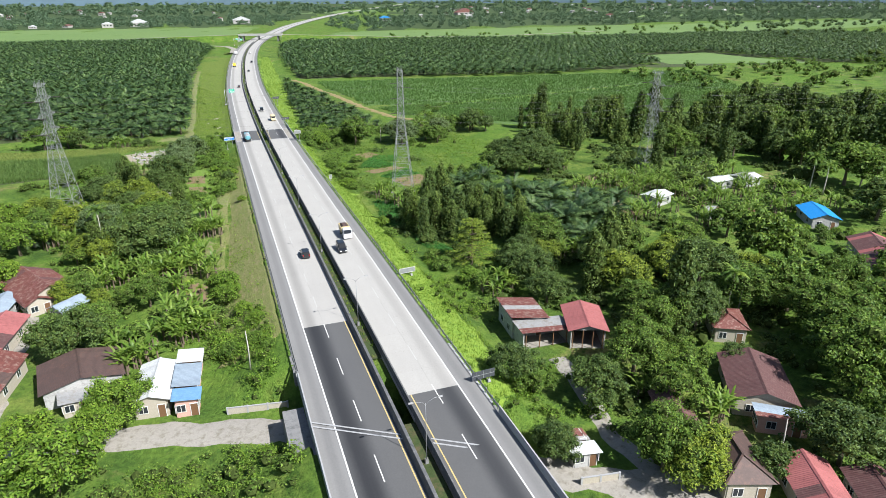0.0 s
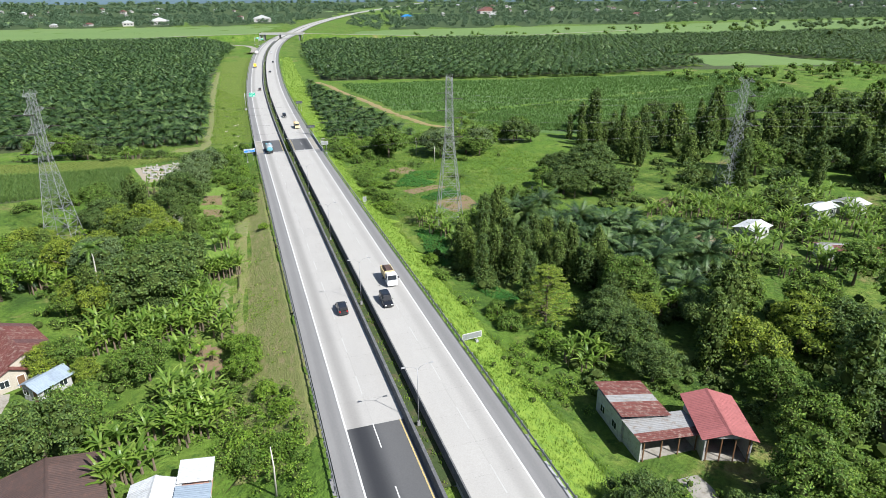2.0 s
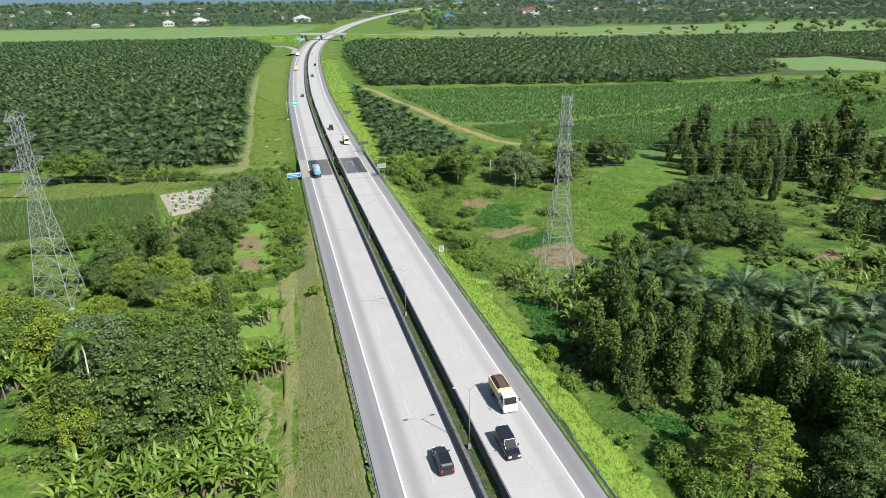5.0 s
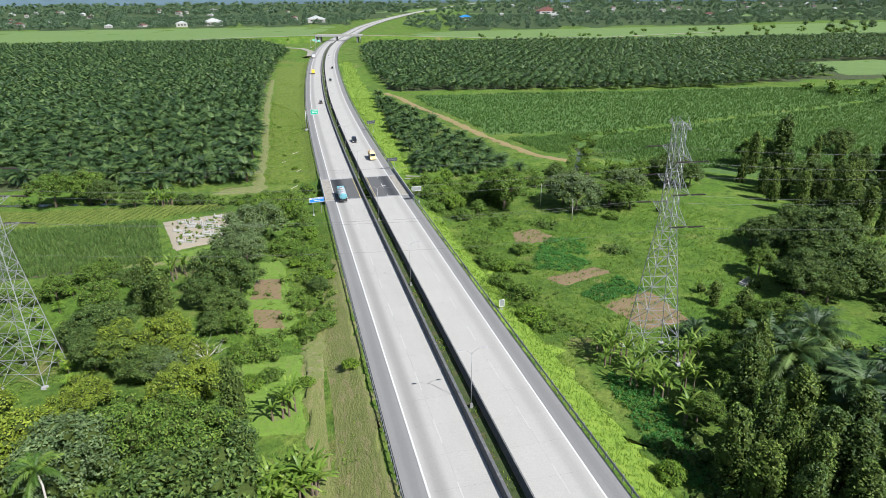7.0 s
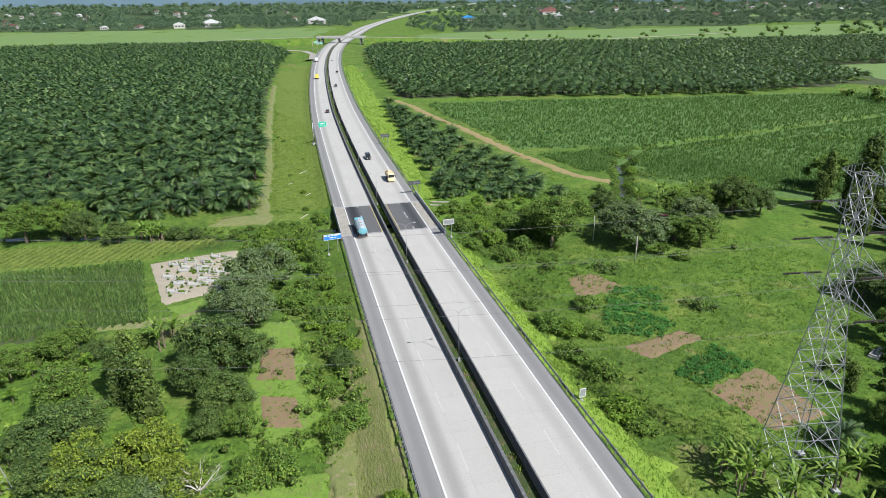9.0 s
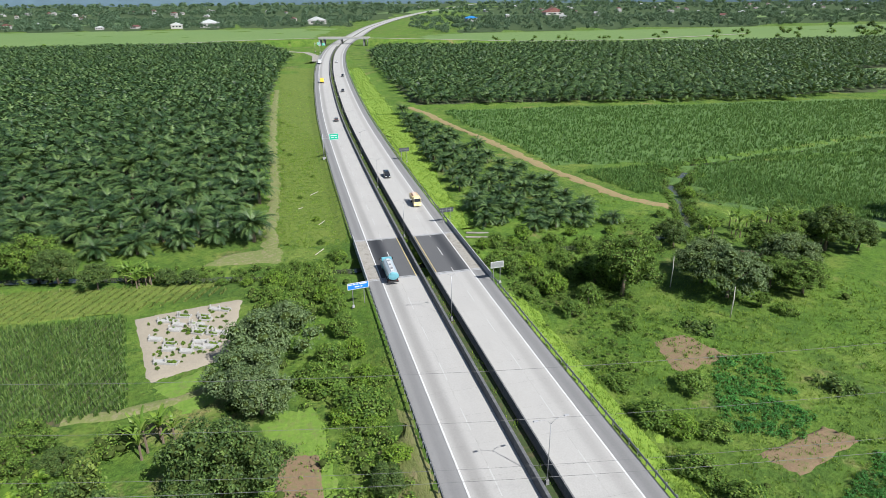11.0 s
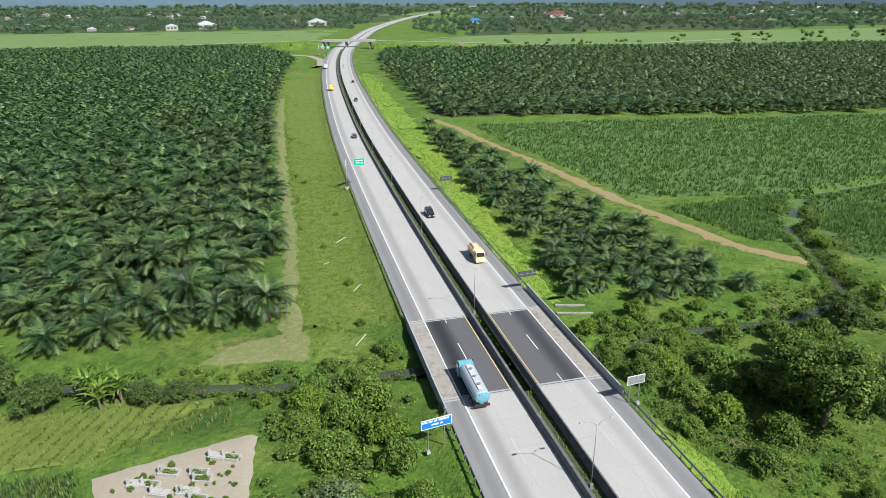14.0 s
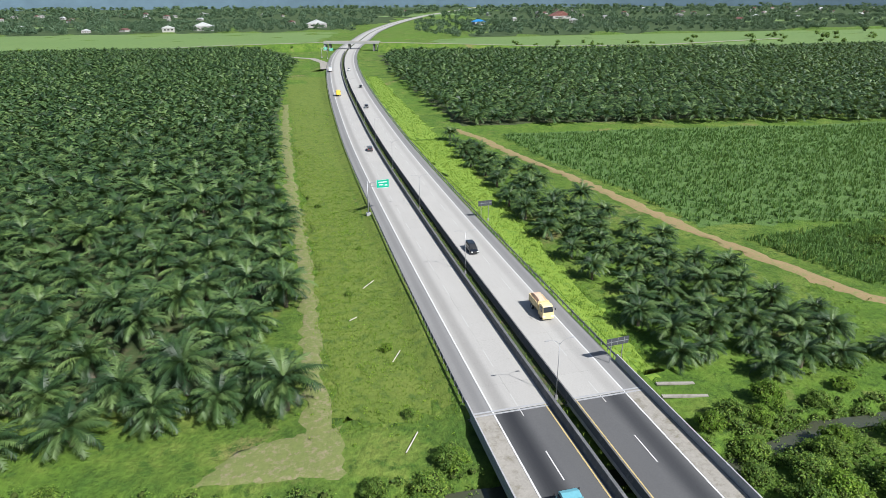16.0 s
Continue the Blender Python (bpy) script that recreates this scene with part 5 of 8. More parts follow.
thicket("undergrowth", [(46, 110, 40, 135, 3.0), (110, 180, 60, 150, 2.0), (44, 75, 120, 160, 1.0), (75, 130, 150, 200, 1.0), (130, 260, 150, 260, 2.0)], 2000, L_DARK, "tangled dark undergrowth beneath the trees", 102, 0.8, 2.2, 30, 0.25)
thicket("understorey", [(135, 262, 150, 262, 1.0)], 420, L_DARK, "dark bushy understorey filling the wood", 109, 2.0, 3.8, 34, 0.5, (0.9, 1.5))
thicket("undergrowth", [(36, 43, 184, 240, 0.8), (36, 56, 244, 284, 1.8), (60, 130, 268, 300, 1.4), (100, 125, 300, 340, 0.5)], 900, L_MID, "green weeds and creepers in low mounds", 103, 0.6, 1.5, 40, 0.14, (0.3, 0.7), 0.3)
thicket("bushes", [(108, 190, 190, 285, 1.6), (60, 100, 200, 250, 0.15)], 230, L_DARK, "dark green bushes scattered over the wet meadow", 110, 0.8, 2.0, 34, 0.26, (0.6, 1.0), 0.4)
thicket("bushes", [(0, 5, 204, 245, 1.0), (-10, -5, 196, 203, 0.3), (-34, -16, 186, 206, 0.4), (-40, -10, 140, 180, 0.8)], 300, L_MID, "fresh green bushes along the foot of the embankment", 111, 0.7, 1.7, 38, 0.2, (0.5, 0.9), 0.45)
thicket("meadow_weeds", [(42, 66, 176, 200, 0.8), (56, 100, 205, 256, 1.4), (44, 60, 228, 250, 0.5), (-52, -34, 192, 228, 0.8)], 900, L_MID, "low weeds scattered over the meadow", 113, 0.2, 0.6, 18, 0.13, (0.4, 0.8), 0.0)
thicket("weeds", [(-9.5, -4, 196, 226, 1.0)], 160, L_LIGHT, "sparse weeds over the bare garden bed", 112, 0.15, 0.4, 12, 0.13, core=0.0)
thicket("weeds", [(-8, 9, 300, 420, 1.6), (-6, 12, 420, 560, 0.8), (-4, 6, 96, 232, 1.0)], 2200, L_LIGHT, "low weeds scattered over the verge", 105, 0.12, 0.4, 14, 0.11, core=0.0)
thicket("weeds", [(33, 42, 70, 262, 1.0), (34, 50, 302, 470, 1.0), (62, 88, 296, 320, 0.4)], 700, L_LIGHT, "bright weeds scattered over the slope", 106, 0.15, 0.5, 16, 0.12, core=0.0)
thicket("embankment_bushes", [(-4, 5.5, 86, 112, 1.6), (33.5, 46, 58, 78, 0.7), (36, 46, 100, 130, 0.6), (-14, 4, 62, 72, 0.6)], 520, L_LIGHT, "dense bright green bushes on the embankment", 107, 0.6, 1.7, 56, 0.16, core=0.35)
def bank_plants(count, seed):
    """Weeds leaning over both banks of the river."""
    rng = np.random.default_rng(seed)
    cl = []
    for _ in range(count):
        i = int(rng.integers(1, len(RIVER) - 2))
        (ax, ay), (bx, by) = RIVER[i], RIVER[i + 1]
        u, o = rng.uniform(), rng.choice((-1, 1)) * rng.uniform(0.9, 3.4)
        L = math.dist((ax, ay), (bx, by))
        x, y = ax + (bx - ax) * u - (by - ay) / L * o, ay + (by - ay) * u + (bx - ax) / L * o
        if abs(x - float(road_x(y))) < 14 or not -80 < x < 140:
            continue
        r = rng.uniform(0.4, 1.25)
        cl.append((x, y, float(ground_z(x, y)) + r * 0.6, r, rng.uniform(0.6, 1.0)))
    setting("bank_weeds", foliage("bank_weeds", cl, 34, 0.15, L_MID, rng, 0.4), label="green weeds overhanging the river banks", category="undergrowth", kind="stuff")


bank_plants(1500, 108)


def crop_bed(poly, count, mat, label, seed, r0=0.3, r1=0.6):
    """Low leafy crop over a bed given by its corners."""
    rng = np.random.default_rng(seed)
    xs, ys = [p[0] for p in poly], [p[1] for p in poly]
    cl = []
    while len(cl) < count:
        x, y = rng.uniform(min(xs), max(xs)), rng.uniform(min(ys), max(ys))
        if inside(x, y, poly):
            r = rng.uniform(r0, r1)
            cl.append((x, y, float(ground_z(x, y)) + r * 0.45, r, rng.uniform(0.6, 0.9)))
    setting("vegetable_bed", foliage("vegetable_bed", cl, 22, 0.13, mat, rng, 0.4), label=label, category="vegetables", kind="stuff")


def inside(x, y, poly):
    c = False
    for (ax, ay), (bx, by) in zip(poly, poly[1:] + poly[:1]):
        if (ay > y) != (by > y) and x < (bx - ax) * (y - ay) / (by - ay) + ax:
            c = not c
    return c


crop_bed([(46.5, 217.3), (55.5, 213.2), (60.5, 217.0), (54.0, 230.0)], 300, L_BEAN, "emerald green leafy vegetable bed", 121)
crop_bed([(51.0, 203.5), (53.4, 199.0), (64.2, 201.8), (62.2, 209.0)], 260, L_BEAN, "emerald green leafy vegetable bed", 122)
crop_bed([(42.0, 177.0), (39.5, 155.0), (43.5, 148.0), (48.5, 175.0)], 420, L_BEAN, "dark green creepers at the foot of the slope", 123)
crop_bed([(43.8, 143.0), (46.6, 129.9), (51.0, 132.5), (46.8, 144.0)], 240, L_BEAN, "rows of leafy vegetables beside the wood", 124, 0.25, 0.45)
crop_bed([(56.5, 234.0), (66.0, 232.0), (62.0, 222.0), (52.5, 224.5)], 200, L_BEAN, "dark leafy vegetable bed in the meadow", 125)


# oil palm plantations in staggered rows
LEFT_GROVE = [(-380, 322), (-62, 314), (-55, 309), (-36, 302), (-13.5, 300), (-12, 380), (-10, 480), (-9, 570), (0, 690), (12, 800), (-20, 960), (-400, 985), (-620, 820)]
RIGHT_GROVE = [(64, 494), (265, 448), (380, 478), (400, 560), (500, 560), (520, 440), (580, 385), (760, 330), (960, 480), (900, 790), (480, 815), (110, 880), (88, 800), (74, 690)]
STRIP_GROVE = [(42, 300), (60, 291.5), (76, 298.5), (73, 316), (68.5, 340), (63.5, 375), (58, 433), (52.5, 474), (47, 420), (43, 358), (41.5, 325)]


def grid(poly, gap, rng, jitter=0.7):
    xs, ys = [p[0] for p in poly], [p[1] for p in poly]
    out, row, y = [], 0, min(ys)
    while y < max(ys):
        x = min(xs) + (row % 2) * gap / 2
        while x < max(xs):
            px, py = x + rng.normal(0, jitter), y + rng.normal(0, jitter)
            if inside(px, py, poly):
                out.append((px, py))
            x += gap
        y += gap * 0.866
        row += 1
    return out


rng = np.random.default_rng(7)
spots_l, spots_r, spots_s = grid(LEFT_GROVE, 8.6, rng), grid(RIGHT_GROVE, 8.6, rng), grid(STRIP_GROVE, 7.0, rng)
near = [p for p in spots_l if p[1] < 400 and p[0] > -95]
strip_near = spots_s
scatter(PALMS, [(x, y, rng.uniform(0.92, 1.12)) for x, y in near], seed=16)
scatter(PALMS, [(x, y, rng.uniform(0.66, 0.86)) for x, y in strip_near], seed=17)


def joined_palms(name, spots, variants, mat, label, seed):
    rng = np.random.default_rng(seed)
    vs, tri, quad, k = [], [], [], 0
    protos = []
    for V, F in variants:
        protos.append((np.array(V), np.array([f for f in F if len(f) == 3]).reshape(-1, 3), np.array([f for f in F if len(f) == 4]).reshape(-1, 4)))
    for x, y in spots:
        V, T, Q = protos[int(rng.integers(len(protos)))]
        a, s = rng.uniform(0, 6.28), rng.uniform(0.88, 1.15)
        c, d = math.cos(a) * s, math.sin(a) * s
        W = np.stack([V[:, 0] * c - V[:, 1] * d + x, V[:, 0] * d + V[:, 1] * c + y, V[:, 2] * s + float(base_z(np.float64(x), np.float64(y)))], 1)
        vs.append(W)
        tri.append(T + k)
        quad.append(Q + k)
        k += len(V)
    me = bpy.data.meshes.new(name)
    me.from_pydata(np.concatenate(vs).tolist(), [], np.concatenate(tri).tolist() + np.concatenate(quad).tolist())
    me.materials.append(mat)
    return setting(name, me, label=label, category="oil palms", kind="stuff")


MIDS = [palm_crown(s, 28, 5.4, 8, 0.24, 1.15, 3.0) for s in (201, 202, 203)]
FARS = [palm_crown(s, 12, 5.6, 3, 0.6, 1.6, 3.0) for s in (211, 212, 213)]
near_set = set(near)
mid = [p for p in spots_l if p not in near_set and p[1] < 500 and p[0] > -180] + [p for p in spots_r if p[1] < 530 and p[0] < 280]
mid_set = set(mid)
far = [p for p in spots_l + spots_r if p not in near_set and p not in mid_set]
joined_palms("oil_palm_grove", mid, MIDS, L_PALM, "rows of dark green oil palms", 21)
joined_palms("oil_palm_grove", far, FARS, L_PALM, "far rows of dark green oil palms", 22)

# ---------------------------------------------------------------- houses
def tin(name, c1, c2, stain, rough=0.6, metal=0.15):
    return surface(name, c1, c2, 0.5, 3.0, rough, metal, relief=0.15, stain=stain, per_object=0.05)


T_RUST = tin("rusted_red_tin", (0.150, 0.050, 0.040), (0.110, 0.038, 0.030), (0.27, 0.20, 0.165))
T_BROWN = tin("dull_brown_tin", (0.070, 0.046, 0.040), (0.088, 0.058, 0.050), (0.12, 0.070, 0.055))
T_MAROON = tin("weathered_maroon_tin", (0.115, 0.055, 0.052), (0.090, 0.045, 0.042), (0.15, 0.09, 0.08))
T_PINK = tin("faded_pink_red_tin", (0.33, 0.115, 0.110), (0.28, 0.097, 0.092), (0.23, 0.075, 0.070))
T_WHITE = tin("white_tin", (0.52, 0.53, 0.53), (0.46, 0.47, 0.47), (0.38, 0.38, 0.37))
T_BLUEGREY = tin("blue_grey_tin", (0.26, 0.31, 0.36), (0.22, 0.27, 0.32), (0.20, 0.24, 0.29))
T_BLUE = tin("blue_tin", (0.13, 0.26, 0.42), (0.11, 0.22, 0.37), (0.16, 0.29, 0.44))
T_GREY = tin("dull_grey_tin", (0.29, 0.29, 0.285), (0.23, 0.23, 0.225), (0.19, 0.16, 0.13))
T_TARP = plain("bright_blue_tarpaulin", (0.02, 0.20, 0.50), 0.45)
W_CREAM = surface("cream_plaster", (0.40, 0.36, 0.29), (0.33, 0.30, 0.245), 0.6, 5, 0.9, relief=0.2, stain=(0.34, 0.30, 0.24))
W_GREY = surface("grey_plaster", (0.40, 0.40, 0.39), (0.31, 0.31, 0.30), 0.6, 5, 0.9, relief=0.2, stain=(0.22, 0.21, 0.20))
W_PINK = surface("pink_plaster", (0.55, 0.33, 0.27), (0.47, 0.28, 0.23), 0.6, 5, 0.9, relief=0.2)
M_DOOR = surface("brown_door_wood", (0.17, 0.09, 0.045), (0.11, 0.06, 0.03), 1, 8, 0.6, relief=0.2)
M_GLASS = plain("dark_window_glass", (0.02, 0.025, 0.03), 0.06)
M_FRAME = plain("white_painted_frame", (0.55, 0.55, 0.53), 0.6)


def corrugated(w, l, waves):
    """One roofing sheet w wide and l long, folded into ridges, lying in x and y from the origin."""
    V, F = [], []
    n = waves * 2
    for i in range(n + 1):
        z = 0.035 if i % 2 else 0.0
        x = w * i / n
        V += [(x, 0, z), (x, l, z), (x, 0, z - 0.012), (x, l, z - 0.012)]
    for i in range(n):
        k = i * 4
        F += [(k, k + 4, k + 5, k + 1), (k + 2, k + 3, k + 7, k + 6)]
    return V, F


def house(x, y, wx, wy, yaw, eave, rise, roof, wall, label, shape="gable", odd=None, sheet=1.6, seed=0, open_front=False):
    """A small house: walls with door and windows, a tin roof in sheets with the ridge along local y."""
    rng = random.Random(seed + int(x * 3 + y))
    gz = min(float(ground_z(x + a, y + b)) for a in (-wx / 3, wx / 3) for b in (-wy / 3, wy / 3))
    h = thing("house", pose(x, y, gz, 0, 0, yaw), label, "house")
    ix, iy, th = wx / 2 - 0.55, wy / 2 - 0.5, 0.18
    bot = -0.5
    for name, c, s in (("wall", (-ix, 0), (th, 2 * iy)), ("wall", (ix, 0), (th, 2 * iy)), ("wall", (0, iy), (2 * ix - th, th)), ("wall", (0, -iy), (2 * ix - th, th)))[:3 if open_front else 4]:
        part(name, Mesh().box((c[0], c[1], (eave + bot) / 2), (s[0], s[1], eave - bot)), wall, h)
    if open_front:
        for q in (-0.9, -0.3, 0.3, 0.9):
            part("post", Mesh().box((q * ix, -iy, (eave + bot) / 2), (0.14, 0.14, eave - bot)), M_DOOR, h)
        part("floor_slab", Mesh().box((0, 0, 0.05), (2 * ix - 0.3, 2 * iy - 0.3, 0.2)), M_STREET, h)
    else:
        d = part("door", Mesh().box((0.25 * wx, -iy - th / 2 - 0.03, 1.0), (0.95, 0.06, 2.05)), M_DOOR, h)
        part("door_frame", Mesh().box((0.25 * wx - 0.53, -iy - th / 2 - 0.04, 1.05), (0.09, 0.09, 2.2)).box((0.25 * wx + 0.53, -iy - th / 2 - 0.04, 1.05), (0.09, 0.09, 2.2)).box((0.25 * wx, -iy - th / 2 - 0.04, 2.12), (1.15, 0.09, 0.09)), M_FRAME, d)
        wins = [(-0.2 * wx, -iy - th / 2, 0)] + [(s * (ix + th / 2), q * wy, 1) for s in (-1, 1) for q in (-0.22, 0.2)]
        for cx, cy, side in wins:
            out = 0.03
            ox, oy = ((out if cx > 0 else -out), 0) if side else (0, -out)
            sz = (0.05, 1.2, 1.1) if side else (1.2, 0.05, 1.1)
            w = part("window", Mesh().box((cx + ox, cy + oy, 1.5), sz), M_GLASS, h, "dark glass window")
            fr = Mesh()
            for dz in (-0.58, 0.58):
                fr.box((cx + ox, cy + oy, 1.5 + dz), (0.09, 1.32, 0.08) if side else (1.32, 0.09, 0.08))
            for dd in (-0.62, 0, 0.62):
                fr.box((cx + ox + (0 if side else dd), cy + oy + (dd if side else 0), 1.5), (0.09, 0.07, 1.1) if side else (0.07, 0.09, 1.1))
            part("window_frame", fr, M_FRAME, w)
    hx = wx / 2
    sl = math.hypot(hx, rise)
    ang = math.degrees(math.atan2(rise, hx))
    sheets = max(3, int(round(wy / sheet)))
    sw = wy / sheets
    if shape == "gable":
        V, F = corrugated(sw * 1.03, sl + 0.15, 5)
        me = raw("roof_sheet", V, F, roof)
        me_odd = raw("roof_sheet", V, F, odd) if odd else me
        for s in (-1, 1):
            for i in range(sheets):
                # the sheet's own x runs along the ridge, its y down the slope
                ca, sa = math.cos(radians(ang)), math.sin(radians(ang))
                m = Matrix(((0, s * ca, s * sa, 0), (-s, 0, 0, -wy / 2 + (i + (s > 0)) * sw), (0, -sa, ca, eave + rise + rng.uniform(0, 0.02)), (0, 0, 0, 1)))
                part("roof_sheet", me_odd if odd and rng.random() < 0.2 else me, None, h, m=m)
        part("ridge_cap", Mesh().add([(-0.28, -wy / 2, eave + rise - 0.04), (0, -wy / 2, eave + rise + 0.09), (0.28, -wy / 2, eave + rise - 0.04), (-0.28, wy / 2, eave + rise - 0.04), (0, wy / 2, eave + rise + 0.09), (0.28, wy / 2, eave + rise - 0.04)], [(0, 1, 4, 3), (1, 2, 5, 4), (0, 2, 1), (3, 4, 5), (0, 3, 5, 2)]), roof, h)
        for sy in (-1, 1):
            yy = sy * iy
            part("gable_wall", Mesh().add([(-ix, yy - 0.08, eave), (ix, yy - 0.08, eave), (0, yy - 0.08, eave + rise * ix / hx), (-ix, yy + 0.08, eave), (ix, yy + 0.08, eave), (0, yy + 0.08, eave + rise * ix / hx)], [(0, 1, 2), (5, 4, 3), (0, 3, 4, 1), (1, 4, 5, 2), (2, 5, 3, 0)]), wall, h)
    elif shape == "hip":
        q = min(wy / 2 - 0.3, hx)
        ms = Mesh()
        e, r = eave, eave + rise
        A, B, C, D = (-hx, -wy / 2), (hx, -wy / 2), (hx, wy / 2), (-hx, wy / 2)
        R0, R1 = (0, -wy / 2 + q, r), (0, wy / 2 - q, r)
        for pts in (((*A, e), (*B, e), R0), ((*B, e), (*C, e), R1, R0), ((*C, e), (*D, e), R1), ((*D, e), (*A, e), R0, R1)):
            pts = [Vector(p) for p in pts]
            nn = (pts[1] - pts[0]).cross(pts[-1] - pts[0]).normalized() * 0.05
            k = len(pts)
            ms = Mesh().add(pts + [p - nn for p in pts], [tuple(range(k)), tuple(range(k, 2 * k))[::-1]] + [(i, k + i, k + (i + 1) % k, (i + 1) % k) for i in range(k)])
            part("roof_slope", ms, roof, h)
        for a, b in ((R0, R1), ((*A, e), R0), ((*B, e), R0), ((*C, e), R1), ((*D, e), R1)):
            part("ridge_cap", Mesh().bar((a[0], a[1], a[2] + 0.04), (b[0], b[1], b[2] + 0.04), 0.22), roof, h)
    else:
        V, F = corrugated(sw * 1.03, math.hypot(wx, rise) + 0.1, 5)
        me = raw("roof_sheet", V, F, roof)
        me_odd = raw("roof_sheet", V, F, odd) if odd else me
        k = rise / wx
        for i in range(sheets):
            o = part("roof_sheet", me_odd if odd and rng.random() < 0.3 else me, None, h)
            c, s = 1 / math.hypot(1, k), k / math.hypot(1, k)
            o.matrix_basis = Matrix(((0, c, s, -wx / 2), (-1, 0, 0, -wy / 2 + (i + 1) * sw), (0, -s, c, eave + rise + rng.uniform(0, 0.02)), (0, 0, 0, 1)))
    return h


house(-37.7, 137.5, 10, 15, 30, 2.9, 2.2, T_RUST, W_CREAM, "old house with a rusted red tin roof beside the street", odd=T_MAROON)
house(-37.0, 131.0, 5, 5, 30, 2.6, 1.2, T_RUST, W_CREAM, "small gabled porch house with a rusted red roof")
house(-30.6, 126.7, 4.6, 6.2, -42, 2.3, 1.0, T_BLUEGREY, W_GREY, "small shed with a pale blue grey tin roof")
house(-24.6, 99.5, 11.5, 10.0, 12, 2.9, 1.3, T_BROWN, W_GREY, "house with a low dull brown tin roof", odd=None)
house(-24.5, 92.6, 4.5, 3.6, 12, 2.3, 0.4, T_GREY, W_CREAM, "street stall with a dull grey tin awning", "shed")
house(-13.3, 91.8, 5.6, 11.0, -6, 3.0, 0.9, T_WHITE, W_CREAM, "street shop with a bright white tin roof")
house(-8.8, 91.6, 3.9, 6.6, -4, 3.1, 0.35, T_BLUEGREY, W_PINK, "street shop with a pale blue grey tin roof", "shed")
house(-8.9, 86.6, 4.0, 3.4, -4, 2.9, 0.3, T_BLUE, W_PINK, "street shop front with a faded blue tin awning", "shed")
house(-8.4, 97.6, 3.9, 4.2, -4, 2.9, 0.3, T_WHITE, W_PINK, "lean-to with a bright white tin roof", "shed")
house(-41.0, 117.5, 7.5, 14, -8, 2.9, 1.2, T_PINK, W_CREAM, "row house with faded pink and maroon tin roof", odd=T_MAROON)
house(-38.0, 102.5, 7.5, 12, -8, 2.9, 1.3, T_RUST, W_CREAM, "row house with a rusted tin roof beside the lane", odd=T_BROWN)
house(-43.0, 131.0, 5, 9, -8, 2.7, 0.8, T_BLUEGREY, W_GREY, "low house with a pale blue tin roof")
house(48.6, 92.0, 7.2, 8.4, -6, 3.6, 0.9, T_RUST, W_GREY, "tall shed with a rusted red tin roof", "shed", odd=T_GREY)
house(49.6, 86.2, 9.6, 5.2, -4, 3.0, 0.6, T_RUST, W_GREY, "open lean-to with a patched rusted tin roof", "shed", odd=T_GREY, open_front=True)
house(57.3, 85.0, 6.8, 10.0, -22, 3.8, 1.0, T_PINK, W_GREY, "open-fronted house with a faded pink red tin roof", open_front=True)
house(82.1, 77.3, 6.2, 8.0, -30, 3.0, 1.4, T_RUST, W_CREAM, "house with a rusted red hipped roof under trees", "hip")
house(80.0, 84.0, 4.0, 5.0, -30, 2.8, 0.5, T_GREY, W_GREY, "shed with a dull grey tin roof under trees", "shed")
house(72.2, 60.5, 9.0, 13.0, -33, 3.0, 1.5, T_MAROON, W_CREAM, "long house with a weathered maroon roof", odd=None)
house(69.0, 52.5, 7.5, 3.2, -33, 2.7, 0.4, T_BLUEGREY, W_PINK, "porch with a pale grey tin roof", "shed", odd=T_RUST)
house(55.8, 58.6, 4.6, 9.0, -18, 2.9, 1.3, T_MAROON, W_CREAM, "narrow house with a maroon gabled roof")
house(56.4, 48.0, 6.4, 10.0, -20, 3.0, 1.8, T_BROWN, W_CREAM, "house with a dark brown hipped roof", "hip")
house(62.1, 41.0, 6.0, 9.0, -26, 3.0, 1.3, T_PINK, W_CREAM, "house with a faded pink red tin roof", odd=T_MAROON)
house(68.0, 37.0, 6.0, 8.0, -28, 3.0, 1.3, T_MAROON, W_CREAM, "house with a weathered maroon gabled roof")
house(137.5, 90.0, 9.5, 19, -36, 3.2, 1.8, T_MAROON, W_CREAM, "long house with a red brown roof behind trees", odd=T_PINK)
house(119, 145.2, 6.0, 8.6, 112, 2.8, 0.7, T_WHITE, W_GREY, "hut with a pale tin roof among bananas")
house(126.5, 128.5, 5.0, 8.0, 65, 2.6, 0.6, T_GREY, W_GREY, "hut with a dull grey tin roof among bananas", odd=T_RUST)
house(132.5, 125.5, 4.0, 5.0, 65, 2.5, 0.5, T_RUST, W_GREY, "hut with a rusted tin roof among bananas", odd=T_WHITE)
house(158.2, 152.0, 7.0, 8.6, 100, 2.8, 0.8, T_GREY, W_GREY, "hut with a pale grey tin roof among bananas", odd=T_WHITE)
house(147.2, 151.6, 5.4, 8.8, 98, 2.8, 0.7, T_WHITE, W_GREY, "hut with a white tin roof among bananas")
house(149.2, 116.8, 7.5, 12, -30, 2.8, 1.3, T_TARP, W_GREY, "hut under a bright blue tarpaulin roof")
house(39.8, 56.6, 4.2, 2.6, -5, 2.2, 0.4, T_WHITE, W_GREY, "low shack with a white tin roof by the street", "shed")
house(40.2, 59.6, 3.4, 2.6, -5, 2.0, 0.4, T_RUST, W_GREY, "low shack with a rusted tin roof by the street", "shed", odd=T_GREY)
house(89.7, 265.6, 3.4, 4.0, 20, 2.2, 0.6, T_RUST, W_GREY, "small hut with a rusted tin roof among trees", "shed", odd=T_WHITE)
ribbon("lane", [(-36, 90), (-37, 104), (-37, 118), (-38, 128)], 1.7, M_STREET, "narrow concrete lane between the row houses", "lane", lift=0.14)
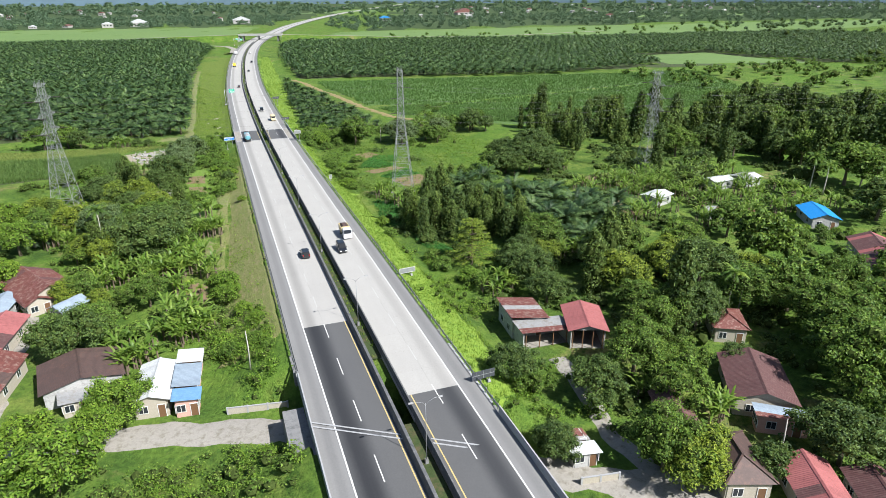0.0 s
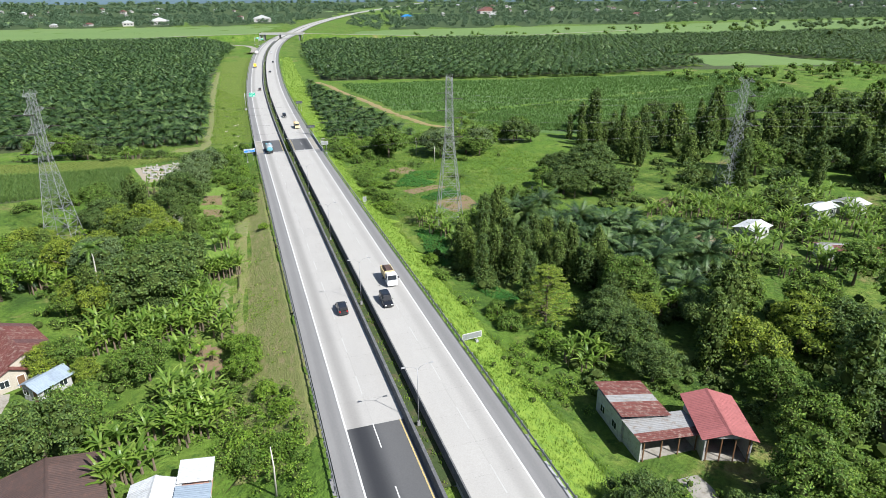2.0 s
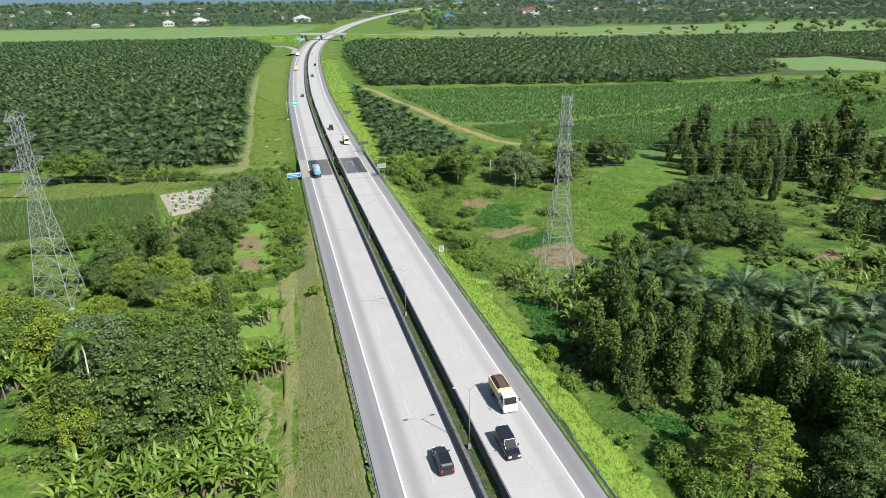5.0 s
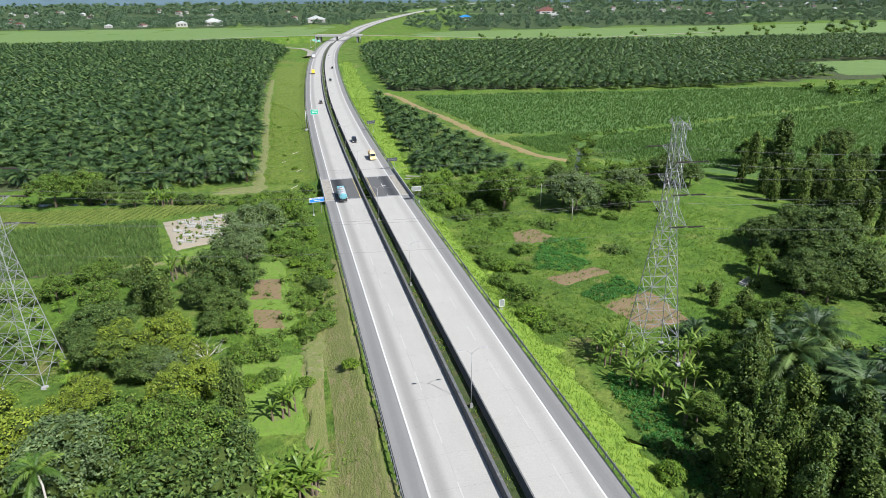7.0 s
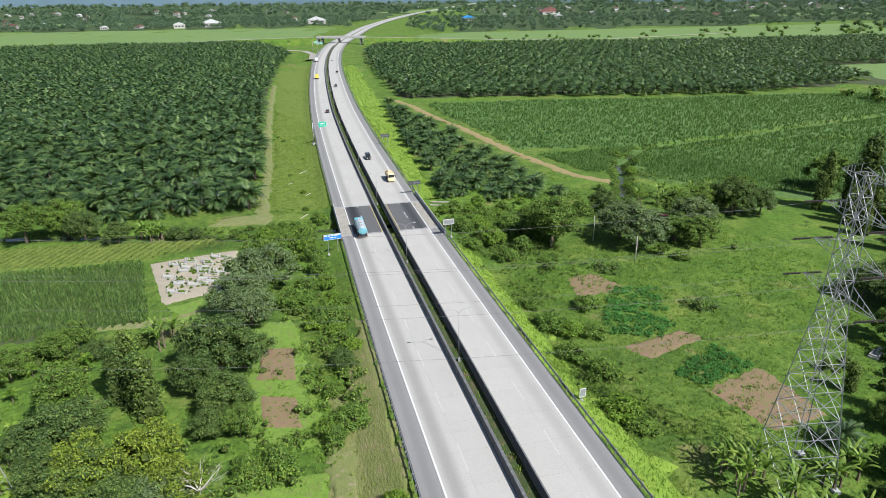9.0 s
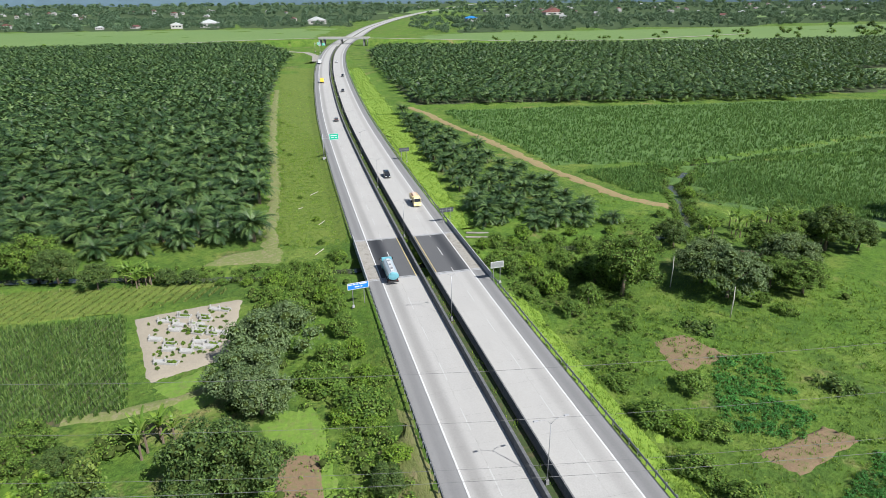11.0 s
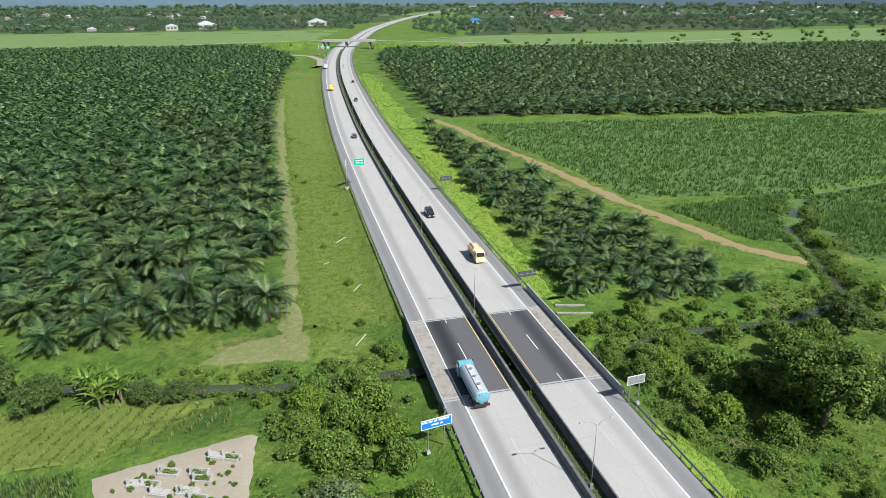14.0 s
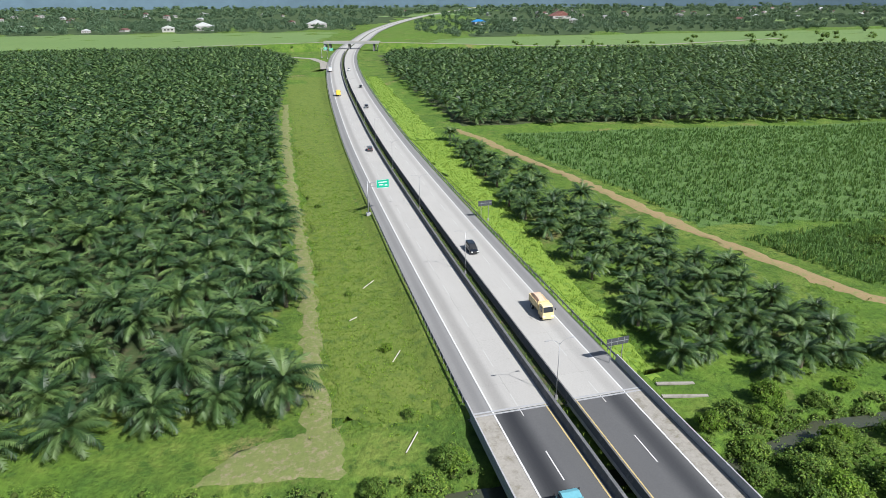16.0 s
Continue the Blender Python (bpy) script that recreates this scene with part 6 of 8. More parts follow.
ribbon("yard_path", [(48, 50), (46.5, 60), (48.5, 70), (49.5, 80)], 1.5, M_STREET, "dusty concrete path to the sheds", "path", lift=0.14)
patch("embankment_apron", (31.4, 52), (35, 50), (33.5, 64), (31.6, 66), M_STREET, "bare grey soil beside the bridge parapet", "bare soil", 8, 8, 0.12)


def fence_wall(x0, y0, x1, y1, mat, label):
    ms = Mesh()
    L, a = math.dist((x0, y0), (x1, y1)), math.degrees(math.atan2(y1 - y0, x1 - x0))
    w = thing("garden_wall", pose(x0, y0, float(ground_z(x0, y0)), 0, 0, a), label, "wall")
    part("panel", Mesh().box((L / 2, 0, 0.45), (L, 0.14, 1.3)), mat, w)
    part("coping", Mesh().box((L / 2, 0, 1.13), (L + 0.1, 0.24, 0.08)), M_PALECONC, w)
    n = max(2, int(L / 2.5))
    for i in range(n + 1):
        part("pillar", Mesh().box((L * i / n, 0.0, 0.52), (0.24, 0.24, 1.46)), M_PALECONC, w)


fence_wall(-3.5, 83.6, 5.0, 82.2, W_CREAM, "low cream plaster wall beside the street")
fence_wall(37.5, 53.0, 42.5, 52.2, W_CREAM, "low pale wall in front of the shack")


# ---------------------------------------------------------------- lattice pylons
M_INSULATOR = plain("dark_brown_porcelain", (0.045, 0.035, 0.035), 0.3)


def pylon(x, y, top, yaw, label):
    gz = float(ground_z(x, y))
    H = top - gz
    p = thing("pylon", pose(x, y, gz, 0, 0, yaw), label, "pylon", "power line pylons")
    half = lambda z: 3.3 - 2.35 * min(1, z / (H * 0.62)) - 0.25 * max(0, (z / H - 0.62) / 0.38)
    levels = [0, H * 0.13, H * 0.25, H * 0.35, H * 0.44, H * 0.52, H * 0.58, H * 0.64, H * 0.70, H * 0.76, H * 0.82, H * 0.88, H * 0.94, H]
    corner = lambda z, k: (half(z) * (1, 1, -1, -1)[k], half(z) * (1, -1, -1, 1)[k], z)
    for k in range(4):
        part("leg", Mesh().tube([corner(z, k) for z in levels], [0.075 if z < H * 0.5 else 0.06 for z in levels], 4), M_PYLON, p)
        part("footing", Mesh().box((corner(0, k)[0], corner(0, k)[1], 0.0), (0.9, 0.9, 0.7), 0, 0.8), M_PALECONC, p)
    for k in range(4):
        ms = Mesh()
        j = (k + 1) % 4
        for i, (a, b) in enumerate(zip(levels, levels[1:])):
            w = 0.055 if a < H * 0.5 else 0.05
            ms.bar(corner(a, k), corner(b, j), w)
            ms.bar(corner(a, j), corner(b, k), w)
            ms.bar(corner(b, k), corner(b, j), w)
            if a < H * 0.45:
                m1 = [(u + v) / 2 for u, v in zip(corner((a + b) / 2, k), corner((a + b) / 2, j))]
                ms.bar(m1, corner((a + b) / 2, k), 0.055)
                ms.bar(m1, corner((a + b) / 2, j), 0.055)
        tagged(part("bracing", ms, M_PYLON, p), kind="stuff")
    for z, L in ((H * 0.64, 4.9), (H * 0.76, 4.5), (H * 0.88, 4.1), (H * 0.985, 2.8)):
        for s in (-1, 1):
            ms = Mesh()
            tip = (s * (half(z) + L), 0, z + 0.25)
            for q in (-1, 1):
                ms.bar((s * half(z), q * half(z), z), tip, 0.055)
                ms.bar((s * half(z), q * half(z), z + 1.5), tip, 0.045)
                for f in (0.25, 0.5, 0.75):
                    lo = [(1 - f) * u + f * v for u, v in zip((s * half(z), q * half(z), z), tip)]
                    hi = [(1 - f) * u + f * v for u, v in zip((s * half(z), q * half(z), z + 1.5), tip)]
                    ms.bar(lo, hi, 0.045)
            arm = part("cross_arm", ms, M_PYLON, p)
            if z < H * 0.95:
                ins = Mesh()
                for q in (-1, 1):
                    for d in range(12):
                        ins.bar((tip[0], q * (0.3 + d * 0.17), tip[2] - 0.1), (tip[0], q * (0.38 + d * 0.17), tip[2] - 0.1), 0.28, 0.22, 6)
                    ins.bar((tip[0], 0, tip[2]), (tip[0], q * 2.5, tip[2] - 0.15), 0.06)
                part("insulator", ins, M_INSULATOR, arm, "dark brown insulator strings")
    return p


PYLONS = [(-42.0, 199.0, 30.4, 77.0), (52.3, 180.4, 32.0, 81.0), (139.0, 176.5, 28.2, 86.0)]
for px, py, pt, pa in PYLONS:
    pylon(px, py, pt, pa, "tall pale steel lattice power pylon in the greenery")


def cables():
    line = [(-150, 214, 32.0, 80.0)] + PYLONS + [(260, 168, 27.0, 86.0)]
    for f, off in ((0.64, 5.9), (0.76, 5.5), (0.88, 5.0)):
        for s in (-1, 1):
            ms = Mesh()
            ends = []
            for ax, ay, at, aa in line:
                H = at - float(ground_z(ax, ay))
                ends.append((ax + s * off * math.cos(radians(aa)), ay + s * off * math.sin(radians(aa)), at - H * (1 - f) + 0.1))
            pts = []
            for p, q in zip(ends, ends[1:]):
                for i in range(12):
                    u = i / 12
                    pts.append((p[0] + (q[0] - p[0]) * u, p[1] + (q[1] - p[1]) * u, p[2] + (q[2] - p[2]) * u - 8.0 * u * (1 - u)))
            ms.tube(pts + [ends[-1]], [0.012] * (len(pts) + 1), 3)
            tagged(new("power_cable", ms.data("power_cable", M_CHASSIS_GREY)), "thin sagging power cable strung between the pylons", "cable", "power cables")


M_CHASSIS_GREY = plain("dark_cable", (0.10, 0.10, 0.10), 0.6)
cables()


# ---------------------------------------------------------------- signs
M_BLUE = plain("blue_sign_sheet", (0.015, 0.16, 0.55), 0.4)
M_GREEN = plain("green_sign_sheet", (0.0, 0.32, 0.20), 0.4)
M_SIGNBACK = surface("dark_sign_back", (0.05, 0.055, 0.065), (0.08, 0.085, 0.095), 1, 6, 0.6, 0.2, relief=0.05)
M_SIGNGREY = surface("grey_sign_back", (0.30, 0.31, 0.31), (0.24, 0.25, 0.25), 1, 6, 0.5, 0.3, relief=0.05)


def board_sign(x, y, z, w, h, yaw, mat, label, legs=2, posts=2.6, bars=(), frame_mat=None, grid_back=False, name="road_sign"):
    """A flat board on posts; z is the board's lower edge; it faces local -y."""
    s = thing(name, pose(x, y, 0, 0, 0, yaw), label, "road sign")
    part("board", Mesh().box((0, 0, z + h / 2), (w, 0.06, h)), mat, s)
    fr = Mesh()
    for dx in (-w / 2, w / 2):
        fr.box((dx, 0, z + h / 2), (0.08, 0.10, h + 0.08))
    for dz in (0, h):
        fr.box((0, 0, z + dz), (w, 0.10, 0.08))
    part("rim", fr, frame_mat or M_FRAME, s)
    gz = float(ground_z(x, y))
    for i in range(legs):
        dx = (i - (legs - 1) / 2) * w * 0.55
        part("post", Mesh().tube([(dx, 0.1, gz - 0.3), (dx, 0.1, z + h * 0.9)], [0.07, 0.07], 8), M_STEEL, s)
        part("footing", Mesh().box((dx, 0.1, gz + 0.05), (0.5, 0.5, 0.4), 0, 0.8), M_PALECONC, s)
    if grid_back:
        for q in (-0.25, 0.0, 0.25):
            part("stiffener", Mesh().box((w * q * 1.2, -0.05, z + h / 2), (0.05, 0.05, h)), M_SIGNGREY, s)
        part("stiffener", Mesh().box((0, -0.055, z + h / 2), (w, 0.05, 0.05)), M_SIGNGREY, s)
    for bx, bz, bw, bh in bars:
        part("lettering_bar", Mesh().box((bx, -0.045, z + bz), (bw, 0.02, bh)), M_FRAME, s, "white lettering bar")
    return s


WORDS = [(-1.55, 0.95, 0.75, 0.24), (-0.75, 0.95, 0.5, 0.24), (-0.1, 0.95, 0.35, 0.24), (0.95, 0.95, 1.35, 0.24), (-0.2, 0.45, 0.9, 0.22), (0.65, 0.45, 0.35, 0.22)]
board_sign(5.4, 266.5, -2.0, 3.9, 1.2, 8, M_BLUE, "blue road sign with two rows of white lettering", bars=WORDS)
board_sign(32.2, 304.5, -1.9, 3.5, 1.05, 4, M_SIGNBACK, "dark back of a wide road sign on two posts", grid_back=True, frame_mat=M_SIGNBACK)
board_sign(32.6, 267.6, -1.4, 2.6, 1.2, 4, M_SIGNGREY, "grey back of a road sign on two posts", grid_back=True)
board_sign(32.0, 71.5, 0.4, 3.6, 1.25, 4, M_SIGNBACK, "dark back of a wide road sign on two posts", grid_back=True, frame_mat=M_SIGNBACK)
board_sign(33.6, 114.4, -1.0, 3.4, 1.0, 6, M_SIGNGREY, "pale back of a wide road sign on two posts", grid_back=True)
board_sign(33.4, 198.5, -3.0, 0.9, 1.3, 4, M_SIGNGREY, "small pale sign beside the guardrail", legs=1)
board_sign(35.0, 372.0, -2.0, 3.4, 1.2, 4, M_SIGNBACK, "dark back of a road sign on two posts", grid_back=True, frame_mat=M_SIGNBACK)


def cantilever(x, y, label):
    s = thing("direction_sign", pose(x, y, float(road_z(y)), 0, 0, 6), label, "road sign")
    part("mast", Mesh().tube([(0, 0, -0.8), (0, 0, 8.2)], [0.17, 0.13], 8), M_STEEL, s, smooth=True)
    arm = part("arm", Mesh().bar((0, 0, 7.6), (5.4, 0, 7.6), 0.14).bar((0, 0, 6.7), (5.4, 0, 6.7), 0.14).bar((0.9, 0, 6.7), (0.9, 0, 7.6), 0.1), M_STEEL, s)
    b = part("board", Mesh().box((3.9, -0.12, 7.15), (3.2, 0.08, 2.1)), M_GREEN, s, "green direction board")
    part("border", Mesh().box((3.9, -0.17, 8.16), (3.2, 0.02, 0.07)).box((3.9, -0.17, 6.14), (3.2, 0.02, 0.07)).box((2.34, -0.17, 7.15), (0.07, 0.02, 2.0)).box((5.46, -0.17, 7.15), (0.07, 0.02, 2.0)), M_FRAME, b)
    for bx, bz, bw in ((3.9, 7.55, 2.2), (3.5, 6.9, 1.0), (4.7, 6.75, 0.7)):
        part("lettering_bar", Mesh().box((bx, -0.175, bz), (bw, 0.02, 0.28)), M_FRAME, b, "white lettering bar")
    part("footing", Mesh().box((0, 0, -0.4), (1.1, 1.1, 1.0)), M_PALECONC, s)


cantilever(float(road_x(383)) - 13.2, 383.0, "green direction sign hanging from a steel cantilever mast")
cantilever(float(road_x(835)) - 14.5, 835.0, "green direction sign before the exit")
cantilever(float(road_x(850)) - 20.5, 850.0, "green direction sign at the exit ramp")


# ---------------------------------------------------------------- vehicles
M_TYRE = plain("black_rubber", (0.02, 0.02, 0.02), 0.85)
M_RIM = plain("grey_wheel_metal", (0.45, 0.45, 0.46), 0.35, 0.8)
M_CARGLASS = plain("tinted_car_glass", (0.012, 0.014, 0.016), 0.05, 0, 0.5)
M_CHROME = plain("bright_metal_trim", (0.65, 0.65, 0.66), 0.2, 0.9)
M_RED = plain("red_tail_lamp", (0.4, 0.015, 0.015), 0.25)
M_CLEAR = plain("clear_headlamp", (0.75, 0.75, 0.72), 0.15)
M_CHASSIS = plain("black_chassis", (0.025, 0.025, 0.025), 0.7)


def wheel(parent, x, y, r, w):
    ty = Mesh().bar((x - w / 2, y, r), (x + w / 2, y, r), 2 * r, 2 * r, 14)
    t = part("wheel", ty, M_TYRE, parent, smooth=False)
    part("rim", Mesh().bar((x - w / 2 - 0.01, y, r), (x + w / 2 + 0.01, y, r), 1.15 * r, 1.15 * r, 10), M_RIM, t)


def loft(rows):
    """Cross-sections (y, half-width bottom, half-width top, z bottom, z top) joined along y."""
    V, F = [], []
    for y, wb, wt, z0, z1 in rows:
        zm = z0 + (z1 - z0) * 0.55
        V += [(-wb, y, z0), (-wb, y, zm), (-wt, y, z1), (wt, y, z1), (wb, y, zm), (wb, y, z0)]
    n = len(rows)
    for i in range(n - 1):
        for j in range(6):
            a, b = i * 6 + j, i * 6 + (j + 1) % 6
            F.append((a, b, b + 6, a + 6))
    F += [tuple(range(6)), tuple(range((n - 1) * 6, n * 6))[::-1]]
    return V, F


def car(paint, label, L=4.5, W=1.78, H=1.75, tall=True):
    """A car that faces +y."""
    c = thing("car", Matrix.Identity(4), label, "car")
    h, w = L / 2, W / 2
    V, F = loft([(-h, w * 0.86, w * 0.8, 0.38, 0.95), (-h + 0.15, w, w * 0.93, 0.28, 1.02), (-h * 0.3, w, w * 0.95, 0.26, 1.02), (h * 0.25, w, w * 0.95, 0.26, 1.02), (h * 0.5, w, w * 0.93, 0.26, 0.98), (h - 0.25, w * 0.96, w * 0.86, 0.28, 0.84), (h, w * 0.84, w * 0.72, 0.36, 0.70)])
    body = part("body", raw("body", V, F, paint), None, c)
    bev = body.modifiers.new("bevel", "BEVEL")
    bev.width, bev.segments = 0.05, 2
    back = -h + 0.1 if tall else -h + 0.55
    V, F = loft([(back, w * 0.88, w * 0.72, 0.98, H - 0.22), (back + 0.25, w * 0.91, w * 0.76, 1.0, H - 0.02), (0.1, w * 0.92, w * 0.77, 1.0, H), (h * 0.2, w * 0.91, w * 0.75, 1.0, H - 0.08), (h * 0.52, w * 0.88, w * 0.80, 0.95, 1.02)])
    cab = part("cabin", raw("cabin", V, F, paint), None, c)
    b2 = cab.modifiers.new("bevel", "BEVEL")
    b2.width, b2.segments = 0.04, 2
    y0, y1 = h * 0.22, h * 0.50
    part("windscreen", Mesh().add([(-w * 0.76, y1, 1.03), (w * 0.76, y1, 1.03), (w * 0.68, y0 + 0.02, H - 0.10), (-w * 0.68, y0 + 0.02, H - 0.10), (-w * 0.76, y1 + 0.04, 1.05), (w * 0.76, y1 + 0.04, 1.05), (w * 0.68, y0 + 0.06, H - 0.08), (-w * 0.68, y0 + 0.06, H - 0.08)], [(4, 5, 6, 7), (0, 3, 2, 1), (0, 1, 5, 4), (1, 2, 6, 5), (2, 3, 7, 6), (3, 0, 4, 7)]), M_CARGLASS, c)
    part("rear_window", Mesh().box((0, back - 0.01, (1.0 + H) / 2 - 0.05), (W * 0.70, 0.05, (H - 1.0) * 0.55)), M_CARGLASS, c)
    for s in (-1, 1):
        for ya, yb in ((back + 0.3, -h * 0.12), (-h * 0.08, h * 0.26)):
            part("side_window", Mesh().add([(s * w * 0.925, ya, 1.06), (s * w * 0.925, yb, 1.06), (s * w * 0.80, yb - 0.05, H - 0.16), (s * w * 0.80, ya + 0.05, H - 0.16), (s * w * 0.86, ya, 1.06), (s * w * 0.86, yb, 1.06), (s * w * 0.74, yb - 0.05, H - 0.16), (s * w * 0.74, ya + 0.05, H - 0.16)], [(0, 1, 2, 3), (7, 6, 5, 4), (0, 4, 5, 1), (1, 5, 6, 2), (2, 6, 7, 3), (3, 7, 4, 0)]), M_CARGLASS, c)
        for yy in (-h * 0.60, h * 0.62):
            wheel(c, s * (w - 0.11), yy, 0.33, 0.22)
        part("headlight", Mesh().box((s * w * 0.62, h - 0.06, 0.66), (0.36, 0.16, 0.16)), M_CLEAR, c)
        part("tail_light", Mesh().box((s * w * 0.72, -h + 0.03, 0.88), (0.2, 0.12, 0.28)), M_RED, c)
        part("mirror", Mesh().box((s * (w + 0.08), h * 0.36, 1.08), (0.2, 0.12, 0.14)), paint, c)
    part("bumper", Mesh().box((0, h - 0.03, 0.42), (W * 0.8, 0.14, 0.2)), M_CHASSIS, c)
    part("bumper", Mesh().box((0, -h + 0.02, 0.45), (W * 0.8, 0.14, 0.22)), M_CHASSIS, c)
    return c


def truck(cab_paint, bed_mat, label, kind="box", L=7.5, W=2.2, load=None):
    """A rigid truck that faces +y: kind box, tank or open bed."""
    t = thing("truck", Matrix.Identity(4), label, "truck")
    h, w = L / 2, W / 2
    part("chassis", Mesh().box((-0.4, 0, 0.72), (0.16, L - 0.6, 0.26)).box((0.4, 0, 0.72), (0.16, L - 0.6, 0.26)), M_CHASSIS, t)
    V, F = loft([(h - 1.75, w * 0.96, w * 0.90, 0.62, 2.45), (h - 0.9, w * 0.98, w * 0.90, 0.55, 2.62), (h - 0.35, w * 0.98, w * 0.88, 0.5, 2.45), (h, w * 0.95, w * 0.90, 0.5, 1.5)])
    cab = part("cab", raw("cab", V, F, cab_paint), None, t)
    bv = cab.modifiers.new("bevel", "BEVEL")
    bv.width, bv.segments = 0.06, 2
    part("windscreen", Mesh().add([(-w * 0.84, h - 0.02, 1.55), (w * 0.84, h - 0.02, 1.55), (w * 0.80, h - 0.31, 2.36), (-w * 0.80, h - 0.31, 2.36), (-w * 0.84, h + 0.03, 1.56), (w * 0.84, h + 0.03, 1.56), (w * 0.80, h - 0.26, 2.37), (-w * 0.80, h - 0.26, 2.37)], [(4, 5, 6, 7), (0, 3, 2, 1), (0, 1, 5, 4), (1, 2, 6, 5), (2, 3, 7, 6), (3, 0, 4, 7)]), M_CARGLASS, t)
    for s in (-1, 1):
        part("side_window", Mesh().box((s * w * 0.955, h - 0.85, 1.95), (0.06, 0.85, 0.6)), M_CARGLASS, t)
        part("headlight", Mesh().box((s * w * 0.72, h + 0.01, 0.85), (0.38, 0.1, 0.2)), M_CLEAR, t)
        part("mirror", Mesh().bar((s * w, h - 0.2, 2.1), (s * (w + 0.25), h - 0.1, 2.1), 0.04).box((s * (w + 0.25), h - 0.1, 1.95), (0.18, 0.06, 0.4)), M_CHASSIS, t)
        part("tail_light", Mesh().box((s * w * 0.7, -h - 0.02, 0.85), (0.25, 0.06, 0.14)), M_RED, t)
        for yy in (h - 1.0, -h + 1.4) + ((-h + 2.55,) if L > 8.5 else ()):
            wheel(t, s * (w - 0.2), yy, 0.48, 0.32)
    part("bumper", Mesh().box((0, h + 0.02, 0.55), (W * 0.96, 0.18, 0.28)), cab_paint, t)
    bl = L - 2.0
    yc = -h + bl / 2
    if kind == "tank":
        prof = [(math.cos(a) * w * 0.96, 1.95 + math.sin(a) * 0.86) for a in [2 * math.pi * k / 20 for k in range(20)]]
        V, F = [], []
        ys = [(-h - 0.12, 0.82), (-h, 0.97), (-h + 0.12, 1.0), (yc, 1.0), (-h + bl - 0.15, 1.0), (-h + bl, 0.95)]
        for y, k in ys:
            V += [(px * k, y, 1.95 + (pz - 1.95) * k) for px, pz in prof]
        for i in range(len(ys) - 1):
            F += [(i * 20 + j, i * 20 + (j + 1) % 20, (i + 1) * 20 + (j + 1) % 20, (i + 1) * 20 + j) for j in range(20)]
        F += [tuple(range(20)), tuple(range(100, 120))[::-1]]
        tank = part("tank", raw("tank", V, F, bed_mat), None, t, "pale grey oval tank")
        part("tank_end", raw("tank_end", [(px * 0.98 * (0.5 if k else 1), -h - (0.24 if k else 0.13), 1.95 + (pz - 1.95) * 0.98 * (0.5 if k else 1)) for k in (0, 1) for px, pz in prof], [(j, (j + 1) % 20, 20 + (j + 1) % 20, 20 + j) for j in range(20)] + [tuple(range(20, 40))], cab_paint), None, t, "turquoise rear end of the tank")
        part("walkway", Mesh().box((0, yc, 2.84), (0.75, bl * 0.86, 0.05)), T_WHITE, tank)
        for k in range(3):
            part("hatch", Mesh().bar((0, yc + (k - 1) * bl * 0.27, 2.84), (0, yc + (k - 1) * bl * 0.27, 3.0), 0.55, 0.5, 12), M_STEEL, tank)
        for s in (-1, 1):
            part("side_band", Mesh().box((s * w * 0.97, yc, 1.55), (0.05, bl * 0.96, 0.4)), cab_paint, tank)
        part("rear_frame", Mesh().box((0, -h - 0.1, 0.75), (W * 0.92, 0.2, 0.3)).bar((-w * 0.8, -h - 0.2, 0.9), (-w * 0.8, -h - 0.2, 2.6), 0.05).bar((-w * 0.45, -h - 0.2, 0.9), (-w * 0.45, -h - 0.2, 2.6), 0.05), M_CHASSIS, t)
    elif kind == "box":
        bx = part("cargo_box", Mesh().box((0, yc, 2.0), (W, bl - 0.15, 2.2)), bed_mat, t)
        b3 = bx.modifiers.new("bevel", "BEVEL")
        b3.width = 0.05
    else:
        part("bed_floor", Mesh().box((0, yc, 1.05), (W, bl - 0.15, 0.14)), M_CHASSIS, t)
        for s in (-1, 1):
            part("side_board", Mesh().box((s * (w - 0.04), yc, 1.7), (0.08, bl - 0.15, 1.2)), bed_mat, t)
            for k in range(5):
                part("stake", Mesh().box((s * (w + 0.02), yc + (k - 2) * bl * 0.22, 1.7), (0.07, 0.09, 1.25)), bed_mat, t)
        part("tail_board", Mesh().box((0, -h + 0.08, 1.7), (W - 0.1, 0.08, 1.2)), bed_mat, t)
        part("head_board", Mesh().box((0, -h + bl - 0.2, 1.85), (W - 0.1, 0.08, 1.5)), bed_mat, t)
        if load:
            V, F = loft([(-h + 0.15, w * 0.9, w * 0.6, 1.1, 2.35), (yc - 0.8, w * 0.9, w * 0.55, 1.1, 2.75), (yc + 0.6, w * 0.9, w * 0.5, 1.1, 2.65), (-h + bl - 0.3, w * 0.9, w * 0.6, 1.1, 2.45)])
            part("covered_load", raw("covered_load", V, F, load), None, t, "load under a pale tarpaulin")
    return t


P_BLACK = plain("black_car_paint", (0.012, 0.013, 0.016), 0.25, 0.0, 0.6)
P_WHITE = plain("white_car_paint", (0.55, 0.55, 0.55), 0.3, 0.0, 0.5)
P_GREY = plain("dark_grey_car_paint", (0.07, 0.07, 0.075), 0.3, 0.2, 0.5)
P_YELLOW = plain("yellow_truck_paint", (0.72, 0.50, 0.05), 0.4, 0.0, 0.3)
P_TURQ = plain("turquoise_truck_paint", (0.12, 0.31, 0.36), 0.4, 0.0, 0.3)
P_CREAM = plain("cream_truck_paint", (0.62, 0.50, 0.26), 0.4, 0.0, 0.3)
P_TANK = plain("pale_grey_tank_paint", (0.36, 0.41, 0.44), 0.35, 0.1, 0.3)
M_TARP = surface("pale_orange_tarpaulin", (0.62, 0.42, 0.30), (0.52, 0.35, 0.25), 1.5, 7, 0.8, relief=0.3)


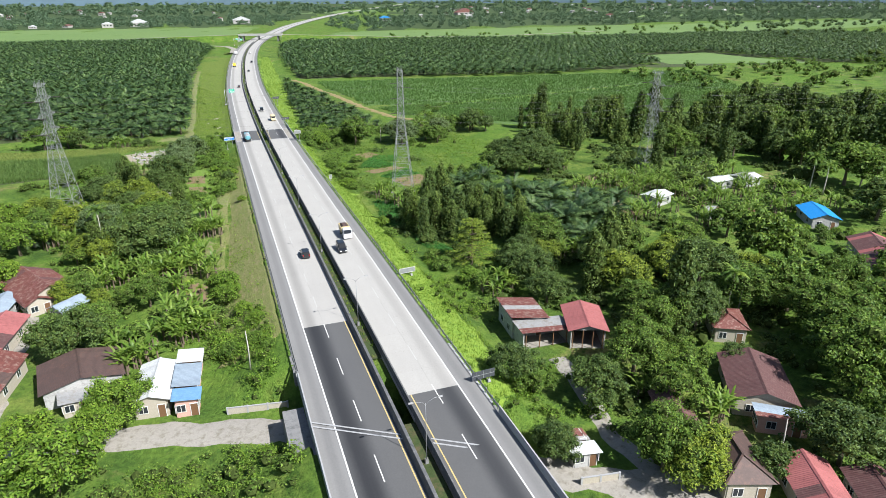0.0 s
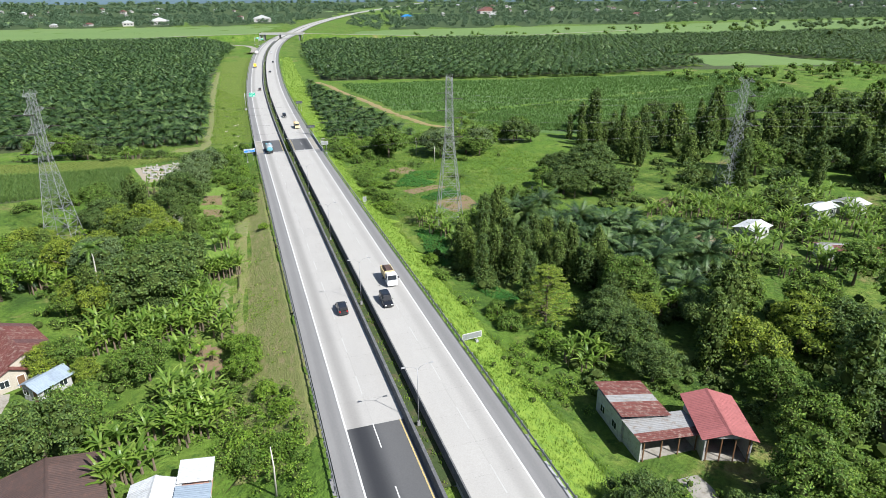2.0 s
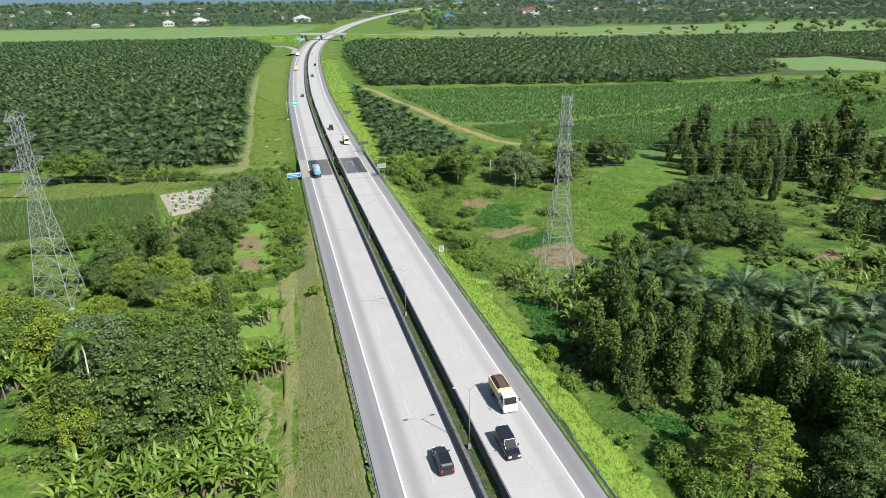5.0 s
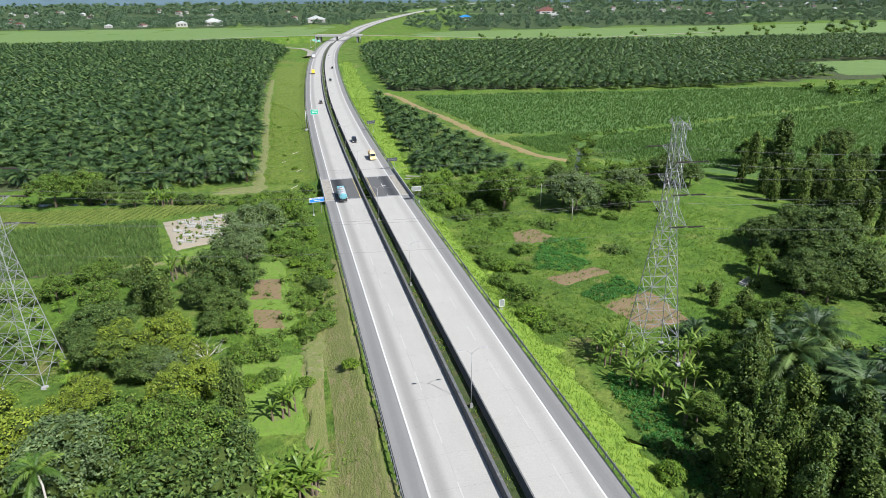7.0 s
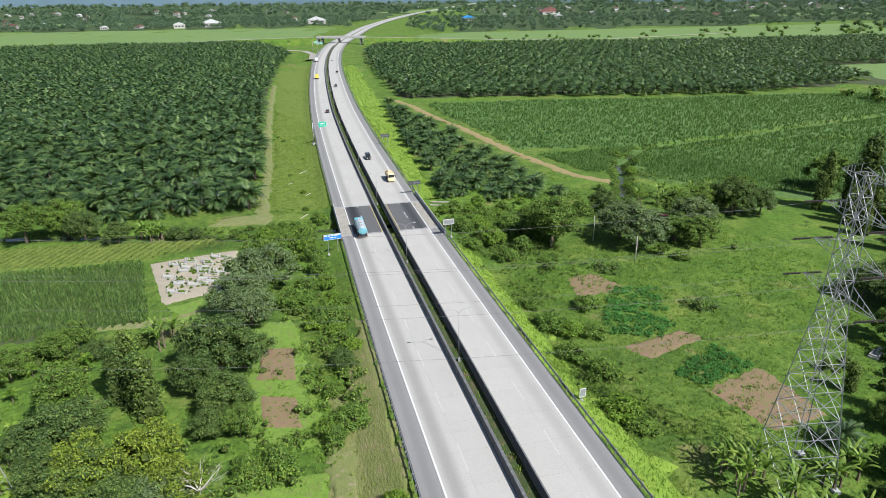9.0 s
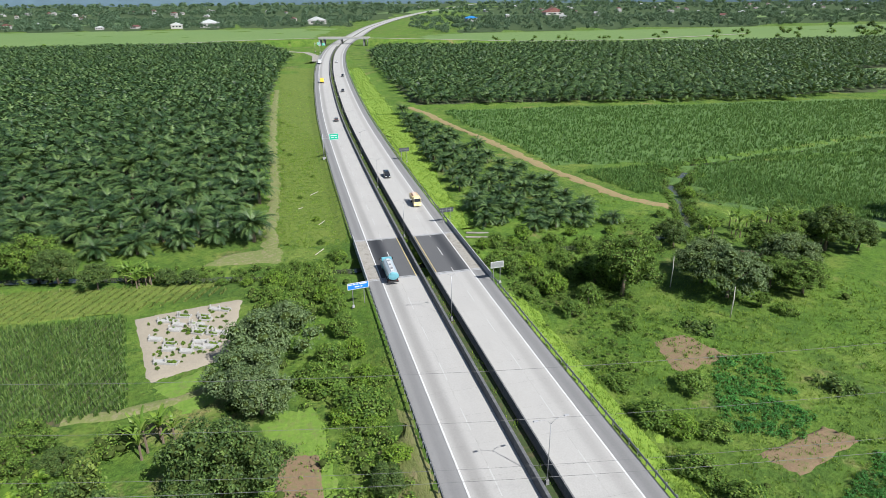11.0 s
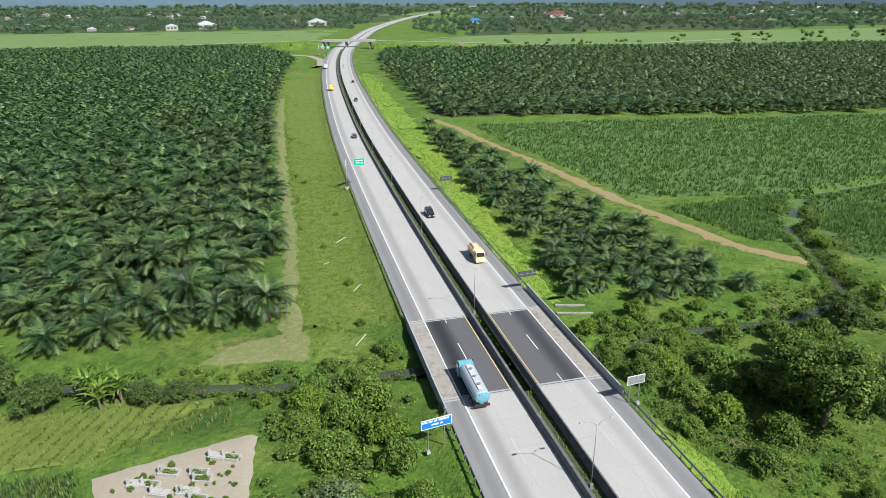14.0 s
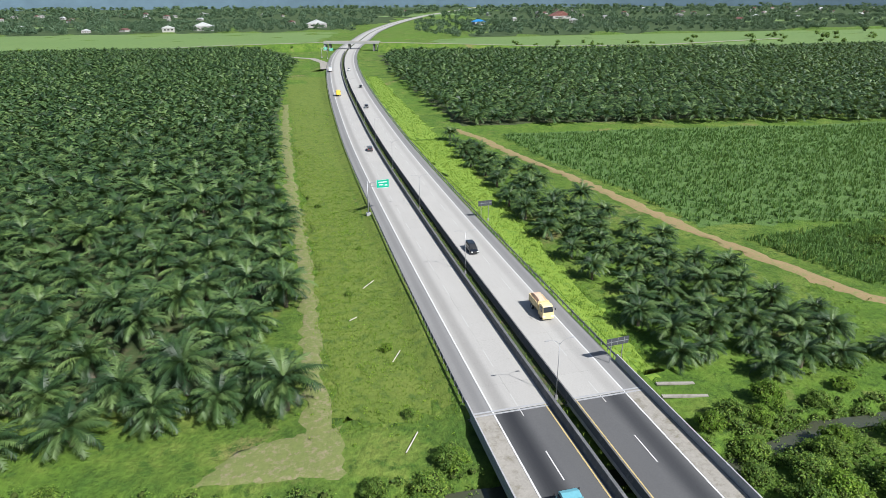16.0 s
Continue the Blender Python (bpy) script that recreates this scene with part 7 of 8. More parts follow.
def drive(ob, off, y, back=False):
    s = math.degrees(math.atan2(float(road_x(y + 2) - road_x(y - 2)), 4.0))
    ob.matrix_basis = pose(float(road_x(y)) + off, y, float(road_z(y)) + 0.02, 0, 0, -s + (180 if back else 0))
    return ob


drive(truck(P_TURQ, P_TANK, "turquoise and grey tanker truck driving away", "tank", L=9.0, W=2.25), -7.3, 276.0)
drive(truck(P_CREAM, P_CREAM, "cream truck with a tarpaulin-covered load coming towards", "bed", L=6.2, W=2.0, load=M_TARP), 7.4, 322.0, True)
drive(car(P_BLACK, "shiny black family car on the oncoming carriageway", 4.7, 1.85, 1.8), 4.3, 352.0, True)
drive(car(P_GREY, "dark grey car driving away on the concrete", 4.4, 1.75, 1.6), -4.0, 452.0)
drive(truck(P_YELLOW, P_YELLOW, "small yellow box truck driving away", "box", L=6.0), -7.2, 590.0)
drive(car(P_GREY, "dark car on the oncoming carriageway", 4.4, 1.75, 1.6), 4.2, 545.0, True)
drive(car(P_BLACK, "small black car on the oncoming carriageway", 4.2, 1.7, 1.6), 7.2, 620.0, True)
drive(car(P_WHITE, "white car on the oncoming carriageway", 4.4, 1.75, 1.6), 4.2, 720.0, True)
drive(car(P_BLACK, "small black car driving away on the concrete", 4.4, 1.75, 1.65), -4.0, 131.0)
drive(car(P_BLACK, "shiny black van-like car on the oncoming carriageway", 4.7, 1.85, 1.85), 4.2, 131.5, True)
drive(truck(P_WHITE, P_CREAM, "white truck with a brown cargo bed coming towards", "bed", L=6.0, W=2.0, load=T_BROWN), 7.0, 141.0, True)
drive(truck(P_WHITE, P_WHITE, "white box truck at the exit lane", "box", L=10.0, W=2.5), -9.4, 716.0)

# ---------------------------------------------------------------- burial ground
M_TOMB = surface("whitewashed_grave_stone", (0.38, 0.37, 0.345), (0.29, 0.28, 0.26), 0.8, 6, 0.85, relief=0.2, stain=(0.26, 0.25, 0.225))
rng = np.random.default_rng(31)


def grave(kind):
    g = thing("grave", Matrix.Identity(4), "whitewashed grave with a low kerb and planted middle" if kind else "plain pale stone grave with a headstone", "grave", "graves of the burial ground")
    k = part("kerb", Mesh().box((-0.5, 0, 0.15), (0.14, 2.1, 0.5)).box((0.5, 0, 0.15), (0.14, 2.1, 0.5)).box((0, -1.0, 0.15), (0.86, 0.14, 0.5)).box((0, 1.0, 0.15), (0.86, 0.14, 0.5)), M_TOMB, g)
    part("headstone", Mesh().box((0, 1.0, 0.65), (0.55, 0.12, 0.8), 0, 0.9), M_TOMB, g)
    if kind:
        r = np.random.default_rng(5)
        part("planting", foliage("planting", [(r.normal(0, 0.12), q, 0.35, 0.32, 0.7) for q in (-0.6, -0.2, 0.2, 0.6)], 26, 0.10, L_LIGHT, r), None, g)
    else:
        part("slab", Mesh().box((0, 0, 0.42), (0.86, 1.86, 0.12)), M_TOMB, g)
    return g


graves = [grave(0), grave(1)]
for i in range(30):
    u, v = rng.uniform(0.1, 0.9), rng.uniform(0.12, 0.9)
    x = (1 - v) * ((1 - u) * -34 + u * -28.5) + v * ((1 - u) * -16.5 + u * -18)
    y = (1 - v) * ((1 - u) * 272 + u * 251) + v * ((1 - u) * 276 + u * 256)
    g = graves[i % 2]
    m = pose(x, y, float(ground_z(x, y)) + 0.1, 0, 0, 68 + rng.normal(0, 5))
    if i < 2:
        g.matrix_basis = m
    else:
        copy_thing(g, m)
for i in range(60):
    u, v = rng.uniform(0.08, 0.92), rng.uniform(0.1, 0.95)
    x = (1 - v) * ((1 - u) * -34 + u * -28.5) + v * ((1 - u) * -16.5 + u * -18)
    y = (1 - v) * ((1 - u) * 272 + u * 251) + v * ((1 - u) * 276 + u * 256)
    put(SHRUBS[i % 3], x, y, rng.uniform(0.25, 0.5), rng.uniform(0, 6), rng.uniform(0.4, 0.8))

# small dark bushes planted between the graves
_g = np.random.default_rng(61)
for _ in range(46):
    u, v = _g.uniform(0.12, 0.9), _g.uniform(0.12, 0.9)
    bx = (1 - v) * ((1 - u) * -28.5 + u * -17.5) + v * ((1 - u) * -34.5 + u * -15.5)
    by = (1 - v) * ((1 - u) * 250 + u * 254) + v * ((1 - u) * 273 + u * 277)
    scatter(SHRUBS[:2], [(bx, by, _g.uniform(0.26, 0.48))], seed=int(_g.integers(999)), tall=(1.1, 1.7))


# a low whitewashed tomb in the meadow
tomb = thing("tomb", pose(84.9, 199.4, float(ground_z(84.9, 199.4)), 0, 0, 25), "low whitewashed stone tomb alone in the meadow", "tomb")
part("base", Mesh().box((0, 0, 0.12), (2.6, 1.5, 0.5)), M_TOMB, tomb)
part("kerb", Mesh().box((0, -0.6, 0.5), (2.3, 0.16, 0.3)).box((0, 0.6, 0.5), (2.3, 0.16, 0.3)).box((-1.08, 0, 0.5), (0.16, 1.04, 0.3)).box((1.08, 0, 0.5), (0.16, 1.04, 0.3)), M_TOMB, tomb)
part("headstone", Mesh().box((1.1, 0, 0.95), (0.14, 0.6, 0.7), 0, 0.85), M_TOMB, tomb)

# a bleached dead tree among the green ones
dead = thing("dead_tree", Matrix.Translation((-15.9, 192.9, float(ground_z(-15.9, 192.9)))), "leafless bleached dead tree among green ones", "tree")
part("trunk", trunk_mesh(2.6, 0.16, 6, 2.6, np.random.default_rng(8), 5.2), M_DEADWOOD, dead)
tw = Mesh()
r8 = np.random.default_rng(9)
for i in range(70):
    a, e = r8.uniform(0, 6.28), r8.uniform(0.8, 2.2)
    p = Vector((math.cos(a) * e, math.sin(a) * e, r8.uniform(3.0, 4.8)))
    tw.bar(p, p + Vector((math.cos(a) * 0.7, math.sin(a) * 0.7, 0.5)) + Vector(r8.normal(0, 0.25, 3)), 0.05, 0.015, 3)
part("twigs", tw, M_DEADWOOD, dead)


# thin bleached trunks and poles in the meadow
def bare_pole(x, y, h, label):
    p = thing("bare_pole", Matrix.Translation((x, y, float(ground_z(x, y)))), label, "pole")
    part("shaft", Mesh().tube([(0, 0, -0.4), (0.1, 0, h * 0.6), (0.0, 0.05, h)], [0.12, 0.1, 0.06], 7), M_DEADWOOD, p, smooth=True)


for px, py, ph in ((66.0, 259.5, 6.5), (68.8, 245.2, 6.0), (0.5, 91.0, 7.0), (63, 47, 7.5)):
    bare_pole(px, py, ph, "slender pale wooden pole standing in the weeds")


# ---------------------------------------------------------------- crops, grass and cane
def blades(name, xy, h0, h1, per, width, mat, label, seed, lean=0.45, category="grass", on=ground_z, spread=0.22):
    """Tufts of narrow bent blades on the given spots."""
    rng = np.random.default_rng(seed)
    xy = np.asarray(xy, float)
    n = len(xy) * per
    base = np.repeat(xy, per, 0) + rng.normal(0, spread, (n, 2))
    z = on(base[:, 0], base[:, 1])
    a = rng.uniform(0, 2 * np.pi, n)
    h = rng.uniform(h0, h1, n)
    d = np.stack([np.cos(a), np.sin(a)], 1)
    s = np.stack([-d[:, 1], d[:, 0]], 1)
    w = width * rng.uniform(0.7, 1.3, n)[:, None]
    le = (lean * h * rng.uniform(0.4, 1.3, n))[:, None]
    B = np.column_stack([base, z - 0.03])
    p0 = B + np.column_stack([s * w, np.zeros(n)])
    p1 = B - np.column_stack([s * w, np.zeros(n)])
    p2 = B + np.column_stack([d * le * 0.4 - s * w * 0.7, h * 0.65])
    p3 = B + np.column_stack([d * le * 0.4 + s * w * 0.7, h * 0.65])
    p4 = B + np.column_stack([d * le, h * rng.uniform(0.75, 1.0, n)])
    V = np.stack([p0, p1, p2, p3, p4], 1).reshape(-1, 3)
    k = np.arange(n)[:, None] * 5
    me = bpy.data.meshes.new(name)
    me.from_pydata(V.tolist(), [], (k + np.array([[0, 1, 2, 3]])).tolist() + (k + np.array([[3, 2, 4]])).tolist())
    me.materials.append(mat)
    return setting(name, me, label=label, category=category, kind="stuff")


rng = np.random.default_rng(41)
CORN = [(-95, 237), (-30, 243.5), (-36, 274), (-108, 279)]
SEED = [(-106, 282), (-36, 276), (-18, 280), (-21, 285), (-50, 290), (-94, 296)]


def rows_in(poly, gap, step, angle, rng, jit=0.1):
    c, s = math.cos(radians(angle)), math.sin(radians(angle))
    cx, cy = sum(p[0] for p in poly) / len(poly), sum(p[1] for p in poly) / len(poly)
    R = max(math.dist(p, (cx, cy)) for p in poly)
    out = []
    for i in np.arange(-R, R, gap):
        for j in np.arange(-R, R, step):
            x, y = cx + c * j - s * i + rng.normal(0, jit), cy + s * j + c * i + rng.normal(0, jit)
            if inside(x, y, poly):
                out.append((x, y))
    return out


blades("corn_crop", rows_in(CORN, 1.35, 0.42, 68, rng, 0.05), 0.9, 1.7, 9, 0.06, L_CORN, "dense rows of tall green corn plants", 51, 0.42, "corn", spread=0.09)
blades("seedling_crop", rows_in(SEED, 1.7, 0.4, 66, rng, 0.05), 0.35, 0.9, 6, 0.06, L_YOUNG, "rows of yellowing young crops", 52, 0.5, "seedlings", spread=0.1)


def sow(poly, n, rng, keep=None):
    xs, ys = [p[0] for p in poly], [p[1] for p in poly]
    out = []
    while len(out) < n:
        x, y = rng.uniform(min(xs), max(xs)), rng.uniform(min(ys), max(ys))
        if inside(x, y, poly) and abs(x - float(road_x(y))) > 13.0 and (keep is None or keep(x, y)):
            out.append((x, y))
    return out


CANE_A = [(72.5, 470), (83, 355), (130, 346), (330, 327), (375, 430), (265, 440), (180, 455)]
CANE_B = [(96, 343), (104, 330), (130, 300), (165, 262), (250, 285), (330, 326), (130, 347)]
clear = lambda x, y: float(to_line(x, y, RIVER)) > (1.6 if x > 122 else 3.2)
blades("sugar_cane", sow(CANE_A, 16000, rng, clear), 0.9, 1.8, 4, 0.13, L_CANE, "dense green sugar cane with thin bent blades", 53, 0.5, "sugar cane")
blades("tall_reeds", sow(CANE_B, 9000, rng, clear), 0.8, 1.8, 4, 0.12, L_CANE, "tall green reeds and grass", 54, 0.5, "reeds")
CANE_C = [(87, 345), (93, 319), (103, 314), (110, 328), (128, 347)]
CANE_D = [(110, 308), (119, 325), (138, 336), (165, 270), (122, 288)]
blades("tall_reeds", sow(CANE_C, 1300, rng, clear), 0.6, 1.5, 4, 0.1, L_CANE, "tall green reeds and grass", 62, 0.5, "reeds")
blades("tall_reeds", sow(CANE_D, 2600, rng, clear), 0.6, 1.6, 4, 0.1, L_CANE, "tall green reeds and grass", 63, 0.5, "reeds")
SLOPE_R = [(31.8, 64), (40, 70), (37.5, 262), (32.2, 262)]
SLOPE_R2 = [(33, 302), (38.5, 302), (52, 470), (36.8, 470)]
VERGE_L = [(-8, 96), (6.6, 96), (8.2, 270), (-2, 232)]
VERGE_L2 = [(-9, 300), (7.8, 300), (10, 420), (-6, 480)]
MEADOW = [(38, 180), (75, 176), (110, 235), (100, 275), (60, 262), (38, 250)]
blades("tall_grass", sow(SLOPE_R, 6000, rng), 0.25, 0.65, 4, 0.035, L_GRASS, "lush lime green grass on the slope", 55)
blades("tall_grass", sow(SLOPE_R2, 4200, rng), 0.25, 0.65, 4, 0.04, L_GRASS, "lush lime green grass on the slope", 56)
SLOPE_R3 = [(37.5, 471), (50, 471), (62, 690), (53.5, 690)]
blades("tall_grass", sow(SLOPE_R3, 2600, rng), 0.3, 0.7, 4, 0.05, L_GRASS, "lush lime green grass on the slope", 61)
blades("short_grass", sow(VERGE_L, 3800, rng), 0.12, 0.35, 4, 0.04, L_YOUNG, "short patchy grass beside the road", 57)
blades("short_grass", sow(VERGE_L2, 5600, rng), 0.15, 0.5, 4, 0.05, L_GRASS, "short patchy grass beside the road", 58)
blades("meadow_grass", sow(MEADOW, 4200, rng, clear), 0.25, 0.7, 4, 0.05, L_GRASS, "rough green meadow grass", 59)
med = [(float(road_x(y)) + rng.uniform(-0.85, 0.85), y) for y in rng.uniform(84, 620, 700)]
blades("median_weeds", med, 0.2, 0.6, 4, 0.05, L_GRASS, "weeds growing between the median barriers", 60, on=lambda x, y: road_z(y) - 0.5)

# white pipes and concrete slabs lying in the grass
for (ax, ay), (bx, by) in (((-0.8, 294.5), (1.4, 298)), ((1.5, 315), (3.2, 318)), ((-3.0, 330), (-1.6, 331)), ((1.0, 342), (3.5, 345))):
    za, zb = float(ground_z(ax, ay)) + 0.18, float(ground_z(bx, by)) + 0.18
    pp = thing("pipe", Matrix.Identity(4), "pale plastic pipe lying in the grass", "pipe")
    part("tube", Mesh().bar((ax, ay, za), (bx, by, zb), 0.16, 0.16, 8), M_DEADWOOD, pp)
for sx, sy, sl in ((38.5, 299, 5.5), (38.0, 296.0, 6.5)):
    sb = thing("concrete_slab", pose(sx, sy, float(ground_z(sx, sy)) + 0.15, 0, 3, -10), "broken pale concrete slab lying on the slope", "slab")
    part("slab_body", Mesh().box((0, 0, 0), (sl, 0.5, 0.25)), M_STREET, sb)

# ---------------------------------------------------------------- the interchange and the distance
def flyover():
    f = thing("flyover", Matrix.Identity(4), "pale concrete flyover crossing above the toll road", "bridge")
    A, B = Vector((49.5, 948.5, 2.4)), Vector((105, 929.5, 2.4))
    d = (B - A).normalized()
    n = Vector((-d.y, d.x, 0))

    def slab(a, b, w, z0, z1):
        return Mesh().add([a - n * w + Vector((0, 0, z0)), b - n * w + Vector((0, 0, z0)), b + n * w + Vector((0, 0, z0)), a + n * w + Vector((0, 0, z0)),
                           a - n * w + Vector((0, 0, z1)), b - n * w + Vector((0, 0, z1)), b + n * w + Vector((0, 0, z1)), a + n * w + Vector((0, 0, z1))],
                          [(3, 2, 1, 0), (4, 5, 6, 7), (0, 1, 5, 4), (1, 2, 6, 5), (2, 3, 7, 6), (3, 0, 4, 7)])
    part("deck", slab(A, B, 5.0, -1.3, 0), M_PALECONC, f)
    for s in (-1, 1):
        o = n * s * 4.9
        part("parapet", slab(A + o, B + o, 0.15, 0.0, 1.1), M_TOMB, f)
    for q in (0.1, 0.45, 0.9):
        c = A.lerp(B, q)
        part("pier", Mesh().box((c.x, c.y, -2.8), (1.4, 7.5, 7.4), -19), M_BARRIER, f)
    for c in (A, B):
        part("abutment", Mesh().box((c.x, c.y, -3.2), (3.0, 11, 6.4), -19), M_PALECONC, f)


flyover()


def bank_road(line, zs, half, label):
    """A road on an earth bank with grass sides, away from the main road."""
    p = np.array(line, float)
    tan = np.gradient(p, axis=0)
    tan /= np.linalg.norm(tan, axis=1)[:, None]
    nor = np.stack([tan[:, 1], -tan[:, 0]], 1)
    top = []
    for o, dz in ((-half - 9, -99), (-half, 0), (half, 0), (half + 9, -99)):
        q = p + nor * o
        z = np.array(zs) + dz if dz == 0 else np.full(len(p), -6.6)
        top.append(np.column_stack([q, z]))
    n = len(p)
    V = np.stack(top, 1).reshape(-1, 3)
    k = np.arange(n * 4).reshape(n, 4)
    F = np.stack([k[:-1, :-1].ravel(), k[:-1, 1:].ravel(), k[1:, 1:].ravel(), k[1:, :-1].ravel()], 1)
    b = setting("road_bank", arrays("road_bank", V, F, M_GROUND), label="grassy earth bank carrying a side road", category="bank")
    V2 = np.stack([top[1] + (0, 0, 0.12), top[2] + (0, 0, 0.12)], 1).reshape(-1, 3)
    k = np.arange(n * 2).reshape(n, 2)
    F2 = np.stack([k[:-1, 0], k[:-1, 1], k[1:, 1], k[1:, 0]], 1)
    setting("side_road", arrays("side_road", V2, F2, M_STREET), label=label, category="road")


bank_road([(-560, 925), (-360, 950), (-184, 975), (-60, 976), (49.5, 948.5)], [-5.5, -5.3, -4, -0.5, 2.2], 4.0, "pale side road leading to the flyover")
bank_road([(105, 929.5), (180, 905), (280, 890), (420, 900), (640, 960)], [2.2, 0.5, -3, -5.3, -5.5], 4.0, "pale side road leading from the flyover")
bank_road([(-420, 900), (-200, 905), (-80, 905), (-10, 880), (28, 835), (34, 790), (30, 735)], [-5.6, -5.5, -5.4, -5.2, -4.9, -4.7, -4.5], 3.4, "pale exit ramp curving away from the toll road")


def far_wood(name, spots, mat, label, seed, per=26, size=1.3):
    """Far trees as heaped clumps of coarse leaves."""
    rng = np.random.default_rng(seed)
    cl = []
    for x, y, r in spots:
        for _ in range(3):
            q = r * rng.uniform(0.5, 0.8)
            cl.append((x + rng.normal(0, r * 0.45), y + rng.normal(0, r * 0.45), -6.2 + r * rng.uniform(0.5, 1.2), q, rng.uniform(0.7, 1.0)))
    return setting(name, foliage(name, cl, per, size, mat, rng, core=0.0 if size > 1.2 else 0.6), label=label, category="far trees", kind="stuff")


rng = np.random.default_rng(61)


def belt(n, x0, x1, y0, y1, r0, r1):
    out = []
    while len(out) < n:
        x, y = rng.uniform(x0, x1), rng.uniform(y0, y1)
        if abs(x - float(road_x(y))) > 45:
            out.append((x, y, rng.uniform(r0, r1)))
    return out


# shade between the far trees is put into this sheet's dark colour
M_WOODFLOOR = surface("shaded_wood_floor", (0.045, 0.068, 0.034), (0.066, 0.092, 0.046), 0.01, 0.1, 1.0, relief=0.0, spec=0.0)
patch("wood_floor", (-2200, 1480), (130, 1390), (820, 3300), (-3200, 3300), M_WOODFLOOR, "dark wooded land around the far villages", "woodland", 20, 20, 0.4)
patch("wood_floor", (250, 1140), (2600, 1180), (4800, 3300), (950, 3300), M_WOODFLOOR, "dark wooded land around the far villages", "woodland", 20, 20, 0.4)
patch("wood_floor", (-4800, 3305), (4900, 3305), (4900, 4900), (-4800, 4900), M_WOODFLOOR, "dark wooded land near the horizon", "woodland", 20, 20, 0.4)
patch("far_field", (-700, 1700), (-250, 1680), (-200, 1800), (-760, 1830), M_FARFIELD, "small far clearing among the woods", "field", 8, 8, 0.8)
patch("far_field", (900, 1500), (1700, 1480), (1900, 1640), (1000, 1660), M_FARFIELD, "small far clearing among the woods", "field", 8, 8, 0.8)
patch("far_field", (300, 2300), (420, 2300), (900, 2700), (500, 2700), M_FARFIELD, "small far clearing among the woods", "field", 8, 8, 0.8)
far_wood("far_trees", belt(70, -420, 30, 930, 1010, 1.5, 3.5) + belt(12, 60, 420, 900, 960, 2, 5) + belt(30, 400, 900, 840, 1000, 3, 6) + belt(50, 300, 520, 340, 430, 2, 5) + belt(70, 330, 800, 300, 440, 3, 7), L_MID, "scattered trees beside the far side roads", 71, 22, 0.9)
far_wood("far_trees", belt(90, 700, 1500, 560, 760, 4, 8) + belt(150, 820, 2000, 880, 1060, 4, 8), L_HAZE_WOOD, "dark tree belts between the far fields", 72, 34, 1.0)
far_wood("far_woods", belt(1300, -1500, 230, 1400, 2000, 4, 7) + belt(1500, 230, 2300, 1150, 1800, 4, 7), L_HAZE_WOOD, "green far woods around the villages", 73, 26, 1.5)
far_wood("far_woods", belt(800, -2600, 600, 2000, 3300, 6, 11) + belt(900, 500, 4200, 1800, 3300, 6, 11), L_HAZE_WOOD, "green far woods around the villages", 74, 16, 3.2)
far_wood("far_woods", belt(700, -4500, 4500, 3300, 4700, 9, 15), L_HAZE_WOOD, "green far woods near the horizon", 75, 14, 5.5)

P_ROOF = [T_WHITE, T_RUST, T_GREY, T_TARP]


def far_house(x, y, w, l, h, yaw, mat, label):
    b = thing("far_building", pose(x, y, -6.2, 0, 0, yaw), label, "building", "buildings of the far villages")
    part("wall", Mesh().box((0, 0, h / 2), (w, l, h)), M_TOMB, b)
    part("roof", Mesh().add([(-w * 0.55, -l * 0.53, h), (w * 0.55, -l * 0.53, h), (w * 0.55, l * 0.53, h), (-w * 0.55, l * 0.53, h), (0, -l * 0.53, h + w * 0.2), (0, l * 0.53, h + w * 0.2)], [(0, 3, 2, 1), (0, 1, 4), (2, 3, 5), (1, 2, 5, 4), (3, 0, 4, 5)]), mat, b)
    for k in range(3):
        part("window", Mesh().box(((k - 1) * w * 0.28, -l / 2 - 0.05, h * 0.6), (w * 0.16, 0.12, h * 0.3)), M_GLASS, b)


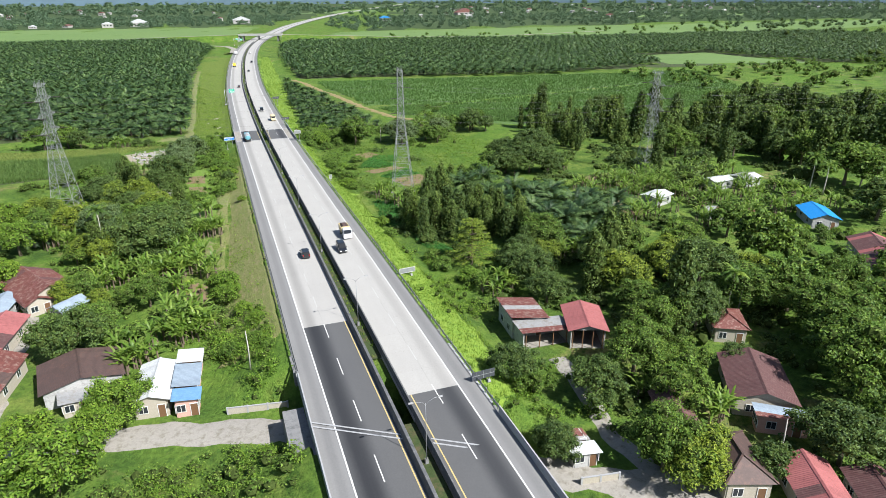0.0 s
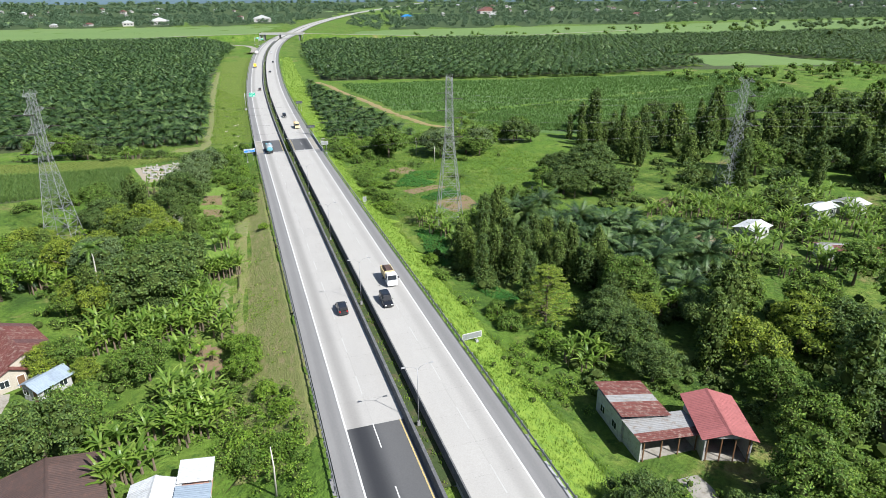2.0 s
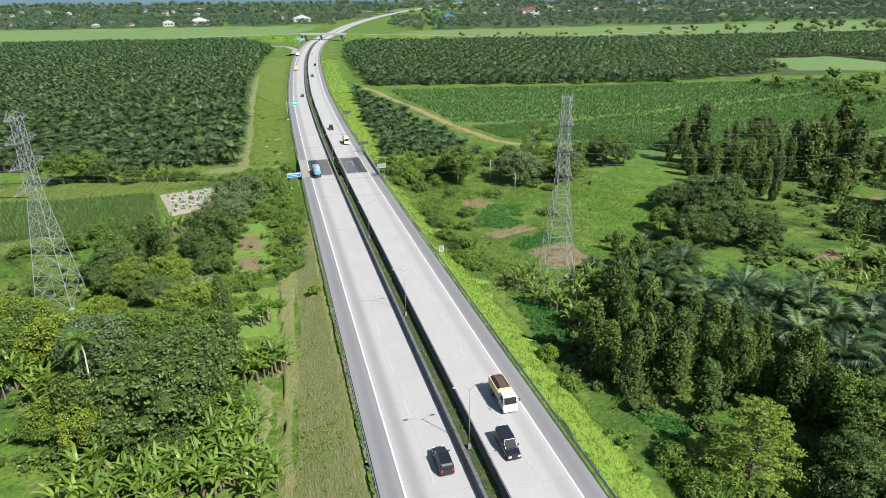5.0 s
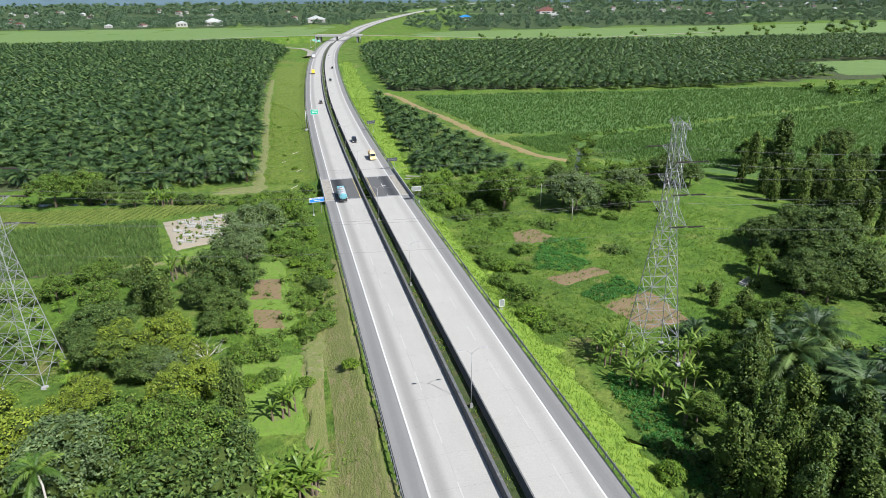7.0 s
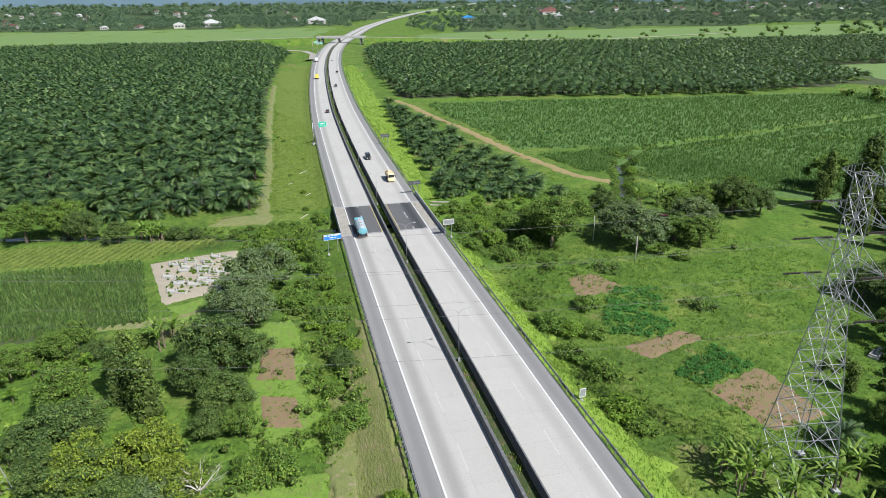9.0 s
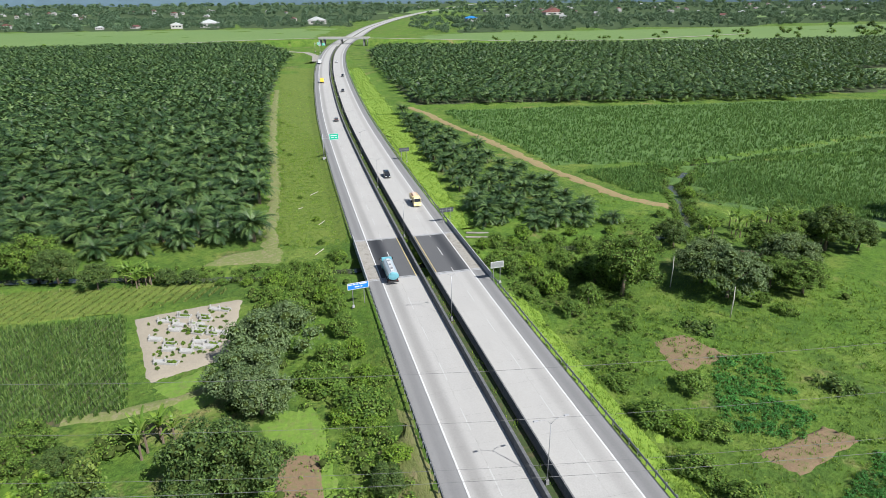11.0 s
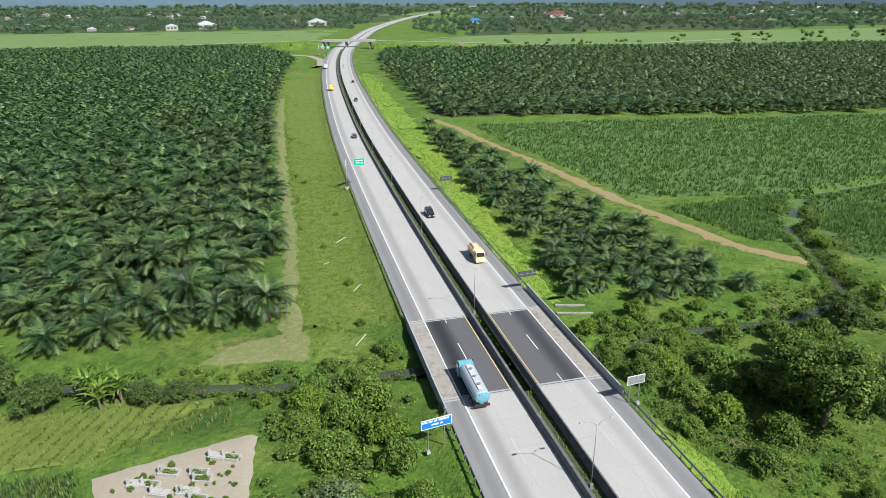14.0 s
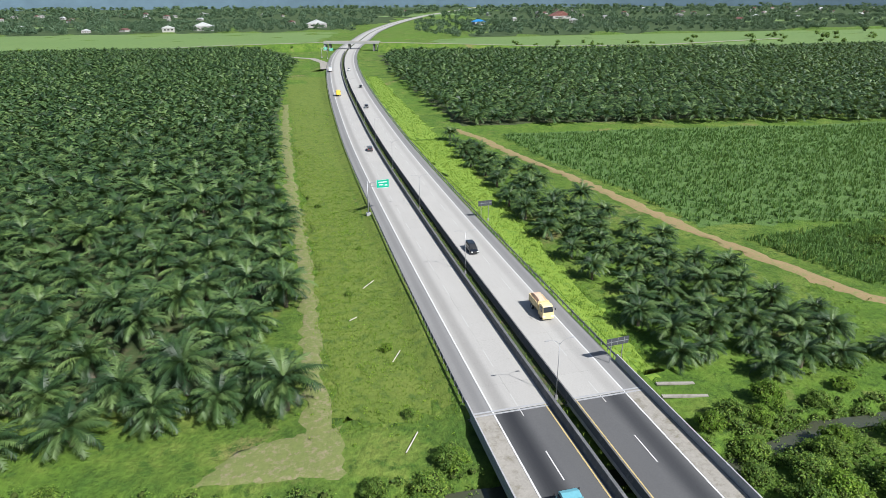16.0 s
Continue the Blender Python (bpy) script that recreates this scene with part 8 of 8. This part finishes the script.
far_house(-115, 1500, 34, 20, 8, 4, T_WHITE, "large white hall beyond the fields")
far_house(-170, 1470, 20, 16, 7, 8, T_WHITE, "white building beside the large hall")
far_house(90, 1560, 36, 18, 8, 0, T_WHITE, "white hall beside the far road")
far_house(420, 1560, 24, 16, 7, 10, T_TARP, "building with a bright blue roof")
far_house(760, 1900, 60, 20, 8, 12, T_RUST, "long building with a red roof")
for i in range(150):
    if i % 2:
        x, y = rng.uniform(-1500, 60), rng.uniform(1450, 2900)
    else:
        x, y = rng.uniform(500, 3200), rng.uniform(1500, 3200)
    if abs(x - float(road_x(y))) < 60:
        continue
    far_house(x, y, rng.uniform(7, 20), rng.uniform(7, 16), rng.uniform(4, 8), rng.uniform(-30, 30), P_ROOF[int(rng.integers(3))], "far village building with a tin roof")

# hills on the horizon, with the blue of haze put into their colour
M_HILL = surface("haze_blue_far_hills", (0.055, 0.090, 0.115), (0.075, 0.115, 0.140), 0.001, 0.01, 1.0, relief=0.0)
a = np.linspace(radians(18), radians(162), 160)
hh = 40 + 50 * np.abs(np.sin(a * 5.3)) + 30 * np.sin(a * 13 + 1) ** 2
R = 4880.0
V = np.concatenate([np.column_stack([np.cos(a) * R, np.sin(a) * R, np.full(160, -12.0)]), np.column_stack([np.cos(a) * (R + 60), np.sin(a) * (R + 60), hh])])
k = np.arange(159)
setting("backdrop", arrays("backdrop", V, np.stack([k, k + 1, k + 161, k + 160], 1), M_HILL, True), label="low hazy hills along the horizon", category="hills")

# ---------------------------------------------------------------- concrete slabs of the lanes
def slabs(side, parent, mat, spans):
    for y0, y1 in spans:
        n = int(round((y1 - y0) / 6.0))
        step = (y1 - y0) / n
        for i in range(n):
            for a, b in ((1.08, 5.672), (5.68, 9.34)):
                o = (min(side * a, side * b), max(side * a, side * b))
                part("concrete_slab", strip("concrete_slab", *o, y0 + i * step + 0.007, y0 + (i + 1) * step - 0.007, mat, 0.004, 0.06, step / 2), None, parent)


slabs(-1, road, M_CONC_L, [(96.8, BRIDGE0), (BRIDGE1, 560)])
slabs(1, road_on, M_CONC_R, [(71.5, BRIDGE0), (BRIDGE1, 560)])

# the first plant of each kind takes its own place once all its copies stand
for ob, m in STAND.items():
    ob.matrix_basis = m
